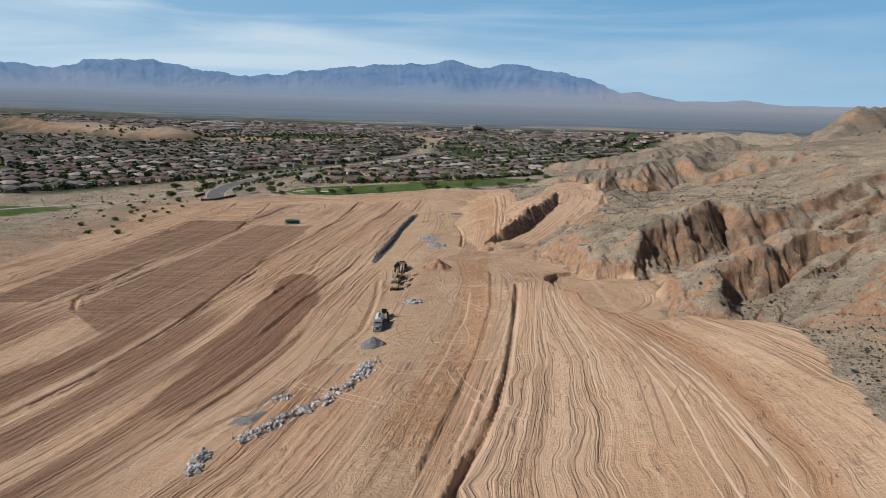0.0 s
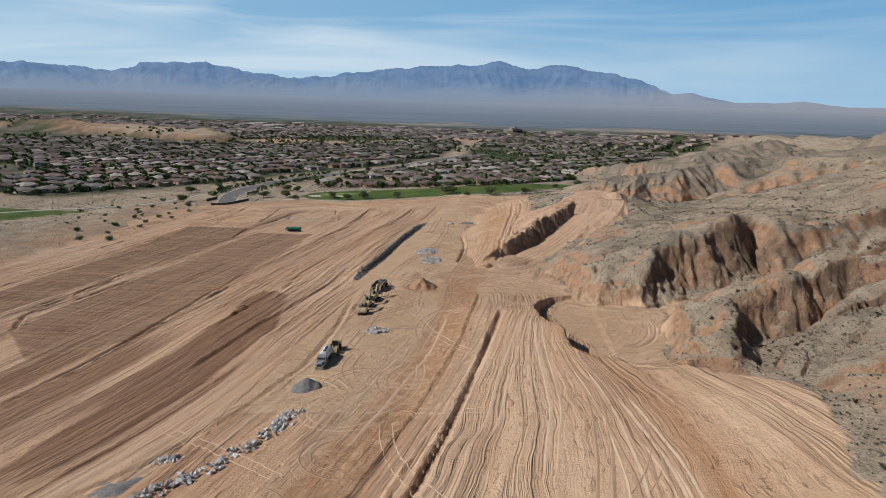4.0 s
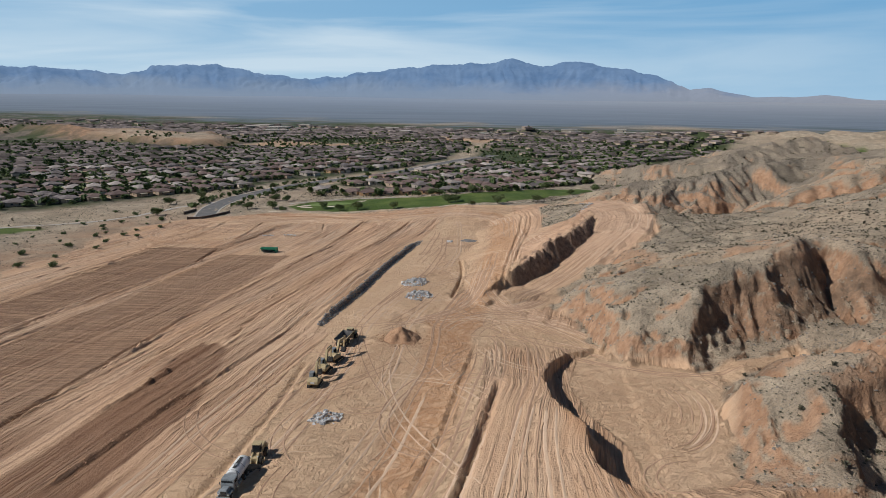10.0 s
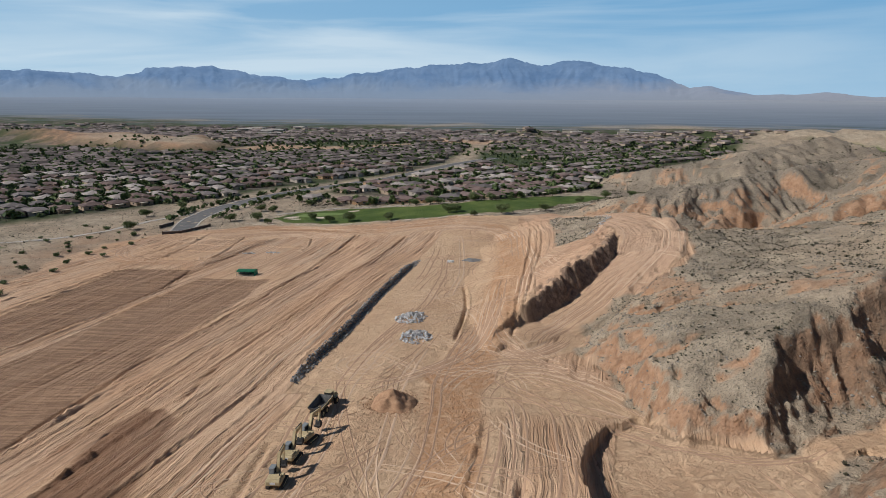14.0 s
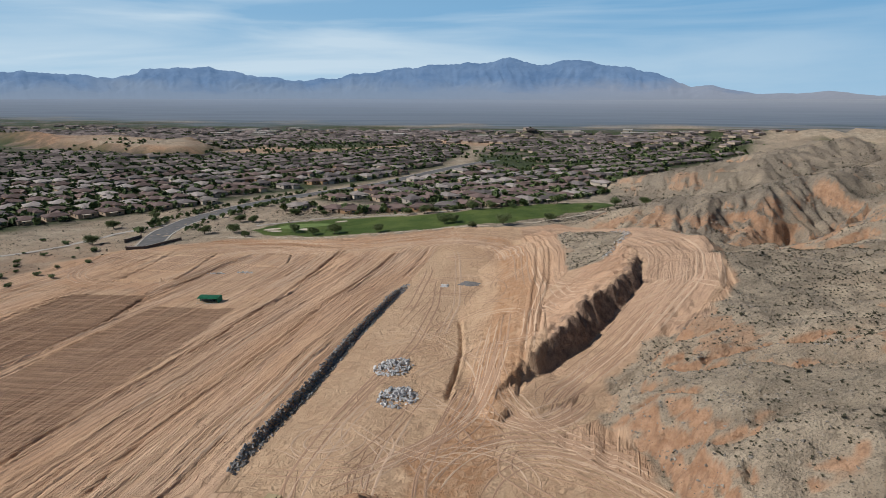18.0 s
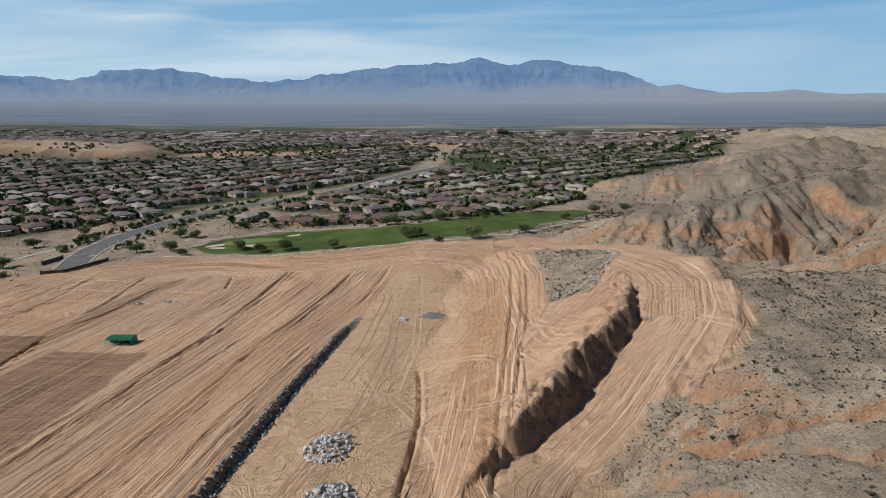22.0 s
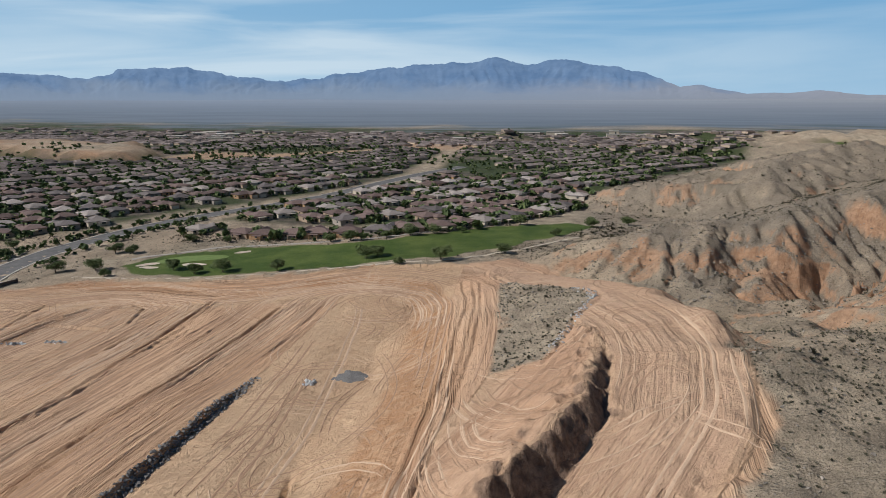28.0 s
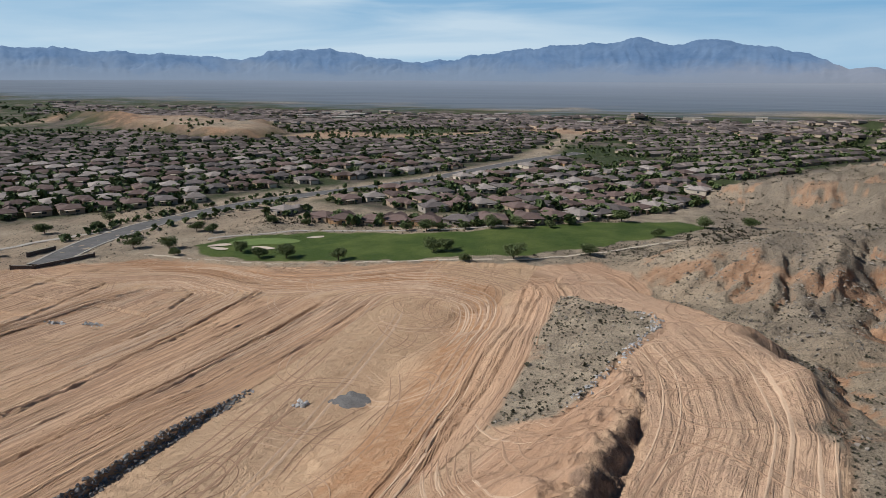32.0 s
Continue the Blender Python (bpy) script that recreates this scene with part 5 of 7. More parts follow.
ASPHALT = mottled("worn_asphalt", (0.115, 0.112, 0.11), (0.18, 0.175, 0.17), 0.25, 0.95, 0.02, 0.05)
DARK_ASPHALT = mottled("dark_asphalt", (0.035, 0.04, 0.048), (0.065, 0.07, 0.08), 0.25, 0.9, 0.02, 0.05)
CONCRETE = mottled("concrete", (0.36, 0.32, 0.28), (0.48, 0.44, 0.39), 0.5, 0.9, 0.02, 0.1)
BUNKER_SAND = mottled("bunker_sand", (0.50, 0.42, 0.33), (0.62, 0.54, 0.43), 0.7, 0.95, 0.03, 0.05)
PUTTING = mottled("putting_green", (0.125, 0.185, 0.055), (0.17, 0.225, 0.075), 0.3, 0.9, 0.01, 0.02)
BARK = mottled("bark", (0.07, 0.05, 0.035), (0.14, 0.105, 0.075), 3.0, 0.95, 0.03, 0.1)
LEAF = leafy("mesquite_leaf", (0.062, 0.088, 0.03), (0.145, 0.18, 0.07))
TOWN_LEAF = leafy("garden_leaf", (0.046, 0.074, 0.026), (0.14, 0.178, 0.066))
SHRUB = leafy("creosote_leaf", (0.055, 0.052, 0.034), (0.125, 0.112, 0.074))

# ---- the sheet of ground and the range behind it ----
make_ground()
make_wheel_marks("wheel_ruts", False, RUT, "dark wheel ruts pressed into the tan soil")
make_wheel_marks("dry_wheel_ruts", True, DRY_RUT, "pale dry wheel marks curling over the tan soil")

SKYLINE_AZ = [-62, -52, -46, -41, -38.7, -37.4, -32.9, -30.2, -28.9, -27.7, -25.9, -24.1, -20.5, -18.2, -15.9, -11.5, -8.1, -4.8, -3.2, -1.6, 0.2, 1.8, 4.3, 5.8, 7.1, 8.6, 10.1, 11.6, 13.1, 14.6, 17.8, 20.6, 22.7, 25.6, 27.6, 31, 44, 60]
SKYLINE_EL = [2.2, 2.1, 1.9, 1.7, 1.62, 1.68, 1.28, 1.9, 2.15, 2.24, 2.15, 1.88, 1.3, 1.17, 1.5, 2.2, 2.5, 2.7, 2.65, 3.06, 2.65, 2.6, 2.89, 2.5, 2.38, 2.1, 1.93, 1.3, 0.78, 0.82, 0.21, 0.25, 0.46, 0.07, 0.15, 0, 0.1, 0.1]


def make_range():
    az = np.arange(-62, 60.01, 0.11)
    t = np.linspace(0, 1, 70)
    A, T = np.meshgrid(az, t)
    crest = np.interp(A, SKYLINE_AZ, SKYLINE_EL) - 0.13 + 0.13 * fbm(A, 0 * A + 3, 1.6, 6, 7, 0.62) * (0.25 + 0.75 * sm(0.3, 1.6, np.interp(A, SKYLINE_AZ, SKYLINE_EL)))
    top = 68 + 4650 * np.tan(np.radians(crest))
    dist = 3900 + 760 * T
    foot = 68 - 3900 * math.tan(radians(0.75))
    # spurs run down from the crest
    spur = billow(A * 60 + 38 * noise2(A / 1.4, T * 5.0, 19), T * 330 + 40 * np.sin(A * 0.7), 62, 6, 11, 0.62) - 0.55
    q = np.clip(T / 0.93, 0, 1)
    rise = 0.34 * q + 0.66 * sm(0.38, 1.0, q) ** 1.25
    body = foot + (top - foot) * rise * (1 + 0.34 * spur * np.sin(q * math.pi) ** 0.8 * sm(0.5, 0.75, q))
    body = np.where(T > 0.93, top * (1 - (T - 0.93) * 6), body)
    body = np.where(T < 0.02, -40, np.minimum(body, top))
    ax = np.radians(A)
    co = np.stack([20 + dist * np.sin(ax), 150 + dist * np.cos(ax), body], -1).reshape(-1, 3)
    nx, ny = len(az), len(t)
    i = np.arange(ny - 1)[:, None] * nx + np.arange(nx - 1)[None]
    q = np.stack([i, i + 1, i + nx + 1, i + nx], -1).reshape(-1, 4)
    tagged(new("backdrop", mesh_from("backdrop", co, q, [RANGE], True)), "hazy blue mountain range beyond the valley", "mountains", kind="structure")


make_range()


# ---- helpers for things ----
def part(name, bm, mat, parent, label=""):
    me = bpy.data.meshes.new(name)
    bm.to_mesh(me)
    bm.free()
    me.materials.append(mat)
    ob = new(name, me)
    ob.parent = parent
    return tagged(ob, label)


def again(name, me, parent, m, label=""):
    """One more part on a mesh that is there already."""
    ob = new(name, me)
    ob.parent = parent
    ob.matrix_basis = m
    return tagged(ob, label)


def thing(name, m, label, category, group="", kind=""):
    ob = new(name)
    ob.empty_display_size = 0.3
    ob.matrix_basis = m
    return tagged(ob, label, category, group, kind)


def box(bm, c, s, bevel=0.0, turn=(0, 0, 0), taper=1.0):
    """A box round c with sides s; taper narrows its top."""
    r = bmesh.ops.create_cube(bm, size=1.0)["verts"]
    for v in r:
        k = taper if v.co.z > 0 else 1.0
        v.co = Vector((v.co.x * s[0] * k, v.co.y * s[1] * k, v.co.z * s[2]))
    if bevel:
        edges = list({e for v in r for e in v.link_edges})
        r = [g for g in bmesh.ops.bevel(bm, geom=edges, offset=bevel, segments=1, affect="EDGES")["verts"]] + [v for v in r if v.is_valid]
        r = list(set(r))
    bmesh.ops.transform(bm, matrix=pose(*c, *turn), verts=r)
    return bm


def tube(bm, c, radius, length, axis="X", seg=16, radius2=None, bevel=0.0):
    turn = {"X": (0, 90, 0), "Y": (90, 0, 0), "Z": (0, 0, 0)}[axis]
    r = bmesh.ops.create_cone(bm, cap_ends=True, segments=seg, radius1=radius, radius2=radius if radius2 is None else radius2, depth=length)["verts"]
    if bevel:
        edges = [e for e in {e for v in r for e in v.link_edges} if len({round(w.co.z, 4) for w in e.verts}) == 1]
        r = list(set([g for g in bmesh.ops.bevel(bm, geom=edges, offset=bevel, segments=1, affect="EDGES")["verts"]] + [v for v in r if v.is_valid]))
    bmesh.ops.transform(bm, matrix=pose(*c, *turn), verts=r)
    return bm


def slab(bm, outline, thick, axis="X"):
    """A plate with the given outline in the plane across the axis."""
    def put(a, b, t):
        return {"X": (t, a, b), "Y": (a, t, b), "Z": (a, b, t)}[axis]
    lo = [bm.verts.new(put(a, b, -thick / 2)) for a, b in outline]
    hi = [bm.verts.new(put(a, b, thick / 2)) for a, b in outline]
    bm.faces.new(lo)
    bm.faces.new(hi[::-1])
    for k in range(len(lo)):
        j = (k + 1) % len(lo)
        bm.faces.new((lo[k], hi[k], hi[j], lo[j]))
    bmesh.ops.recalc_face_normals(bm, faces=bm.faces)
    return bm


def moved(bm, m):
    bmesh.ops.transform(bm, matrix=m, verts=bm.verts)
    return bm


def B():
    return bmesh.new()


def stand(x, y, turn=0.0, sink=0.05):
    """A pose on the ground."""
    return pose(x, y, float(heights(np.array([x]), np.array([y]))[0]) - sink, 0, 0, turn)


def wheel(parent, x, y, r, w, rim):
    """A tyre with its rim, axle along x."""
    tyre = part("tyre", tube(B(), (x, y, r), r, w, "X", 20, bevel=0.12 * r), RUBBER, parent, "dusty black rubber tyre")
    part("rim", tube(B(), (x, y, r), r * 0.52, w + 0.06, "X", 14, bevel=0.05), rim, tyre)
    return tyre


# ---- machines on the haul road ----
def water_truck(m):
    t = thing("water_truck", m, "white-tanked water truck with grey cab, parked on bare soil", "truck")
    part("chassis", box(box(B(), (-0.45, -0.4, 0.85), (0.16, 8.6, 0.3), 0.02), (0.45, -0.4, 0.85), (0.16, 8.6, 0.3), 0.02), DARK_STEEL, t)
    bm = tube(B(), (0, 0, 0), 1.22, 5.3, "Y", 24, bevel=0.18)
    for v in bm.verts:
        v.co.z *= 0.86
    tank = part("tank", moved(bm, pose(0, -2.0, 2.15)), WHITE_PAINT, t, "dusty white steel water tank")
    part("walkway", box(B(), (0, -2.0, 3.24), (0.55, 3.6, 0.06), 0.02), DARK_STEEL, tank)
    part("hatch", tube(B(), (0, -1.2, 3.33), 0.3, 0.16, "Z", 14), STEEL_GREY, tank)
    for y in (-4.2, -2.0, 0.2):
        part("tank_band", moved(tube(B(), (0, 0, 0), 1.245, 0.09, "Y", 24), pose(0, y, 2.15) @ Matrix.Diagonal((1, 1, 0.86, 1))), STEEL_GREY, tank)
    part("spray_bar", tube(B(), (0, -4.95, 0.8), 0.07, 2.3, "X", 10), DARK_STEEL, t)
    part("side_box", box(B(), (1.05, 0.0, 0.95), (0.35, 1.3, 0.5), 0.04), STEEL_GREY, t)
    part("side_box", box(B(), (-1.05, 0.0, 0.95), (0.35, 1.3, 0.5), 0.04), STEEL_GREY, t)
    cab = part("cab", slab(B(), [(0.9, 0.9), (2.75, 0.9), (2.75, 1.85), (2.45, 2.75), (0.95, 2.8)], 2.2), STEEL_GREY, t, "grey steel cab")
    part("windscreen", moved(box(B(), (0, 0, 0), (1.9, 0.04, 0.8), 0.01), pose(0, 2.63, 2.3, -18.5)), PANE, cab)
    for s in (-1, 1):
        part("side_window", box(B(), (s * 1.105, 1.75, 2.25), (0.03, 0.95, 0.6), 0.01), PANE, cab)
        part("mirror", box(B(), (s * 1.32, 2.55, 2.05), (0.1, 0.12, 0.5), 0.02), DARK_STEEL, cab)
        part("headlight", box(B(), (s * 0.82, 4.42, 1.2), (0.3, 0.08, 0.25), 0.03), WHITE_PAINT, t)
        part("mudguard", slab(moved(B(), pose(0, 0, 0)), [(2.85, 1.2), (4.15, 1.2), (4.0, 1.38), (3.0, 1.38)], 0.42), STEEL_GREY, t).location.x = s * 0.95
    part("bonnet", box(B(), (0, 3.55, 1.42), (1.35, 1.65, 0.95), 0.12, taper=0.9), STEEL_GREY, t)
    part("grille", box(B(), (0, 4.40, 1.35), (1.0, 0.05, 0.75), 0.02), DARK_STEEL, t)
    part("bumper", box(B(), (0, 4.5, 0.72), (2.3, 0.2, 0.32), 0.05), STEEL_GREY, t)
    part("exhaust", tube(B(), (-0.95, 0.72, 2.4), 0.08, 1.8, "Z", 10), DARK_STEEL, t)
    for s in (-1, 1):
        wheel(t, s * 0.98, 3.5, 0.52, 0.32, STEEL_GREY)
        for y in (-2.0, -3.35):
            wheel(t, s * 0.86, y, 0.52, 0.6, STEEL_GREY)


def wheel_loader(m):
    t = thing("wheel_loader", m, "dusty yellow wheel loader with bucket lowered on soil", "loader")
    part("rear_body", box(box(B(), (0, -1.9, 1.75), (1.7, 2.6, 1.1), 0.12), (0, -2.9, 1.45), (2.2, 0.8, 0.9), 0.1), YELLOW, t)
    part("front_frame", box(B(), (0, 1.3, 1.2), (1.2, 1.7, 1.0), 0.1), YELLOW, t)
    cab = part("cab", box(B(), (0, -0.25, 2.55), (1.5, 1.4, 1.5), 0.08, taper=0.92), DARK_STEEL, t, "dark glazed operator cab")
    part("cab_roof", box(B(), (0, -0.25, 3.38), (1.6, 1.55, 0.14), 0.04), YELLOW, cab)
    for s in (-1, 1):
        part("side_window", box(B(), (s * 0.735, -0.25, 2.65), (0.03, 1.05, 0.95), 0.01), PANE, cab)
        part("lift_arm", slab(B(), [(0.6, 2.0), (1.0, 2.25), (2.4, 1.4), (3.3, 0.75), (3.15, 0.45), (2.2, 1.0), (0.9, 1.75)], 0.22), YELLOW, t).location.x = s * 0.55
        part("light", box(B(), (s * 0.65, 2.05, 1.95), (0.25, 0.14, 0.2), 0.03), WHITE_PAINT, t)
        for y in (1.5, -1.75):
            wheel(t, s * 1.08, y, 0.82, 0.62, YELLOW)
    part("windscreen", box(B(), (0, 0.45, 2.65), (1.2, 0.04, 1.0), 0.01), PANE, cab)
    bucket = part("bucket", slab(B(), [(3.15, 1.15), (3.05, 0.5), (3.25, 0.1), (4.3, 0.05), (4.3, 0.14), (3.4, 0.28), (3.3, 1.2)], 2.85), DARK_STEEL, t, "worn dark steel bucket")
    for s in (-1, 1):
        part("bucket_side", slab(B(), [(3.1, 1.15), (3.05, 0.5), (3.25, 0.1), (4.3, 0.05), (3.5, 1.0)], 0.08), DARK_STEEL, bucket).location.x = s * 1.42
    part("exhaust", tube(B(), (0.35, -1.6, 2.65), 0.09, 0.8, "Z", 10), DARK_STEEL, t)


def excavator(m, boom_turn):
    t = thing("excavator", m, "dusty yellow crawler excavator with folded boom, parked on soil", "excavator", "excavators in a line")
    for s in (-1, 1):
        track = part("track", slab(B(), [(-1.9, 0.25), (-1.6, 0.02), (1.6, 0.02), (1.95, 0.3), (1.95, 0.6), (1.6, 0.9), (-1.6, 0.9), (-1.95, 0.6)], 0.6), RUBBER, t, "dusty black steel crawler track")
        track.location.x = s * 1.2
        part("track_frame", box(B(), (0, 0, 0.46), (0.64, 3.0, 0.42), 0.08), YELLOW, track)
        for y in (-1.35, -0.45, 0.45, 1.35):
            part("roller", tube(B(), (0, y, 0.28), 0.2, 0.66, "X", 10), DARK_STEEL, track)
    part("turntable", tube(B(), (0, 0, 1.05), 0.75, 0.3, "Z", 20), DARK_STEEL, t)
    up = part("upper_body", box(box(B(), (0, -0.75, 1.65), (2.7, 2.5, 0.9), 0.1), (0, 0.75, 1.5), (1.1, 0.9, 0.6), 0.06), YELLOW, t)
    part("counterweight", box(B(), (0, -2.2, 1.7), (2.75, 0.75, 1.05), 0.22), YELLOW, t, "rounded yellow counterweight")
    part("brand_panel", box(B(), (0, -2.59, 1.75), (0.95, 0.03, 0.4)), WHITE_PAINT, up, "pale plate on the counterweight")
    part("engine_cover", box(B(), (0.25, -1.2, 2.2), (1.7, 1.6, 0.28), 0.08), YELLOW, up)
    part("exhaust", tube(B(), (0.8, -1.0, 2.55), 0.08, 0.5, "Z", 10), DARK_STEEL, up)
    cab = part("cab", box(B(), (-0.85, 0.55, 2.2), (1.0, 1.7, 1.75), 0.1, taper=0.92), STEEL_GREY, t, "grey glazed operator cab")
    part("windscreen", box(B(), (-0.85, 1.36, 2.35), (0.8, 0.05, 1.1), 0.01, (4, 0, 0)), PANE, cab)
    for s in (-1, 1):
        part("side_window", box(B(), (-0.85 + s * 0.475, 0.55, 2.45), (0.04, 1.3, 0.85), 0.02), PANE, cab)
    part("cab_roof", box(B(), (-0.85, 0.5, 3.1), (0.98, 1.6, 0.08), 0.03), STEEL_GREY, cab)
    boom = part("boom", slab(B(), [(0.5, 1.9), (0.7, 1.55), (2.1, 4.2), (4.9, 4.5), (5.0, 4.85), (1.8, 5.0)], 0.5), YELLOW, t)
    stick = part("stick", slab(B(), [(4.7, 5.2), (5.25, 5.1), (4.45, 2.2), (4.15, 2.2)], 0.36), YELLOW, t)
    part("bucket", slab(B(), [(4.0, 2.3), (4.55, 2.3), (4.9, 1.5), (4.3, 0.95), (3.5, 1.1), (3.35, 1.5), (3.9, 1.5)], 1.1), DARK_STEEL, t, "worn dark steel bucket")
    part("boom_cylinder", moved(tube(B(), (0, 0, 0), 0.1, 2.6, "Y", 10), pose(0.32, 1.35, 2.9, 66)), DARK_STEEL, boom)
    part("boom_cylinder", moved(tube(B(), (0, 0, 0), 0.1, 2.6, "Y", 10), pose(-0.32, 1.35, 2.9, 66)), DARK_STEEL, boom)
    part("stick_cylinder", moved(tube(B(), (0, 0, 0), 0.1, 2.6, "Y", 10), pose(0, 3.6, 5.15, -2)), DARK_STEEL, boom)
    part("bucket_cylinder", moved(tube(B(), (0, 0, 0), 0.08, 1.9, "Y", 10), pose(0, 5.05, 3.6, 74)), DARK_STEEL, stick)
    return t


def dump_truck(m):
    t = thing("articulated_dump_truck", m, "yellow articulated dump truck with empty dark steel bed", "dump truck")
    bm = B()
    rim = [(-1.65, -4.6, 2.5), (1.65, -4.6, 2.5), (1.6, 1.1, 3.15), (-1.6, 1.1, 3.15)]
    low = [(-1.1, -4.3, 1.75), (1.1, -4.3, 1.75), (1.05, 0.6, 1.35), (-1.05, 0.6, 1.35)]
    vi = [bm.verts.new((x * 0.93, y * 0.97, z - 0.02)) for x, y, z in rim]
    fi = [bm.verts.new((x * 0.9, y * 0.96, z + 0.14)) for x, y, z in low]
    vo, fo = [bm.verts.new(c) for c in rim], [bm.verts.new(c) for c in low]
    bm.faces.new(fi)
    bm.faces.new(fo[::-1])
    for k in range(4):
        j = (k + 1) % 4
        bm.faces.new((vi[k], vi[j], fi[j], fi[k]))
        bm.faces.new((vo[k], fo[k], fo[j], vo[j]))
        bm.faces.new((vo[k], vo[j], vi[j], vi[k]))
    bmesh.ops.recalc_face_normals(bm, faces=bm.faces)
    bed = part("bed", bm, BED_STEEL, t, "worn dark steel tipping bed")
    for s in (-1, 1):
        part("top_rail", moved(box(B(), (0, 0, 0), (0.16, 5.75, 0.2), 0.03), pose(s * 1.66, -1.75, 2.82, 6.5)), YELLOW, bed)
        for y in (-3.3, -1.7, -0.1):
            part("bed_rib", moved(box(B(), (0, 0, 0), (0.12, 0.16, 1.15), 0.02), pose(s * 1.46, y, 2.2, 0, s * 24)), YELLOW, bed)
    part("rear_frame", box(B(), (0, -1.9, 1.15), (0.95, 5.0, 0.45), 0.05), YELLOW, t)
    part("hitch", tube(B(), (0, 1.35, 1.15), 0.35, 0.8, "Z", 14), DARK_STEEL, t)
    part("front_frame", box(B(), (0, 2.7, 1.15), (1.2, 2.6, 0.6), 0.06), YELLOW, t)
    part("bonnet", box(B(), (0, 4.1, 1.95), (1.9, 1.7, 1.05), 0.15, taper=0.88), YELLOW, t)
    part("grille", box(B(), (0, 4.97, 1.8), (1.3, 0.05, 0.7), 0.02), DARK_STEEL, t)
    cab = part("cab", box(B(), (0, 2.45, 2.55), (1.75, 1.55, 1.6), 0.08, taper=0.93), DARK_STEEL, t, "dark glazed operator cab")
    part("cab_roof", box(B(), (0, 2.45, 3.42), (1.85, 1.75, 0.16), 0.05), YELLOW, cab)
    part("windscreen", box(B(), (0, 3.21, 2.75), (1.4, 0.05, 0.9), 0.02, (3, 0, 0)), PANE, cab)
    for s in (-1, 1):
        part("side_window", box(B(), (s * 0.855, 2.45, 2.75), (0.04, 1.15, 0.8), 0.02), PANE, cab)
        part("mirror", box(B(), (s * 1.3, 3.3, 2.7), (0.12, 0.12, 0.45), 0.02), DARK_STEEL, cab)
        part("mudguard", box(B(), (s * 1.15, 3.6, 1.92), (0.7, 1.9, 0.08), 0.03), YELLOW, t)
        for y in (3.6, -1.4, -3.2):
            wheel(t, s * 1.15, y, 0.86, 0.62, YELLOW)


def fabric_shelter(m):
    t = thing("fabric_shelter", m, "green tarpaulin shelter on a steel frame over bare soil", "shelter")
    bm = B()
    prof = [(-2.9, 2.45), (-1.5, 2.85), (0, 2.95), (1.5, 2.9), (2.5, 2.7), (2.6, 0.2)]
    rows = []
    for x in np.linspace(-4.3, 4.5, 10):
        sag = 0.06 * math.cos(x * math.pi)
        rows.append([bm.verts.new((x + 0.1 * (k % 2), y, z + (sag if k < 5 else 0))) for k, (y, z) in enumerate(prof)])
    for a, b in zip(rows[:-1], rows[1:]):
        for k in range(len(prof) - 1):
            bm.faces.new((a[k], b[k], b[k + 1], a[k + 1]))
    bmesh.ops.solidify(bm, geom=bm.faces[:], thickness=0.04)
    cover = part("cover", bm, GREEN_TARP, t, "bright green sagging tarpaulin roof")
    bm = slab(B(), [(-2.6, 0.1), (2.5, 0.1), (2.5, 2.7), (1.5, 2.88), (0, 2.92), (-1.5, 2.82), (-2.7, 2.45)], 0.05)
    part("end_curtain", moved(bm, pose(4.45, 0, 0)), GREEN_TARP, cover)
    bm = slab(B(), [(0.4, 0.1), (2.5, 0.1), (2.5, 2.7), (1.5, 2.88), (0, 2.92)], 0.05)
    part("end_curtain", moved(bm, pose(-4.3, 0, 0)), GREEN_TARP, cover)
    part("ground_sheet", box(B(), (0, -2.9, 0.1), (9.6, 1.4, 0.08), 0.02), STUCCO[3], t, "pale sheet along the open front")
    for x in (-4.4, -1.5, 1.5, 4.4):
        for y in (-2.35, 2.35):
            part("post", tube(B(), (x, y, 1.2), 0.06, 2.4, "Z", 8), DARK_STEEL, t)
    part("skid", box(B(), (0, -2.5, 0.12), (9.4, 0.2, 0.24), 0.03), STEEL_GREY, t)
    part("skid", box(B(), (0, 2.5, 0.12), (9.4, 0.2, 0.24), 0.03), STEEL_GREY, t)
    part("tank_inside", tube(B(), (-0.8, 0.5, 0.85), 0.75, 5.5, "X", 18, bevel=0.1), DARK_STEEL, t)
    for x in (-3.2, -1.8, 1.2, 2.6):
        part("brace", moved(tube(B(), (0, 0, 0), 0.05, 3.4, "Y", 8), pose(x, -2.3, 1.2, 20, 0, 60)), STEEL_GREY, t)


water_truck(stand(-22.3, 178.5, 182))
wheel_loader(stand(-21.8, 187.2, 188))
excavator(stand(-22.2, 222.0, 4), 0)
excavator(stand(-22.6, 230.5, -4), 0)
excavator(stand(-22.0, 238.0, -14), 0)
dump_truck(stand(-23.0, 252.5, -10))
fabric_shelter(stand(-104.0, 398.0, 4) @ Matrix.Diagonal((0.92, 0.92, 0.85, 1)))


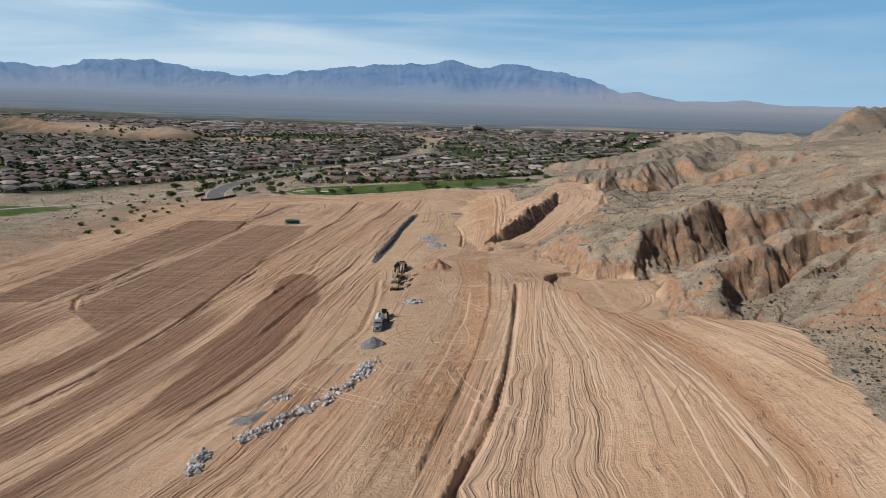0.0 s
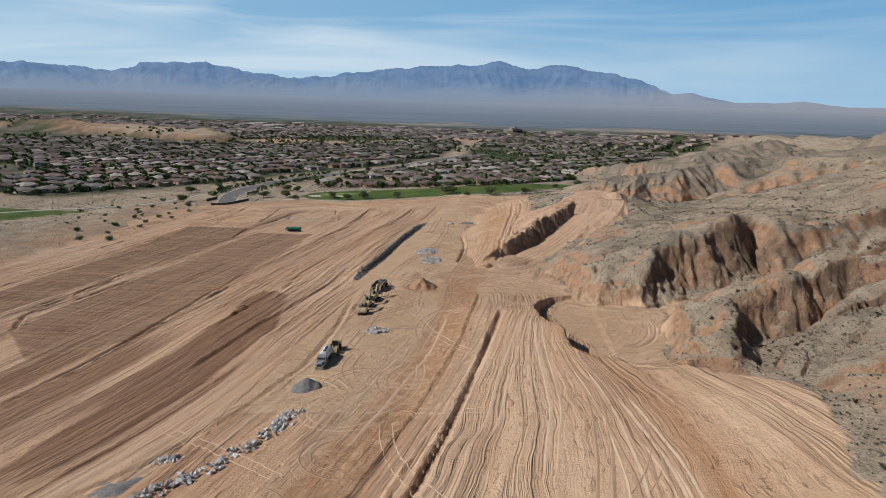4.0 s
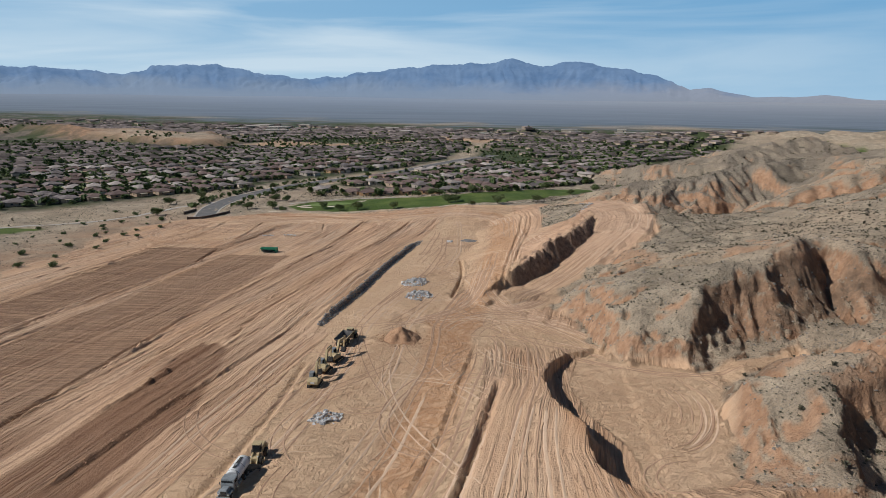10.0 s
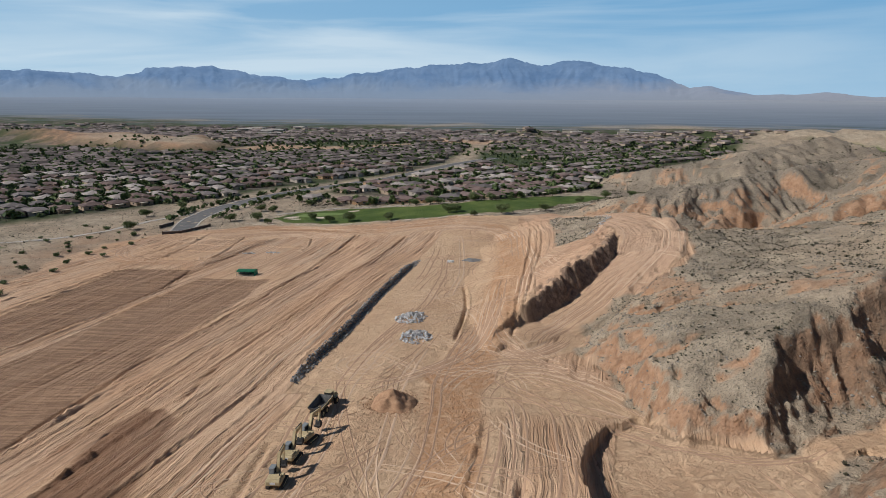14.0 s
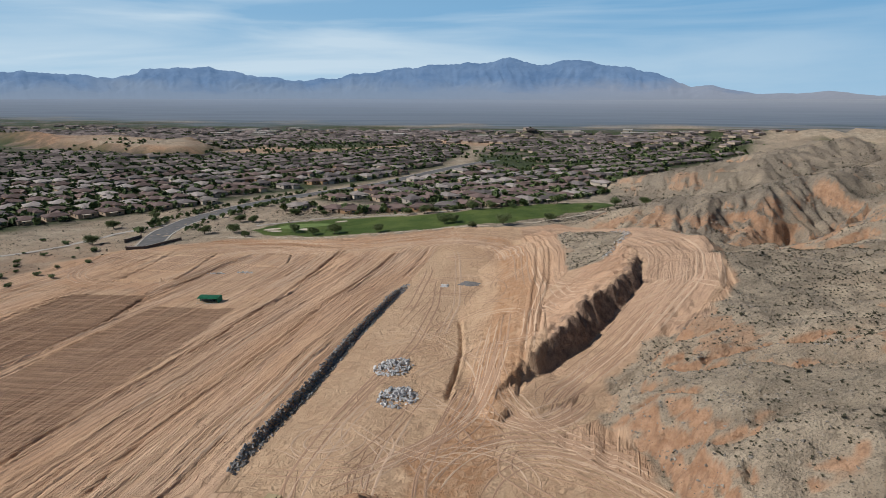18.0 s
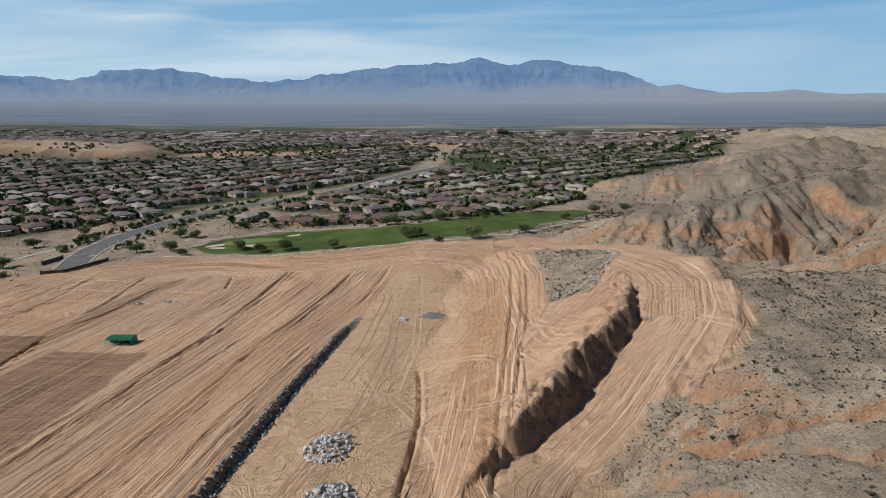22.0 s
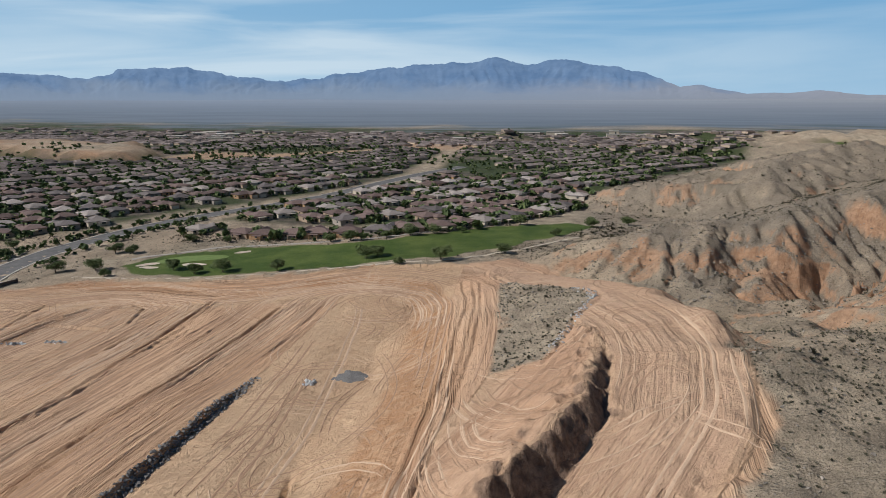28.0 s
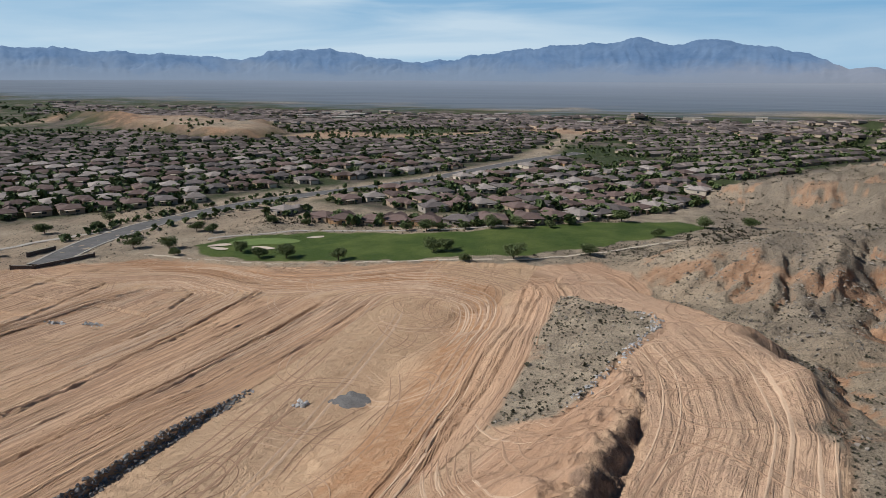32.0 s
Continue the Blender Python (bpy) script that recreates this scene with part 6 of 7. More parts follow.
# ---- heaps ----
def heap(name, x, y, r, h, mat, label, category, seed, hollow=0.0, long=1.0, turn=0.0):
    n, m = 26, 44
    co, fa = [(0.0, 0.0, h)], []
    for i in range(1, n + 1):
        for k in range(m):
            q, a = i / n, k / m * 2 * math.pi
            wob = 1 + (0.16 if h > 1.5 else 0.5) * float(noise2(np.array(math.cos(a) * 1.6 + 9), np.array(math.sin(a) * 1.6), seed))
            px, py = r * wob * q * math.cos(a) * long, r * wob * q * math.sin(a)
            z = h * (1 - q) ** 0.85
            z += h * 0.11 * float(fbm(np.array(px), np.array(py), 1.6, 3, seed)) * math.sin(math.pi * min(1, q * 1.05))
            z -= hollow * math.exp(-(((px - 0.42 * r) / (0.35 * r)) ** 2 + ((py + 0.05 * r) / (0.5 * r)) ** 2))
            co.append((px, py, z - (0.6 if i == n else 0.0)))
    for k in range(m):
        fa.append((0, 1 + k, 1 + (k + 1) % m, 1 + (k + 1) % m))
    tri = [(0, 1 + k, 1 + (k + 1) % m) for k in range(m)]
    for i in range(n - 1):
        for k in range(m):
            a, b = 1 + i * m + k, 1 + i * m + (k + 1) % m
            tri += [(a, a + m, b + m), (a, b + m, b)]
    ob = new(name, mesh_from(name, co, tri, [mat], True))
    ob.matrix_basis = stand(x, y, turn, 0.15)
    return tagged(ob, label, category)


heap("dirt_pile", -8.2, 256, 5.3, 4.0, DIRT, "cone of freshly dug orange earth with clods", "dirt pile", 5, 0.9)
heap("gravel_mound", -21.8, 163.5, 3.6, 2.6, GRAVEL, "cone of dark grey crushed gravel on soil", "gravel pile", 8)
heap("gravel_spread", -3.0, 411.5, 4.6, 0.8, GRAVEL, "low spread of blue-grey gravel on soil", "gravel pile", 12, 0.0, 1.3)
heap("gravel_spread", -41.5, 121, 4.0, 0.8, GRAVEL, "low patch of grey gravel beside broken rock", "gravel pile", 14, 0.0, 1.2, 60)


# ---- roads, golf course and town ----
def ribbon(name, line, half, lift, mat, label, category, parent=None, kind="structure", offset=0.0):
    """A strip laid on the ground along a line."""
    pts = []
    for (ax, ay), (bx, by) in zip(line[:-1], line[1:]):
        n = max(2, int(math.hypot(bx - ax, by - ay) / 6))
        pts += [(ax + (bx - ax) * k / n, ay + (by - ay) * k / n) for k in range(n)]
    pts.append(line[-1])
    pts = np.array(pts, float)
    for _ in range(6):
        pts[1:-1] = 0.25 * pts[:-2] + 0.5 * pts[1:-1] + 0.25 * pts[2:]
    d = np.gradient(pts, axis=0)
    side = np.stack([-d[:, 1], d[:, 0]], -1) / np.linalg.norm(d, axis=1)[:, None]
    rows = []
    for s, dz in ((offset - half, -0.5), (offset - half, lift), (offset + half, lift), (offset + half, -0.5)):
        q = pts + side * s
        rows.append(np.c_[q, np.maximum(heights(pts[:, 0], pts[:, 1]), heights(q[:, 0], q[:, 1])) + dz])
    co = np.concatenate(rows)
    n = len(pts)
    fa = [(a * n + k, (a + 1) * n + k, (a + 1) * n + k + 1, a * n + k + 1) for a in range(3) for k in range(n - 1)]
    ob = new(name, mesh_from(name, co, np.array(fa)[:, ::-1], [mat]))
    if parent:
        ob.parent = parent
        return ob
    return tagged(ob, label, category, kind=kind)


def blob(name, x, y, rx, ry, lift, mat, turn, seed, label, category, rim=0.0):
    """A flat patch with a wavy outline."""
    n = 40
    co = [(x, y, 0)]
    for q in (0.55, 1.0):
        for k in range(n):
            a = k / n * 2 * math.pi
            r = q * (1 + 0.22 * math.sin(2 * a + seed) + 0.10 * math.sin(3 * a + 2 * seed))
            u, v = rx * r * math.cos(a), ry * r * math.sin(a)
            c, s = math.cos(radians(turn)), math.sin(radians(turn))
            co.append((x + u * c - v * s, y + u * s + v * c, rim if q == 1.0 else 0))
    co = np.array(co)
    co[:, 2] += heights(co[:, 0], co[:, 1]) + lift
    tri = [(0, 1 + k, 1 + (k + 1) % n) for k in range(n)]
    for k in range(n):
        a, b = 1 + k, 1 + (k + 1) % n
        tri += [(a, a + n, b + n), (a, b + n, b)]
    return tagged(new(name, mesh_from(name, co, tri, [mat], True)), label, category)


MAIN_ROAD = [(-190, 500), (-203, 535), (-206, 576), (-197, 620), (-180, 665), (-142, 722), (-111, 779), (-88, 849), (-60, 930), (-20, 1010)]
ribbon("road", MAIN_ROAD, 6.5, 0.18, ASPHALT, "worn grey asphalt road with pale kerbs", "road")
ribbon("kerb", MAIN_ROAD, 0.5, 0.32, CONCRETE, "pale concrete kerb beside the road", "kerb", offset=7.0)
ribbon("kerb", MAIN_ROAD, 0.5, 0.32, CONCRETE, "pale concrete kerb beside the road", "kerb", offset=-7.0)
ribbon("road", [(40, 745), (44, 762), (36, 785), (52, 815), (48, 840)], 5.5, 0.2, DARK_ASPHALT, "dark new asphalt street between houses", "road")
ribbon("footpath", [(-330, 400), (-285, 450), (-250, 470), (-236, 495), (-226, 540), (-212, 560)], 1.6, 0.15, CONCRETE, "pale concrete footpath over desert scrub", "path")
ribbon("footpath", [(-160, 526), (-100, 524), (-40, 528), (10, 539), (44, 566), (72, 600)], 0.7, 0.1, BUNKER_SAND, "pale golf cart path beside the fairway", "path")
ribbon("footpath", [(-152, 560), (-110, 592), (-60, 588), (-20, 594), (24, 634)], 1.3, 0.15, CONCRETE, "pale golf cart path beside the fairway", "path")
blob("putting_green", -121, 561, 14, 8, 0.12, PUTTING, 15, 1.0, "smooth pale putting green in the fairway", "green")
for k, (x, y, rx, ry, turn) in enumerate(((-137, 549, 4.5, 3.0, 40), (-133, 543, 4.5, 2.2, 5), (-114, 549, 6.5, 2.6, 12), (-100, 575, 5, 2, 20))):
    blob("sand_bunker", x, y, rx, ry, 0.16, BUNKER_SAND, turn, k + 2.0, "pale sand bunker set in green turf", "bunker", 0.15)


def block_wall(ax, ay, bx, by):
    n = math.hypot(bx - ax, by - ay)
    m = stand((ax + bx) / 2, (ay + by) / 2, math.degrees(math.atan2(by - ay, bx - ax)), 0.3)
    t = thing("block_wall", m, "dark block wall at the end of the road", "wall", "walls at the road's end")
    part("wall_body", box(B(), (0, 0, 0.95), (n, 0.3, 2.1), 0.02), BLOCK, t)
    part("coping", box(B(), (0, 0, 2.05), (n + 0.1, 0.42, 0.12), 0.02), CONCRETE, t)
    for s in (-1, 1):
        part("pier", box(B(), (s * (n / 2), 0, 1.1), (0.6, 0.6, 2.4), 0.03), BLOCK, t)


block_wall(-209, 508, -207, 521)
block_wall(-188, 493, -180, 517)
block_wall(-188, 493, -197, 490)


# houses: one of each kind, then copies
def roof_hip(bm, cx, cy, w, d, z, rise, over=0.55):
    """A hipped roof with a thick edge; the ridge runs along the longer side."""
    a, b = w / 2 + over, d / 2 + over
    run = min(a, b) * 0.95
    rx, ry = max(a - run, 0.05), max(b - run, 0.05)
    lo = [bm.verts.new((cx + sx * a, cy + sy * b, z)) for sx, sy in ((-1, -1), (1, -1), (1, 1), (-1, 1))]
    mid = [bm.verts.new((v.co.x, v.co.y, z + 0.22)) for v in lo]
    top = [bm.verts.new((cx + sx * rx, cy + sy * ry, z + rise)) for sx, sy in ((-1, -1), (1, -1), (1, 1), (-1, 1))]
    bm.faces.new(lo[::-1])
    bm.faces.new(top)
    for k in range(4):
        j = (k + 1) % 4
        bm.faces.new((lo[k], lo[j], mid[j], mid[k]))
        bm.faces.new((mid[k], mid[j], top[j], top[k]))
    return bm


def roof_gable(bm, cx, cy, w, d, z, rise, over=0.5):
    """A gable roof with its ridge along y."""
    a, b = w / 2 + over, d / 2 + over
    lo = [bm.verts.new((cx + sx * a, cy + sy * b, z)) for sx, sy in ((-1, -1), (1, -1), (1, 1), (-1, 1))]
    mid = [bm.verts.new((v.co.x, v.co.y, z + 0.2)) for v in lo]
    r0, r1 = bm.verts.new((cx, cy - b, z + rise)), bm.verts.new((cx, cy + b, z + rise))
    bm.faces.new(lo[::-1])
    for k in range(4):
        j = (k + 1) % 4
        bm.faces.new((lo[k], lo[j], mid[j], mid[k]))
    bm.faces.new((mid[0], mid[1], r0))
    bm.faces.new((mid[2], mid[3], r1))
    bm.faces.new((mid[1], mid[2], r1, r0))
    bm.faces.new((mid[3], mid[0], r0, r1))
    return bm


def house(kind, wall_mat, roof_mat, tint):
    """A one-storey house that faces -y, round its middle."""
    t = thing("house", Matrix(), f"one-storey {tint[0]} stucco house with {tint[1]} tiled roof", "house", "houses of the town")
    w, d, wing = ((14.5, 12, -1), (13, 14, 1), (15, 11, 1), (13, 13, -1))[kind % 4]
    wx = wing * (w / 2 - 3.1)
    bm = box(B(), (0, 0, 1.2), (w, d, 3.6))
    part("wall", box(bm, (wx, -d / 2 - 2.2, 1.15), (6.2, 5.0, 3.5)), wall_mat, t)
    bm = roof_hip(B(), 0, 0, w, d, 2.95, 2.05)
    if kind % 2:
        roof_hip(bm, wx, -d / 2 - 1.4, 6.2, 6.6, 2.9, 1.7)
    else:
        roof_gable(bm, wx, -d / 2 - 1.2, 6.2, 7.0, 2.9, 1.8)
    part("roof", bm, roof_mat, t)
    part("garage_door", box(B(), (wx, -d / 2 - 4.72, 1.05), (4.8, 0.08, 2.2), 0.02), STUCCO[3], t)
    part("door", box(B(), (-wing * 0.5, -d / 2 - 0.03, 1.05), (1.1, 0.1, 2.1), 0.02), BARK, t)
    for x, y, sx, sy in ((-wing * 3.4, -d / 2 - 0.02, 1.8, 0.08), (-2.6, d / 2 + 0.02, 2.4, 0.08), (3.0, d / 2 + 0.02, 1.6, 0.08), (w / 2 + 0.02, 1.5, 0.08, 1.6), (-w / 2 - 0.02, -1.0, 0.08, 1.5)):
        win = part("window", box(B(), (x, y, 1.6), (sx, sy, 1.2), 0.01), PANE, t)
        part("window_frame", box(B(), (x, y, 0.95), (sx + 0.2, sy + 0.05, 0.1)), STUCCO[3], win)
    part("patio_roof", box(B(), (wing * 1.5, d / 2 + 1.6, 2.65), (5.5, 3.2, 0.2), 0.03), STUCCO[3] if kind == 1 else roof_mat, t)
    for s in (-1, 1):
        part("patio_post", box(B(), (wing * 1.5 + s * 2.4, d / 2 + 2.9, 1.2), (0.3, 0.3, 2.7)), wall_mat, t)
    return t


KINDS = [house(0, STUCCO[0], ROOFS[0], ("tan", "brown")), house(1, STUCCO[1], ROOFS[1], ("grey", "grey")), house(2, STUCCO[2], ROOFS[0], ("ochre", "brown")),
         house(3, STUCCO[3], ROOFS[2], ("cream", "pale")), house(1, STUCCO[0], ROOFS[0], ("tan", "brown")), house(0, STUCCO[1], ROOFS[1], ("grey", "grey")), house(3, STUCCO[0], ROOFS[2], ("tan", "pale"))]
FRONT_ROW = [(-152, 628), (-110, 613), (-73, 609), (-33, 604), (1, 618), (36, 664), (72, 725), (88, 762)]


def town_plan():
    """Places of houses: x, y, turn."""
    rng = random.Random(5)
    out = []
    line = np.array(FRONT_ROW, float)
    seg = np.hypot(*np.diff(line, axis=0).T)
    s, total = 2.0, seg.sum()
    cum = np.r_[0, np.cumsum(seg)]
    while s < total:
        k = min(np.searchsorted(cum, s) - 1, len(seg) - 1)
        q = line[k] + (line[k + 1] - line[k]) * (s - cum[k]) / seg[k]
        ang = math.degrees(math.atan2(*(line[k + 1] - line[k])[::-1]))
        out.append((q[0], q[1], ang + 180))
        s += 17.0
    for poly, ang, phase in ((LEFT_BLOCK, 52, 3.0), (RIGHT_BLOCK, 42, 11.0)):
        c, sn = math.cos(radians(ang)), math.sin(radians(ang))
        for row in range(-30, 40):
            off = phase + (row // 2) * 58 + (row % 2) * 31
            for k in range(-60, 110):
                u = k * 16.4 + (row * 7.3) % 16
                x, y = u * c - off * sn, u * sn + off * c
                bendx = 10 * math.sin(y / 90.0)
                x += bendx
                out.append((x, y, ang + (180 if row % 2 == 0 else 0), poly))
    px, py = np.array([o[0] for o in out]), np.array([o[1] for o in out])
    keep = np.array([len(o) == 3 for o in out])
    for poly in (LEFT_BLOCK, RIGHT_BLOCK):
        mine = np.array([len(o) == 4 and o[3] is poly for o in out])
        keep |= mine & (inside(px, py, poly) > 6)
    wide = fbm(px, py, 120, 2, 131)
    keep &= ~((wide > 0.62) & (py > 760)) & ~(inside(px, py, MESA) > -25)
    for strip in TAN_STRIPS:
        keep &= ~(inside(px, py, strip) > -6)
    keep &= ~(inside(px, py, [(-520, 560), (-430, 560), (-420, 640), (-520, 680)]) > 0)
    keep &= np.abs(along(px, py, MAIN_ROAD)[0]) > 17
    res = []
    for o, ok in zip(out, keep):
        if ok and rng.random() > 0.03:
            res.append((o[0] + rng.uniform(-1, 1), o[1] + rng.uniform(-1.2, 1.2), o[2] + rng.uniform(-3, 3), rng.choice((0, 0, 1, 2, 4, 4, 5, 5, 3, 6, 3)), rng.random()))
    return res


TOWN = town_plan()
TOWN.sort(key=lambda h: math.hypot(h[0] + 60, h[1] - 420))
NEAR = TOWN[:290]
FAR = TOWN[290:]
used = set()
for x, y, turn, kind, _ in NEAR:
    z = float(heights(np.array([x]), np.array([y]))[0])
    m = pose(x, y, z + 0.1, 0, 0, turn)
    if kind in used:
        copy_thing(KINDS[kind], m)
    else:
        KINDS[kind].matrix_basis = m
        used.add(kind)


def far_houses():
    """Walls and hipped roofs of the houses further off, as one mesh."""
    co, fa, slot = [], [], []
    rng = random.Random(91)
    beyond = []
    for _ in range(190):
        cy = 1330 + 330 * rng.random() ** 1.6
        cx = rng.uniform(-0.85, 0.30) * cy
        for _ in range(rng.randint(5, 14)):
            beyond.append((cx + rng.gauss(0, 45), cy + rng.gauss(0, 22), rng.uniform(0, 90), rng.randint(0, 3), rng.random()))
    for x, y, turn, kind, r in FAR + beyond:
        w, d = (13, 12) if kind % 2 else (15, 11)
        w, d = w * (0.95 + 0.25 * r), d * (1.0 + 0.2 * r)
        z = float(heights(np.array([x]), np.array([y]))[0])
        c, s = math.cos(radians(turn)), math.sin(radians(turn))
        ring = []
        for a, b, h in ((1, 1, -0.5), (1, 1, 3.0), (1.09, 1.09, 2.9), (0.45, 0.06, 4.9)):
            ring.append([(x + sx * a * w / 2 * c - sy * b * d / 2 * s, y + sx * a * w / 2 * s + sy * b * d / 2 * c, z + h) for sx, sy in ((-1, -1), (1, -1), (1, 1), (-1, 1))])
        n = len(co)
        co += ring[0] + ring[1]
        fa += [(n + k, n + (k + 1) % 4, n + 4 + (k + 1) % 4, n + 4 + k) for k in range(4)]
        slot += [0] * 4
        n = len(co)
        co += ring[2] + ring[3]
        fa += [(n + k, n + (k + 1) % 4, n + 4 + (k + 1) % 4, n + 4 + k) for k in range(4)] + [(n + 4, n + 5, n + 6, n + 7), (n + 3, n + 2, n + 1, n)]
        slot += [1] * 6
    ob = new("distant_houses", mesh_from("distant_houses", co, fa, FAR_HOUSE, False, slot))
    tagged(ob, "distant one-storey stucco houses with brown and grey roofs", "houses", kind="stuff")


far_houses()


def warehouse(x, y, w, d, h, turn):
    t = thing("warehouse", pose(x, y, float(heights(np.array([x]), np.array([y]))[0]), 0, 0, turn), "long low pale building far across the valley", "building", "buildings across the valley")
    part("wall", box(B(), (0, 0, h / 2 - 0.5), (w, d, h + 1)), STUCCO[3], t)
    part("roof", box(B(), (0, 0, h + 0.2), (w + 1, d + 1, 0.8)), CONCRETE, t)
    part("door", box(B(), (w * 0.2, -d / 2 - 0.05, h * 0.35), (w * 0.12, 0.2, h * 0.7)), PANE, t)


rng = random.Random(77)
for k in range(26):
    y = rng.uniform(1420, 1720)
    warehouse(rng.uniform(-0.42, 0.40) * y, y, rng.uniform(18, 52), rng.uniform(12, 26), rng.uniform(4, 6.5), rng.uniform(-12, 12))


# ---- plants ----
def leaves(rng, n, centre, spread, size):
    """Corners and faces of n small leaf clumps in a rounded, uneven crown."""
    co, fa = [], []
    lumps = [(rng.uniform(0, 6.28), rng.uniform(0.1, 0.62), rng.uniform(-0.5, 0.55), rng.uniform(0.42, 0.68)) for _ in range(12)]
    for _ in range(n):
        a, r, h, b = rng.choice(lumps)
        q = Vector((rng.gauss(0, 1), rng.gauss(0, 1), rng.gauss(0, 1))).normalized() * b * rng.random() ** 0.4
        p = Vector((math.cos(a) * r + q.x, math.sin(a) * r + q.y, h * 0.7 + q.z * 0.75))
        p = Vector((centre[0] + p.x * spread[0], centre[1] + p.y * spread[1], centre[2] + p.z * spread[2]))
        s = size * rng.uniform(0.6, 1.3)
        t = Euler((rng.uniform(-1, 1), rng.uniform(-1, 1), rng.uniform(0, 6.28))).to_matrix()
        k = len(co)
        co += [tuple(p + t @ Vector(v)) for v in ((-s, -0.5 * s, 0), (0.7 * s, -0.6 * s, 0.15 * s), (s, 0.5 * s, 0), (-0.5 * s, 0.7 * s, 0.2 * s))]
        fa.append((k, k + 1, k + 2, k + 3))
    return co, fa


def limb(bm, p, q, r0, r1, seg=7):
    d = Vector(q) - Vector(p)
    v = bmesh.ops.create_cone(bm, cap_ends=True, segments=seg, radius1=r0, radius2=r1, depth=d.length)["verts"]
    bmesh.ops.transform(bm, matrix=Matrix.Translation((Vector(p) + Vector(q)) / 2) @ d.to_track_quat("Z", "Y").to_matrix().to_4x4(), verts=v)


def make_tree(seed, r, h):
    rng = random.Random(seed)
    t = thing("tree", Matrix(), "dark green mesquite tree with forked trunk and low crown", "tree", "trees by the fairway")
    bm = B()
    fork = (rng.uniform(-0.2, 0.2), rng.uniform(-0.2, 0.2), h * 0.3)
    limb(bm, (0, 0, -0.3), fork, 0.26, 0.2)
    for k in range(5):
        a = k * 1.257 + rng.uniform(-0.3, 0.3)
        tip = (math.cos(a) * r * 0.55, math.sin(a) * r * 0.55, h * rng.uniform(0.55, 0.75))
        limb(bm, fork, tip, 0.14, 0.05)
        limb(bm, tip, (tip[0] * 1.5, tip[1] * 1.5, tip[2] + 0.5), 0.05, 0.02, 5)
    part("trunk", bm, BARK, t)
    co, fa = leaves(rng, 1900, (0, 0, h * 0.56), (r, r, h * 0.5), 0.26)
    ob = new("crown", mesh_from("crown", co, fa, [LEAF]))
    ob.parent = t
    return t


TREES = [make_tree(11, 4.2, 5.6), make_tree(12, 3.6, 4.8), make_tree(13, 4.6, 6.2)]
TREE_PLACES = [(-120, 541), (-106, 534), (-93, 535), (-66, 531), (-119, 599), (-29, 545), (-24, 547), (-11, 530), (6, 540), (34, 555), (60, 602), (82, 636), (105, 648), (-58, 589), (-47, 588), (-41, 588), (-28, 590), (-16, 594),
               (-168, 572), (-159, 573), (-157, 538), (-174, 534), (18, 618), (42, 640), (-225, 502), (-220, 560), (-232, 580), (-240, 545), (10, 606), (-4, 600), (-140, 600), (-146, 528)]
first = set()
for k, (x, y) in enumerate(TREE_PLACES):
    kind = (k * 7) % 3
    rng = random.Random(k)
    m = stand(x, y, rng.uniform(0, 360), 0.1) @ Matrix.Diagonal((*[rng.uniform(0.8, 1.15)] * 3, 1))
    if kind in first:
        c = copy_thing(TREES[kind], m)
        c.scale = m.to_scale()
    else:
        TREES[kind].matrix_basis = m
        first.add(kind)


def make_bush(seed):
    rng = random.Random(seed)
    t = thing("desert_bush", Matrix(), "round olive-green creosote bush on pale sand", "bush", "bushes on the sandy strip")
    bm = B()
    for k in range(6):
        a = k * 1.05 + rng.uniform(-0.3, 0.3)
        limb(bm, (0, 0, -0.2), (math.cos(a) * 0.9, math.sin(a) * 0.9, 1.2), 0.09, 0.03, 5)
    part("trunk", bm, BARK, t)
    co, fa = leaves(rng, 420, (0, 0, 1.0), (2.0, 2.0, 1.1), 0.2)
    ob = new("crown", mesh_from("crown", co, fa, [TOWN_LEAF]))
    ob.parent = t
    return t


BUSH = make_bush(31)
for k, (x, y) in enumerate(((-225, 489), (-220, 428), (-233, 473), (-243, 432), (-268, 443), (-203, 372), (-191, 355), (-210, 452), (-214, 470), (-230, 450), (-205, 415), (-252, 462), (-198, 396), (-240, 500), (-216, 399), (-236, 458), (-247, 476), (-222, 440), (-229, 410), (-208, 436), (-252, 418), (-262, 470), (-200, 462), (-196, 430), (-246, 398), (-258, 505), (-213, 486), (-205, 350), (-224, 376))):
    rng = random.Random(k + 70)
    m = stand(x, y, rng.uniform(0, 360), 0.1) @ Matrix.Diagonal((*[rng.uniform(0.55, 1.35)] * 3, 1))
    if k:
        c = copy_thing(BUSH, m)
        c.scale = m.to_scale()
    else:
        BUSH.matrix_basis = m


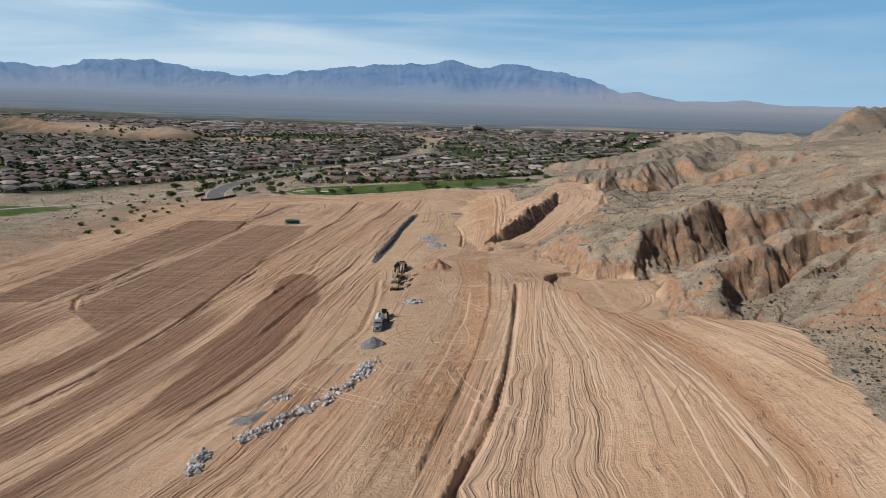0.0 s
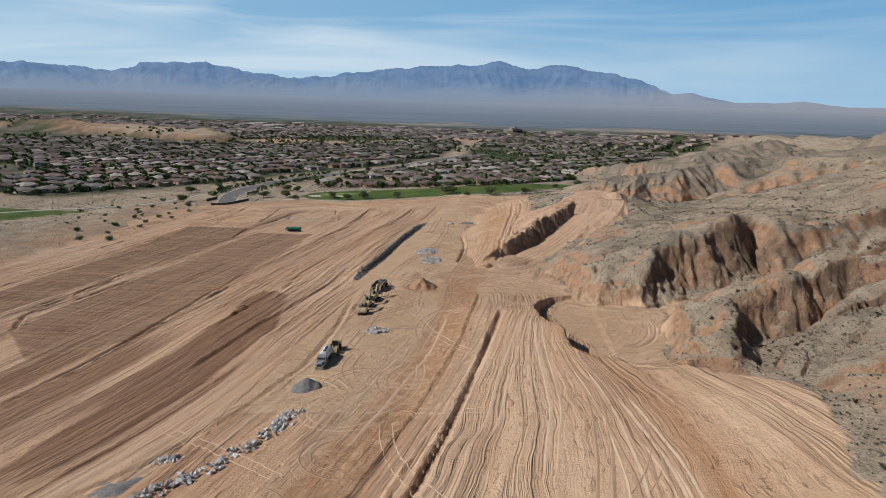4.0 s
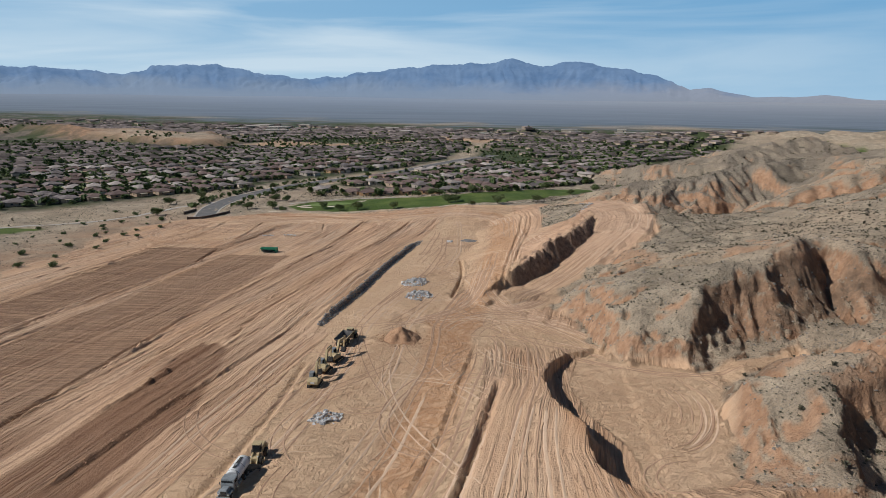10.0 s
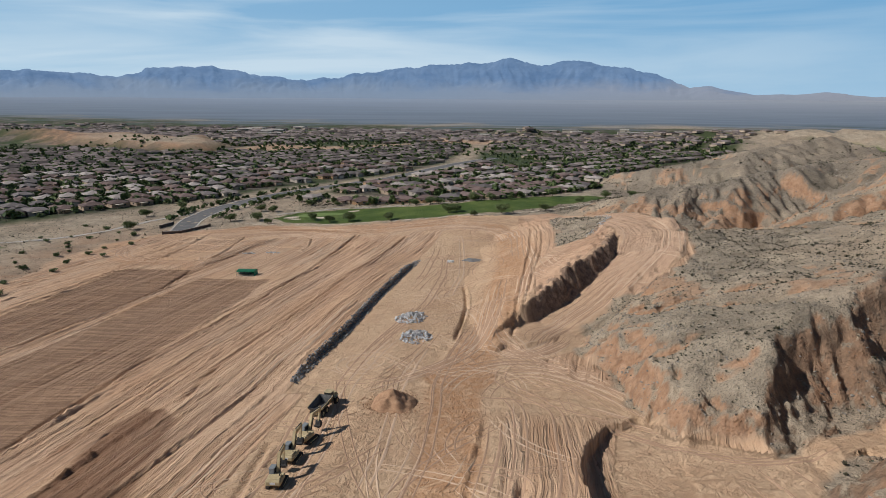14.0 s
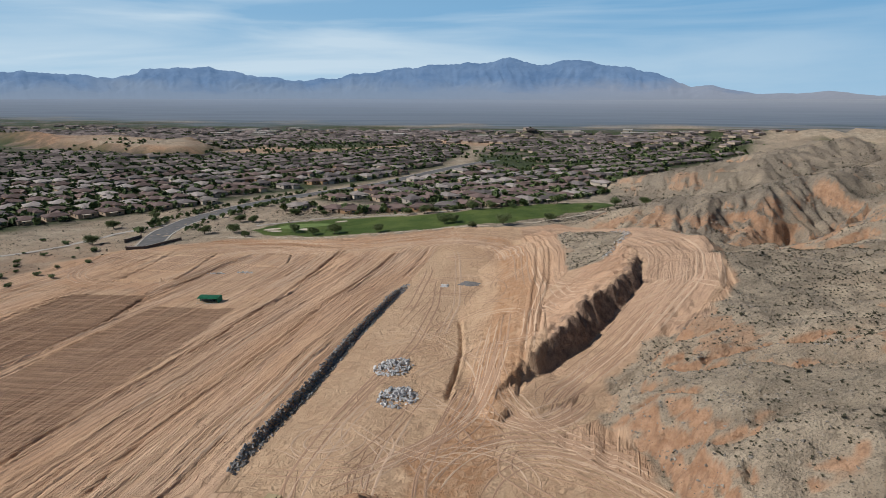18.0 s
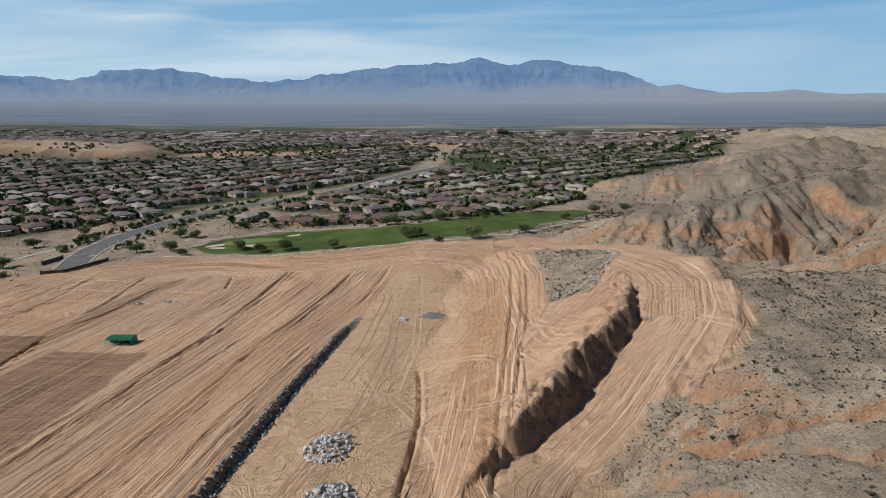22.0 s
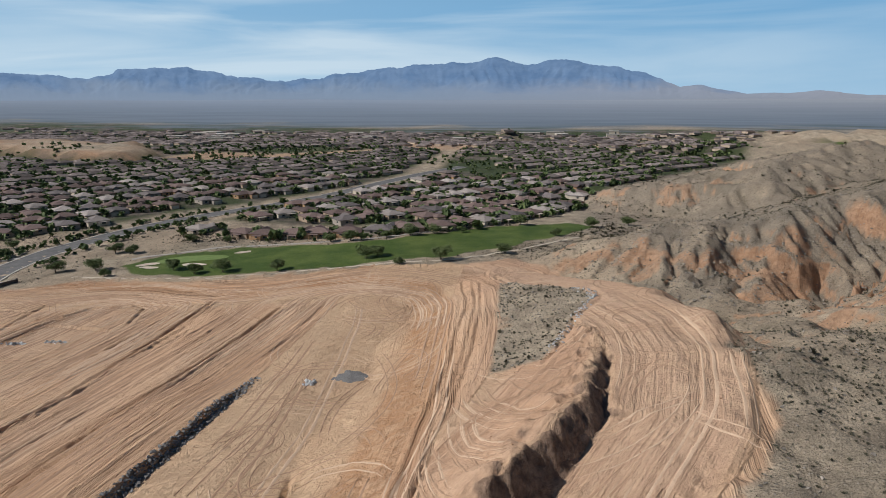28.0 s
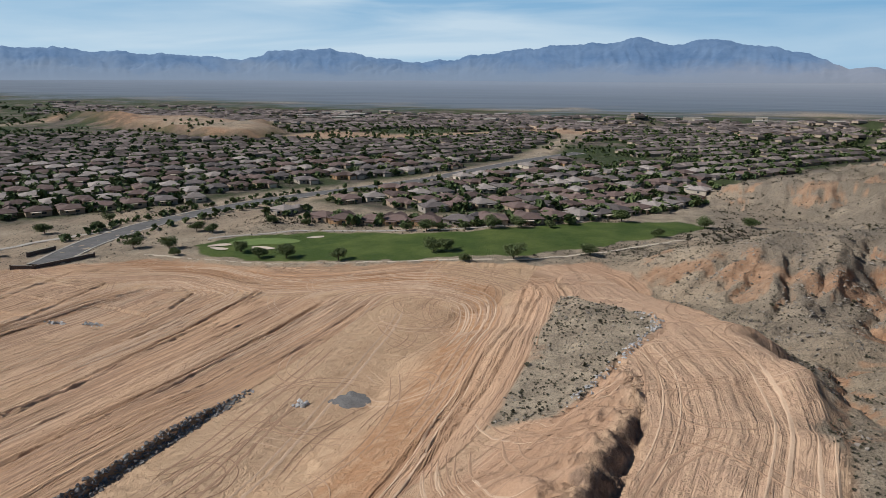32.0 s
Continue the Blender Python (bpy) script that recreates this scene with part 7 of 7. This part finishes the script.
def scatter(name, bases, places, mat, label, category):
    """Many small copies joined into one mesh. Places: x, y, z, size, turn, flatness."""
    places = np.asarray(places, float)
    co_all, fa_all, at_v = [], [], 0
    for b, (bv, bf) in enumerate(bases):
        mine = places[b::len(bases)]
        if not len(mine):
            continue
        bv, bf = np.asarray(bv, float), np.asarray(bf, int)
        c, s = np.cos(mine[:, 4])[:, None], np.sin(mine[:, 4])[:, None]
        sc = mine[:, 3][:, None]
        x = (bv[None, :, 0] * c - bv[None, :, 1] * s) * sc + mine[:, 0][:, None]
        y = (bv[None, :, 0] * s + bv[None, :, 1] * c) * sc + mine[:, 1][:, None]
        z = bv[None, :, 2] * sc * mine[:, 5][:, None] + mine[:, 2][:, None]
        co_all.append(np.stack([x, y, z], -1).reshape(-1, 3))
        fa_all.append((bf[None] + (np.arange(len(mine)) * len(bv))[:, None, None] + at_v).reshape(-1, bf.shape[1]))
        at_v += len(mine) * len(bv)
    ob = new(name, mesh_from(name, np.concatenate(co_all), np.concatenate(fa_all), [mat]))
    return tagged(ob, label, category, kind="stuff")


def town_trees():
    rng = np.random.default_rng(3)
    bases = []
    for seed in range(5):
        co, fa = leaves(random.Random(seed + 40), 22, (0, 0, 0.55), (0.62, 0.62, 0.5), 0.34)
        bases.append((co, fa))
    out = []
    for x, y, turn, kind, r in TOWN:
        for _ in range(6 if r > 0.4 else 9):
            a, d = rng.uniform(0, 6.28), rng.uniform(8, 14)
            out.append((x + d * math.cos(a), y + d * math.sin(a), 2.0 + 4.2 * rng.random() ** 1.5))
    n = 19000
    px, py = rng.uniform(-1700, 900, n), rng.uniform(600, 2500, n)
    green = fbm(px, py, 120, 2, 131)
    ok = (((green > 0.36) & (py < 1480)) | ((py > 1330) & ((px < 430) | (py > 1750)) & (rng.random(n) < 0.85 * sm(1640, 1400, py)) & (fbm(px * 0.3, py, 60, 2, 133) > -0.1))) & ((px < 60) | (py > 1500) | (inside(px, py, RIGHT_BLOCK) > 0))
    for x, y in zip(px[ok], py[ok]):
        out.append((x, y, rng.uniform(2.2, 5.2)))
    for _ in range(170):
        k = rng.integers(0, 4)
        s = rng.choice((-1, 1)) * rng.uniform(10, 17)
        (ax, ay), (bx, by) = MAIN_ROAD[k + 1], MAIN_ROAD[k + 2]
        q = rng.random()
        out.append((ax + (bx - ax) * q + s, ay + (by - ay) * q, rng.uniform(1.2, 3.6)))
    out = np.array(out)
    keep = np.abs(along(out[:, 0], out[:, 1], MAIN_ROAD)[0]) > 8.5
    out = out[keep]
    z = heights(out[:, 0], out[:, 1])
    scatter("town_trees", bases, np.c_[out[:, 0], out[:, 1], z, out[:, 2], rng.uniform(0, 6.28, len(out)), rng.uniform(0.8, 1.2, len(out))], TOWN_LEAF, "dark green garden trees and shrubs between houses", "trees")


town_trees()


def tuft(seed):
    """A low dry shrub: thin blades and clumps that fan out from its foot."""
    rng = random.Random(seed)
    co, fa = [], []
    for _ in range(8):
        a, t = rng.uniform(0, 6.28), rng.uniform(0.15, 1.1)
        d = Vector((math.cos(a) * math.sin(t), math.sin(a) * math.sin(t), math.cos(t))) * rng.uniform(0.45, 0.75)
        s = Vector((-math.sin(a), math.cos(a), rng.uniform(-0.3, 0.3))) * rng.uniform(0.16, 0.3)
        k = len(co)
        co += [tuple(d * 0.15 - s * 0.4), tuple(d * 0.15 + s * 0.4), tuple(d + s), tuple(d * 1.05 - s)]
        fa.append((k, k + 1, k + 2, k + 3))
    return co, fa


def crumb(seed):
    """A small angular rock as a closed hull."""
    rng = random.Random(seed)
    bm = bmesh.new()
    for _ in range(8):
        v = Vector((rng.gauss(0, 1), rng.gauss(0, 1), rng.gauss(0, 1))).normalized()
        bm.verts.new((v.x * 0.6, v.y * rng.uniform(0.4, 0.6), v.z * 0.42 + 0.12))
    bmesh.ops.convex_hull(bm, input=bm.verts[:])
    bmesh.ops.delete(bm, geom=[v for v in bm.verts if not v.link_faces], context="VERTS")
    bmesh.ops.triangulate(bm, faces=bm.faces[:])
    bm.verts.index_update()
    co, fa = [tuple(v.co) for v in bm.verts], [tuple(v.index for v in f.verts) for f in bm.faces]
    bm.free()
    return co, fa


def desert_cover():
    rng = np.random.default_rng(9)
    n = 78000
    m = 26000
    px = np.concatenate([rng.uniform(90, 430, m), rng.uniform(30, 230, n), rng.uniform(-420, -170, n // 3), rng.uniform(-160, 110, n // 8)])
    py = np.concatenate([rng.uniform(560, 1050, m), rng.uniform(95, 640, n), rng.uniform(180, 620, n // 3), rng.uniform(540, 625, n // 8)])
    wild = at((1 - COVER["bare"]) * (1 - COVER["grass"]) * (1 - 0.55 * cliff) * (SLOPE < 0.9), px, py)
    thick = sm(-0.7, 0.5, fbm(px, py, 22, 3, 141))
    ok = (rng.random(len(px)) < wild * (0.16 + 0.55 * thick)) & (np.abs(along(px, py, MAIN_ROAD)[0]) > 9)
    px, py = px[ok], py[ok]
    size = rng.uniform(0.32, 0.72, len(px)) * (1 + 1.3 * (rng.random(len(px)) > 0.97))
    size = np.where(py > 600, size * 1.7, size)
    z = heights(px, py)
    scatter("desert_scrub", [tuft(k) for k in range(5)], np.c_[px, py, z, size, rng.uniform(0, 6.28, len(px)), rng.uniform(0.6, 1.0, len(px))], SHRUB, "low dry olive-grey shrubs on stony slopes", "shrubs")
    n = 64000
    px, py = rng.uniform(32, 220, n), rng.uniform(95, 590, n)
    wild = at((1 - COVER["bare"]) * (1 - COVER["grass"]), px, py)
    lots = sm(-0.2, 0.6, fbm(px, py, 15, 3, 151)) + 0.5 * at(sm(0.5, 0.9, SLOPE), px, py)
    ok = rng.random(n) < wild * (0.04 + 0.5 * lots)
    px, py = px[ok], py[ok]
    size = (0.22 + 0.75 * rng.random(len(px)) ** 3) * np.where(py > 440, 1.5, 1.0)
    scatter("hill_rocks", [crumb(k) for k in range(6)], np.c_[px, py, heights(px, py), size, rng.uniform(0, 6.28, len(px)), rng.uniform(0.7, 1.1, len(px))], HILL_ROCK, "loose grey-brown rocks strewn over the slopes", "rocks")
    # clods along the furrows and round the diggings
    out = []
    for line, half, deep, high in FURROWS:
        for (ax, ay), (bx, by) in zip(line[:-1], line[1:]):
            for _ in range(int(math.hypot(bx - ax, by - ay) * 1.3)):
                q, s = rng.random(), rng.normal(1.2, 1.0)
                out.append((ax + (bx - ax) * q - s, ay + (by - ay) * q, 0.12 + 0.4 * rng.random() ** 3))
    for _ in range(420):
        a, d = rng.uniform(0, 6.28), 4.7 + abs(rng.normal(0, 1.4))
        out.append((-8.2 + d * math.cos(a), 256 + d * math.sin(a), 0.15 + 0.5 * rng.random() ** 2))
    qx, qy = rng.uniform(-140, 75, 60000), rng.uniform(95, 520, 60000)
    heap_up = sm(0.0, 0.6, fbm(qx, qy, 12, 3, 155)) * at(SOIL * np.clip(CALM, 0.15, 1), qx, qy)
    ok = rng.random(len(qx)) < 0.35 * heap_up
    out += [(a, b, 0.14 + 0.34 * rng.random() ** 2) for a, b in zip(qx[ok], qy[ok])]
    out = np.array(out)
    scatter("earth_clods", [crumb(k + 20) for k in range(5)], np.c_[out[:, 0], out[:, 1], heights(out[:, 0], out[:, 1]), out[:, 2], rng.uniform(0, 6.28, len(out)), np.full(len(out), 0.8)], DIRT, "small clods of orange earth along furrows", "clods")


desert_cover()


# ---- broken rock, stone by stone ----
def stone_mesh(seed, mat):
    co, fa = crumb(seed)
    return mesh_from("stone", np.array(co) * 1.6, fa, [mat])


GREY_STONES = [stone_mesh(60 + k, STONE) for k in range(7)]
DARK_STONES = [stone_mesh(80 + k, WALL_STONE) for k in range(7)]


def stone_pose(rng, x, y, z, s):
    return pose(x, y, z, rng.uniform(-40, 40), rng.uniform(-40, 40), rng.uniform(0, 360)) @ Matrix.Diagonal((s * rng.uniform(0.8, 1.25), s * rng.uniform(0.8, 1.2), s * rng.uniform(0.75, 1.1), 1))


def rock_heap(x, y, rx, ry, h, count, size, label, seed):
    """A heap of broken stones; the upper ones lie on the lower ones."""
    rng = random.Random(seed)
    z0 = float(heights(np.array([x]), np.array([y]))[0])
    t = thing("rock_heap", pose(x, y, z0), label, "rock heap", "heaps of broken rock")
    for k in range(count):
        a, q = rng.uniform(0, 6.28), rng.random() ** 0.6
        px, py = rx * q * math.cos(a), ry * q * math.sin(a)
        gz = float(heights(np.array([x + px]), np.array([y + py]))[0]) - z0
        lump = 0.65 + 0.35 * math.sin(px * 1.3 + seed) * math.cos(py * 1.1)
        s = size * rng.uniform(0.55, 1.35)
        again("stone", rng.choice(GREY_STONES), t, stone_pose(rng, px, py, gz + 0.1 * s + h * lump * (1 - q) * rng.uniform(0.3, 1.0), s))


rock_heap(-15.2, 320.5, 4.9, 6.4, 1.9, 190, 0.62, "heap of angular grey-white broken rock on bare soil", 1)
rock_heap(-10.5, 302, 4.6, 5.8, 1.9, 190, 0.62, "heap of angular grey-white broken rock on bare soil", 2)
rock_heap(-14.4, 204.5, 3.4, 3.2, 1.0, 80, 0.55, "small heap of grey broken rock on soil", 3)
rock_heap(-12.2, 405.5, 1.6, 1.8, 0.7, 26, 0.6, "small heap of dark grey boulders on soil", 4)
rock_heap(-124, 445, 4.2, 1.6, 0.4, 30, 0.6, "scattered broken rock on a graded lot", 6)
rock_heap(-111, 447, 4.2, 1.4, 0.4, 26, 0.6, "scattered broken rock on a graded lot", 7)
rock_heap(-37.5, 131, 3.2, 1.6, 0.5, 45, 0.5, "low row of grey broken rock on soil", 8)
rock_heap(-45, 104.5, 1.8, 5.0, 1.1, 60, 0.6, "dark heap of broken rock beside a furrow", 9)


def rock_row(line, half, h, count, size, label, seed):
    rng = random.Random(seed)
    x0, y0 = line[0]
    z0 = float(heights(np.array([x0]), np.array([y0]))[0])
    t = thing("rock_row", pose(x0, y0, z0), label, "rock row")
    pts = np.array(line, float)
    seg = np.hypot(*np.diff(pts, axis=0).T)
    cum = np.r_[0, np.cumsum(seg)]
    for k in range(count):
        s = rng.random() * cum[-1]
        i = min(max(np.searchsorted(cum, s) - 1, 0), len(seg) - 1)
        q = pts[i] + (pts[i + 1] - pts[i]) * (s - cum[i]) / seg[i]
        off = rng.gauss(0, 0.5) * half
        nx, ny = -(pts[i + 1] - pts[i])[1] / seg[i], (pts[i + 1] - pts[i])[0] / seg[i]
        px, py = q[0] + nx * off, q[1] + ny * off
        gz = float(heights(np.array([px]), np.array([py]))[0]) - z0
        sc = size * rng.uniform(0.5, 1.35)
        again("stone", rng.choice(GREY_STONES), t, stone_pose(rng, px - x0, py - y0, gz + 0.1 * sc + h * max(0, 1 - abs(off) / half) * rng.random(), sc))


rock_row([(-20.5, 151), (-22.5, 139), (-27, 129), (-32, 122), (-36, 117), (-40, 111)], 1.9, 0.9, 285, 0.62, "curving row of grey-white broken rock on soil", 21)
rock_row([(45, 391), (48, 399), (52, 410), (56, 420), (59, 428), (58.5, 436), (55, 443)], 1.3, 0.35, 170, 0.4, "low line of pale rubble along the edge of scrub", 27)


def rock_wall():
    """The rock-faced edge of the terrace: near stones one by one, the rest joined."""
    rng = random.Random(31)
    pts = np.array(WALL, float)
    seg = np.hypot(*np.diff(pts, axis=0).T)
    cum = np.r_[0, np.cumsum(seg)]
    t = thing("rock_wall", pose(float(pts[1][0]), float(pts[1][1]), 0), "retaining slope of stacked dark grey broken rock", "rock wall")
    joined = []
    single = 0
    s = 6.0
    while s < cum[-1] - 2:
        i = min(max(np.searchsorted(cum, s) - 1, 0), len(seg) - 1)
        q = pts[i] + (pts[i + 1] - pts[i]) * (s - cum[i]) / seg[i]
        d = (pts[i + 1] - pts[i]) / seg[i]
        high = sm(0, 25, np.array(s)) * sm(150, 128, np.array(s))
        for off in np.arange(-1.9, 0.5, 0.5):
            o = off + rng.uniform(-0.25, 0.25)
            # left of the line is uphill
            px, py = q[0] - d[1] * o + rng.uniform(-0.3, 0.3), q[1] + d[0] * o + rng.uniform(-0.3, 0.3)
            z = float(heights(np.array([px]), np.array([py]))[0])
            size = rng.uniform(0.32, 0.66)
            if rng.random() > 0.35 + 0.65 * high:
                continue
            if single < 300 and s < 75:
                again("stone", rng.choice(DARK_STONES), t, Matrix.Translation((-pts[1][0], -pts[1][1], 0)) @ stone_pose(rng, px, py, z + 0.1, size))
                single += 1
            else:
                joined.append((px, py, z, size * 1.6, rng.uniform(0, 6.28), rng.uniform(0.8, 1.2)))
        s += 0.62
    ob = scatter("rock_facing", [crumb(90 + k) for k in range(6)], joined, STONES_JOINED, "stacked dark grey broken rock", "rock wall")
    ob.parent = t
    ob.matrix_basis = Matrix.Translation((-pts[1][0], -pts[1][1], 0))
    del ob["category"]


rock_wall()
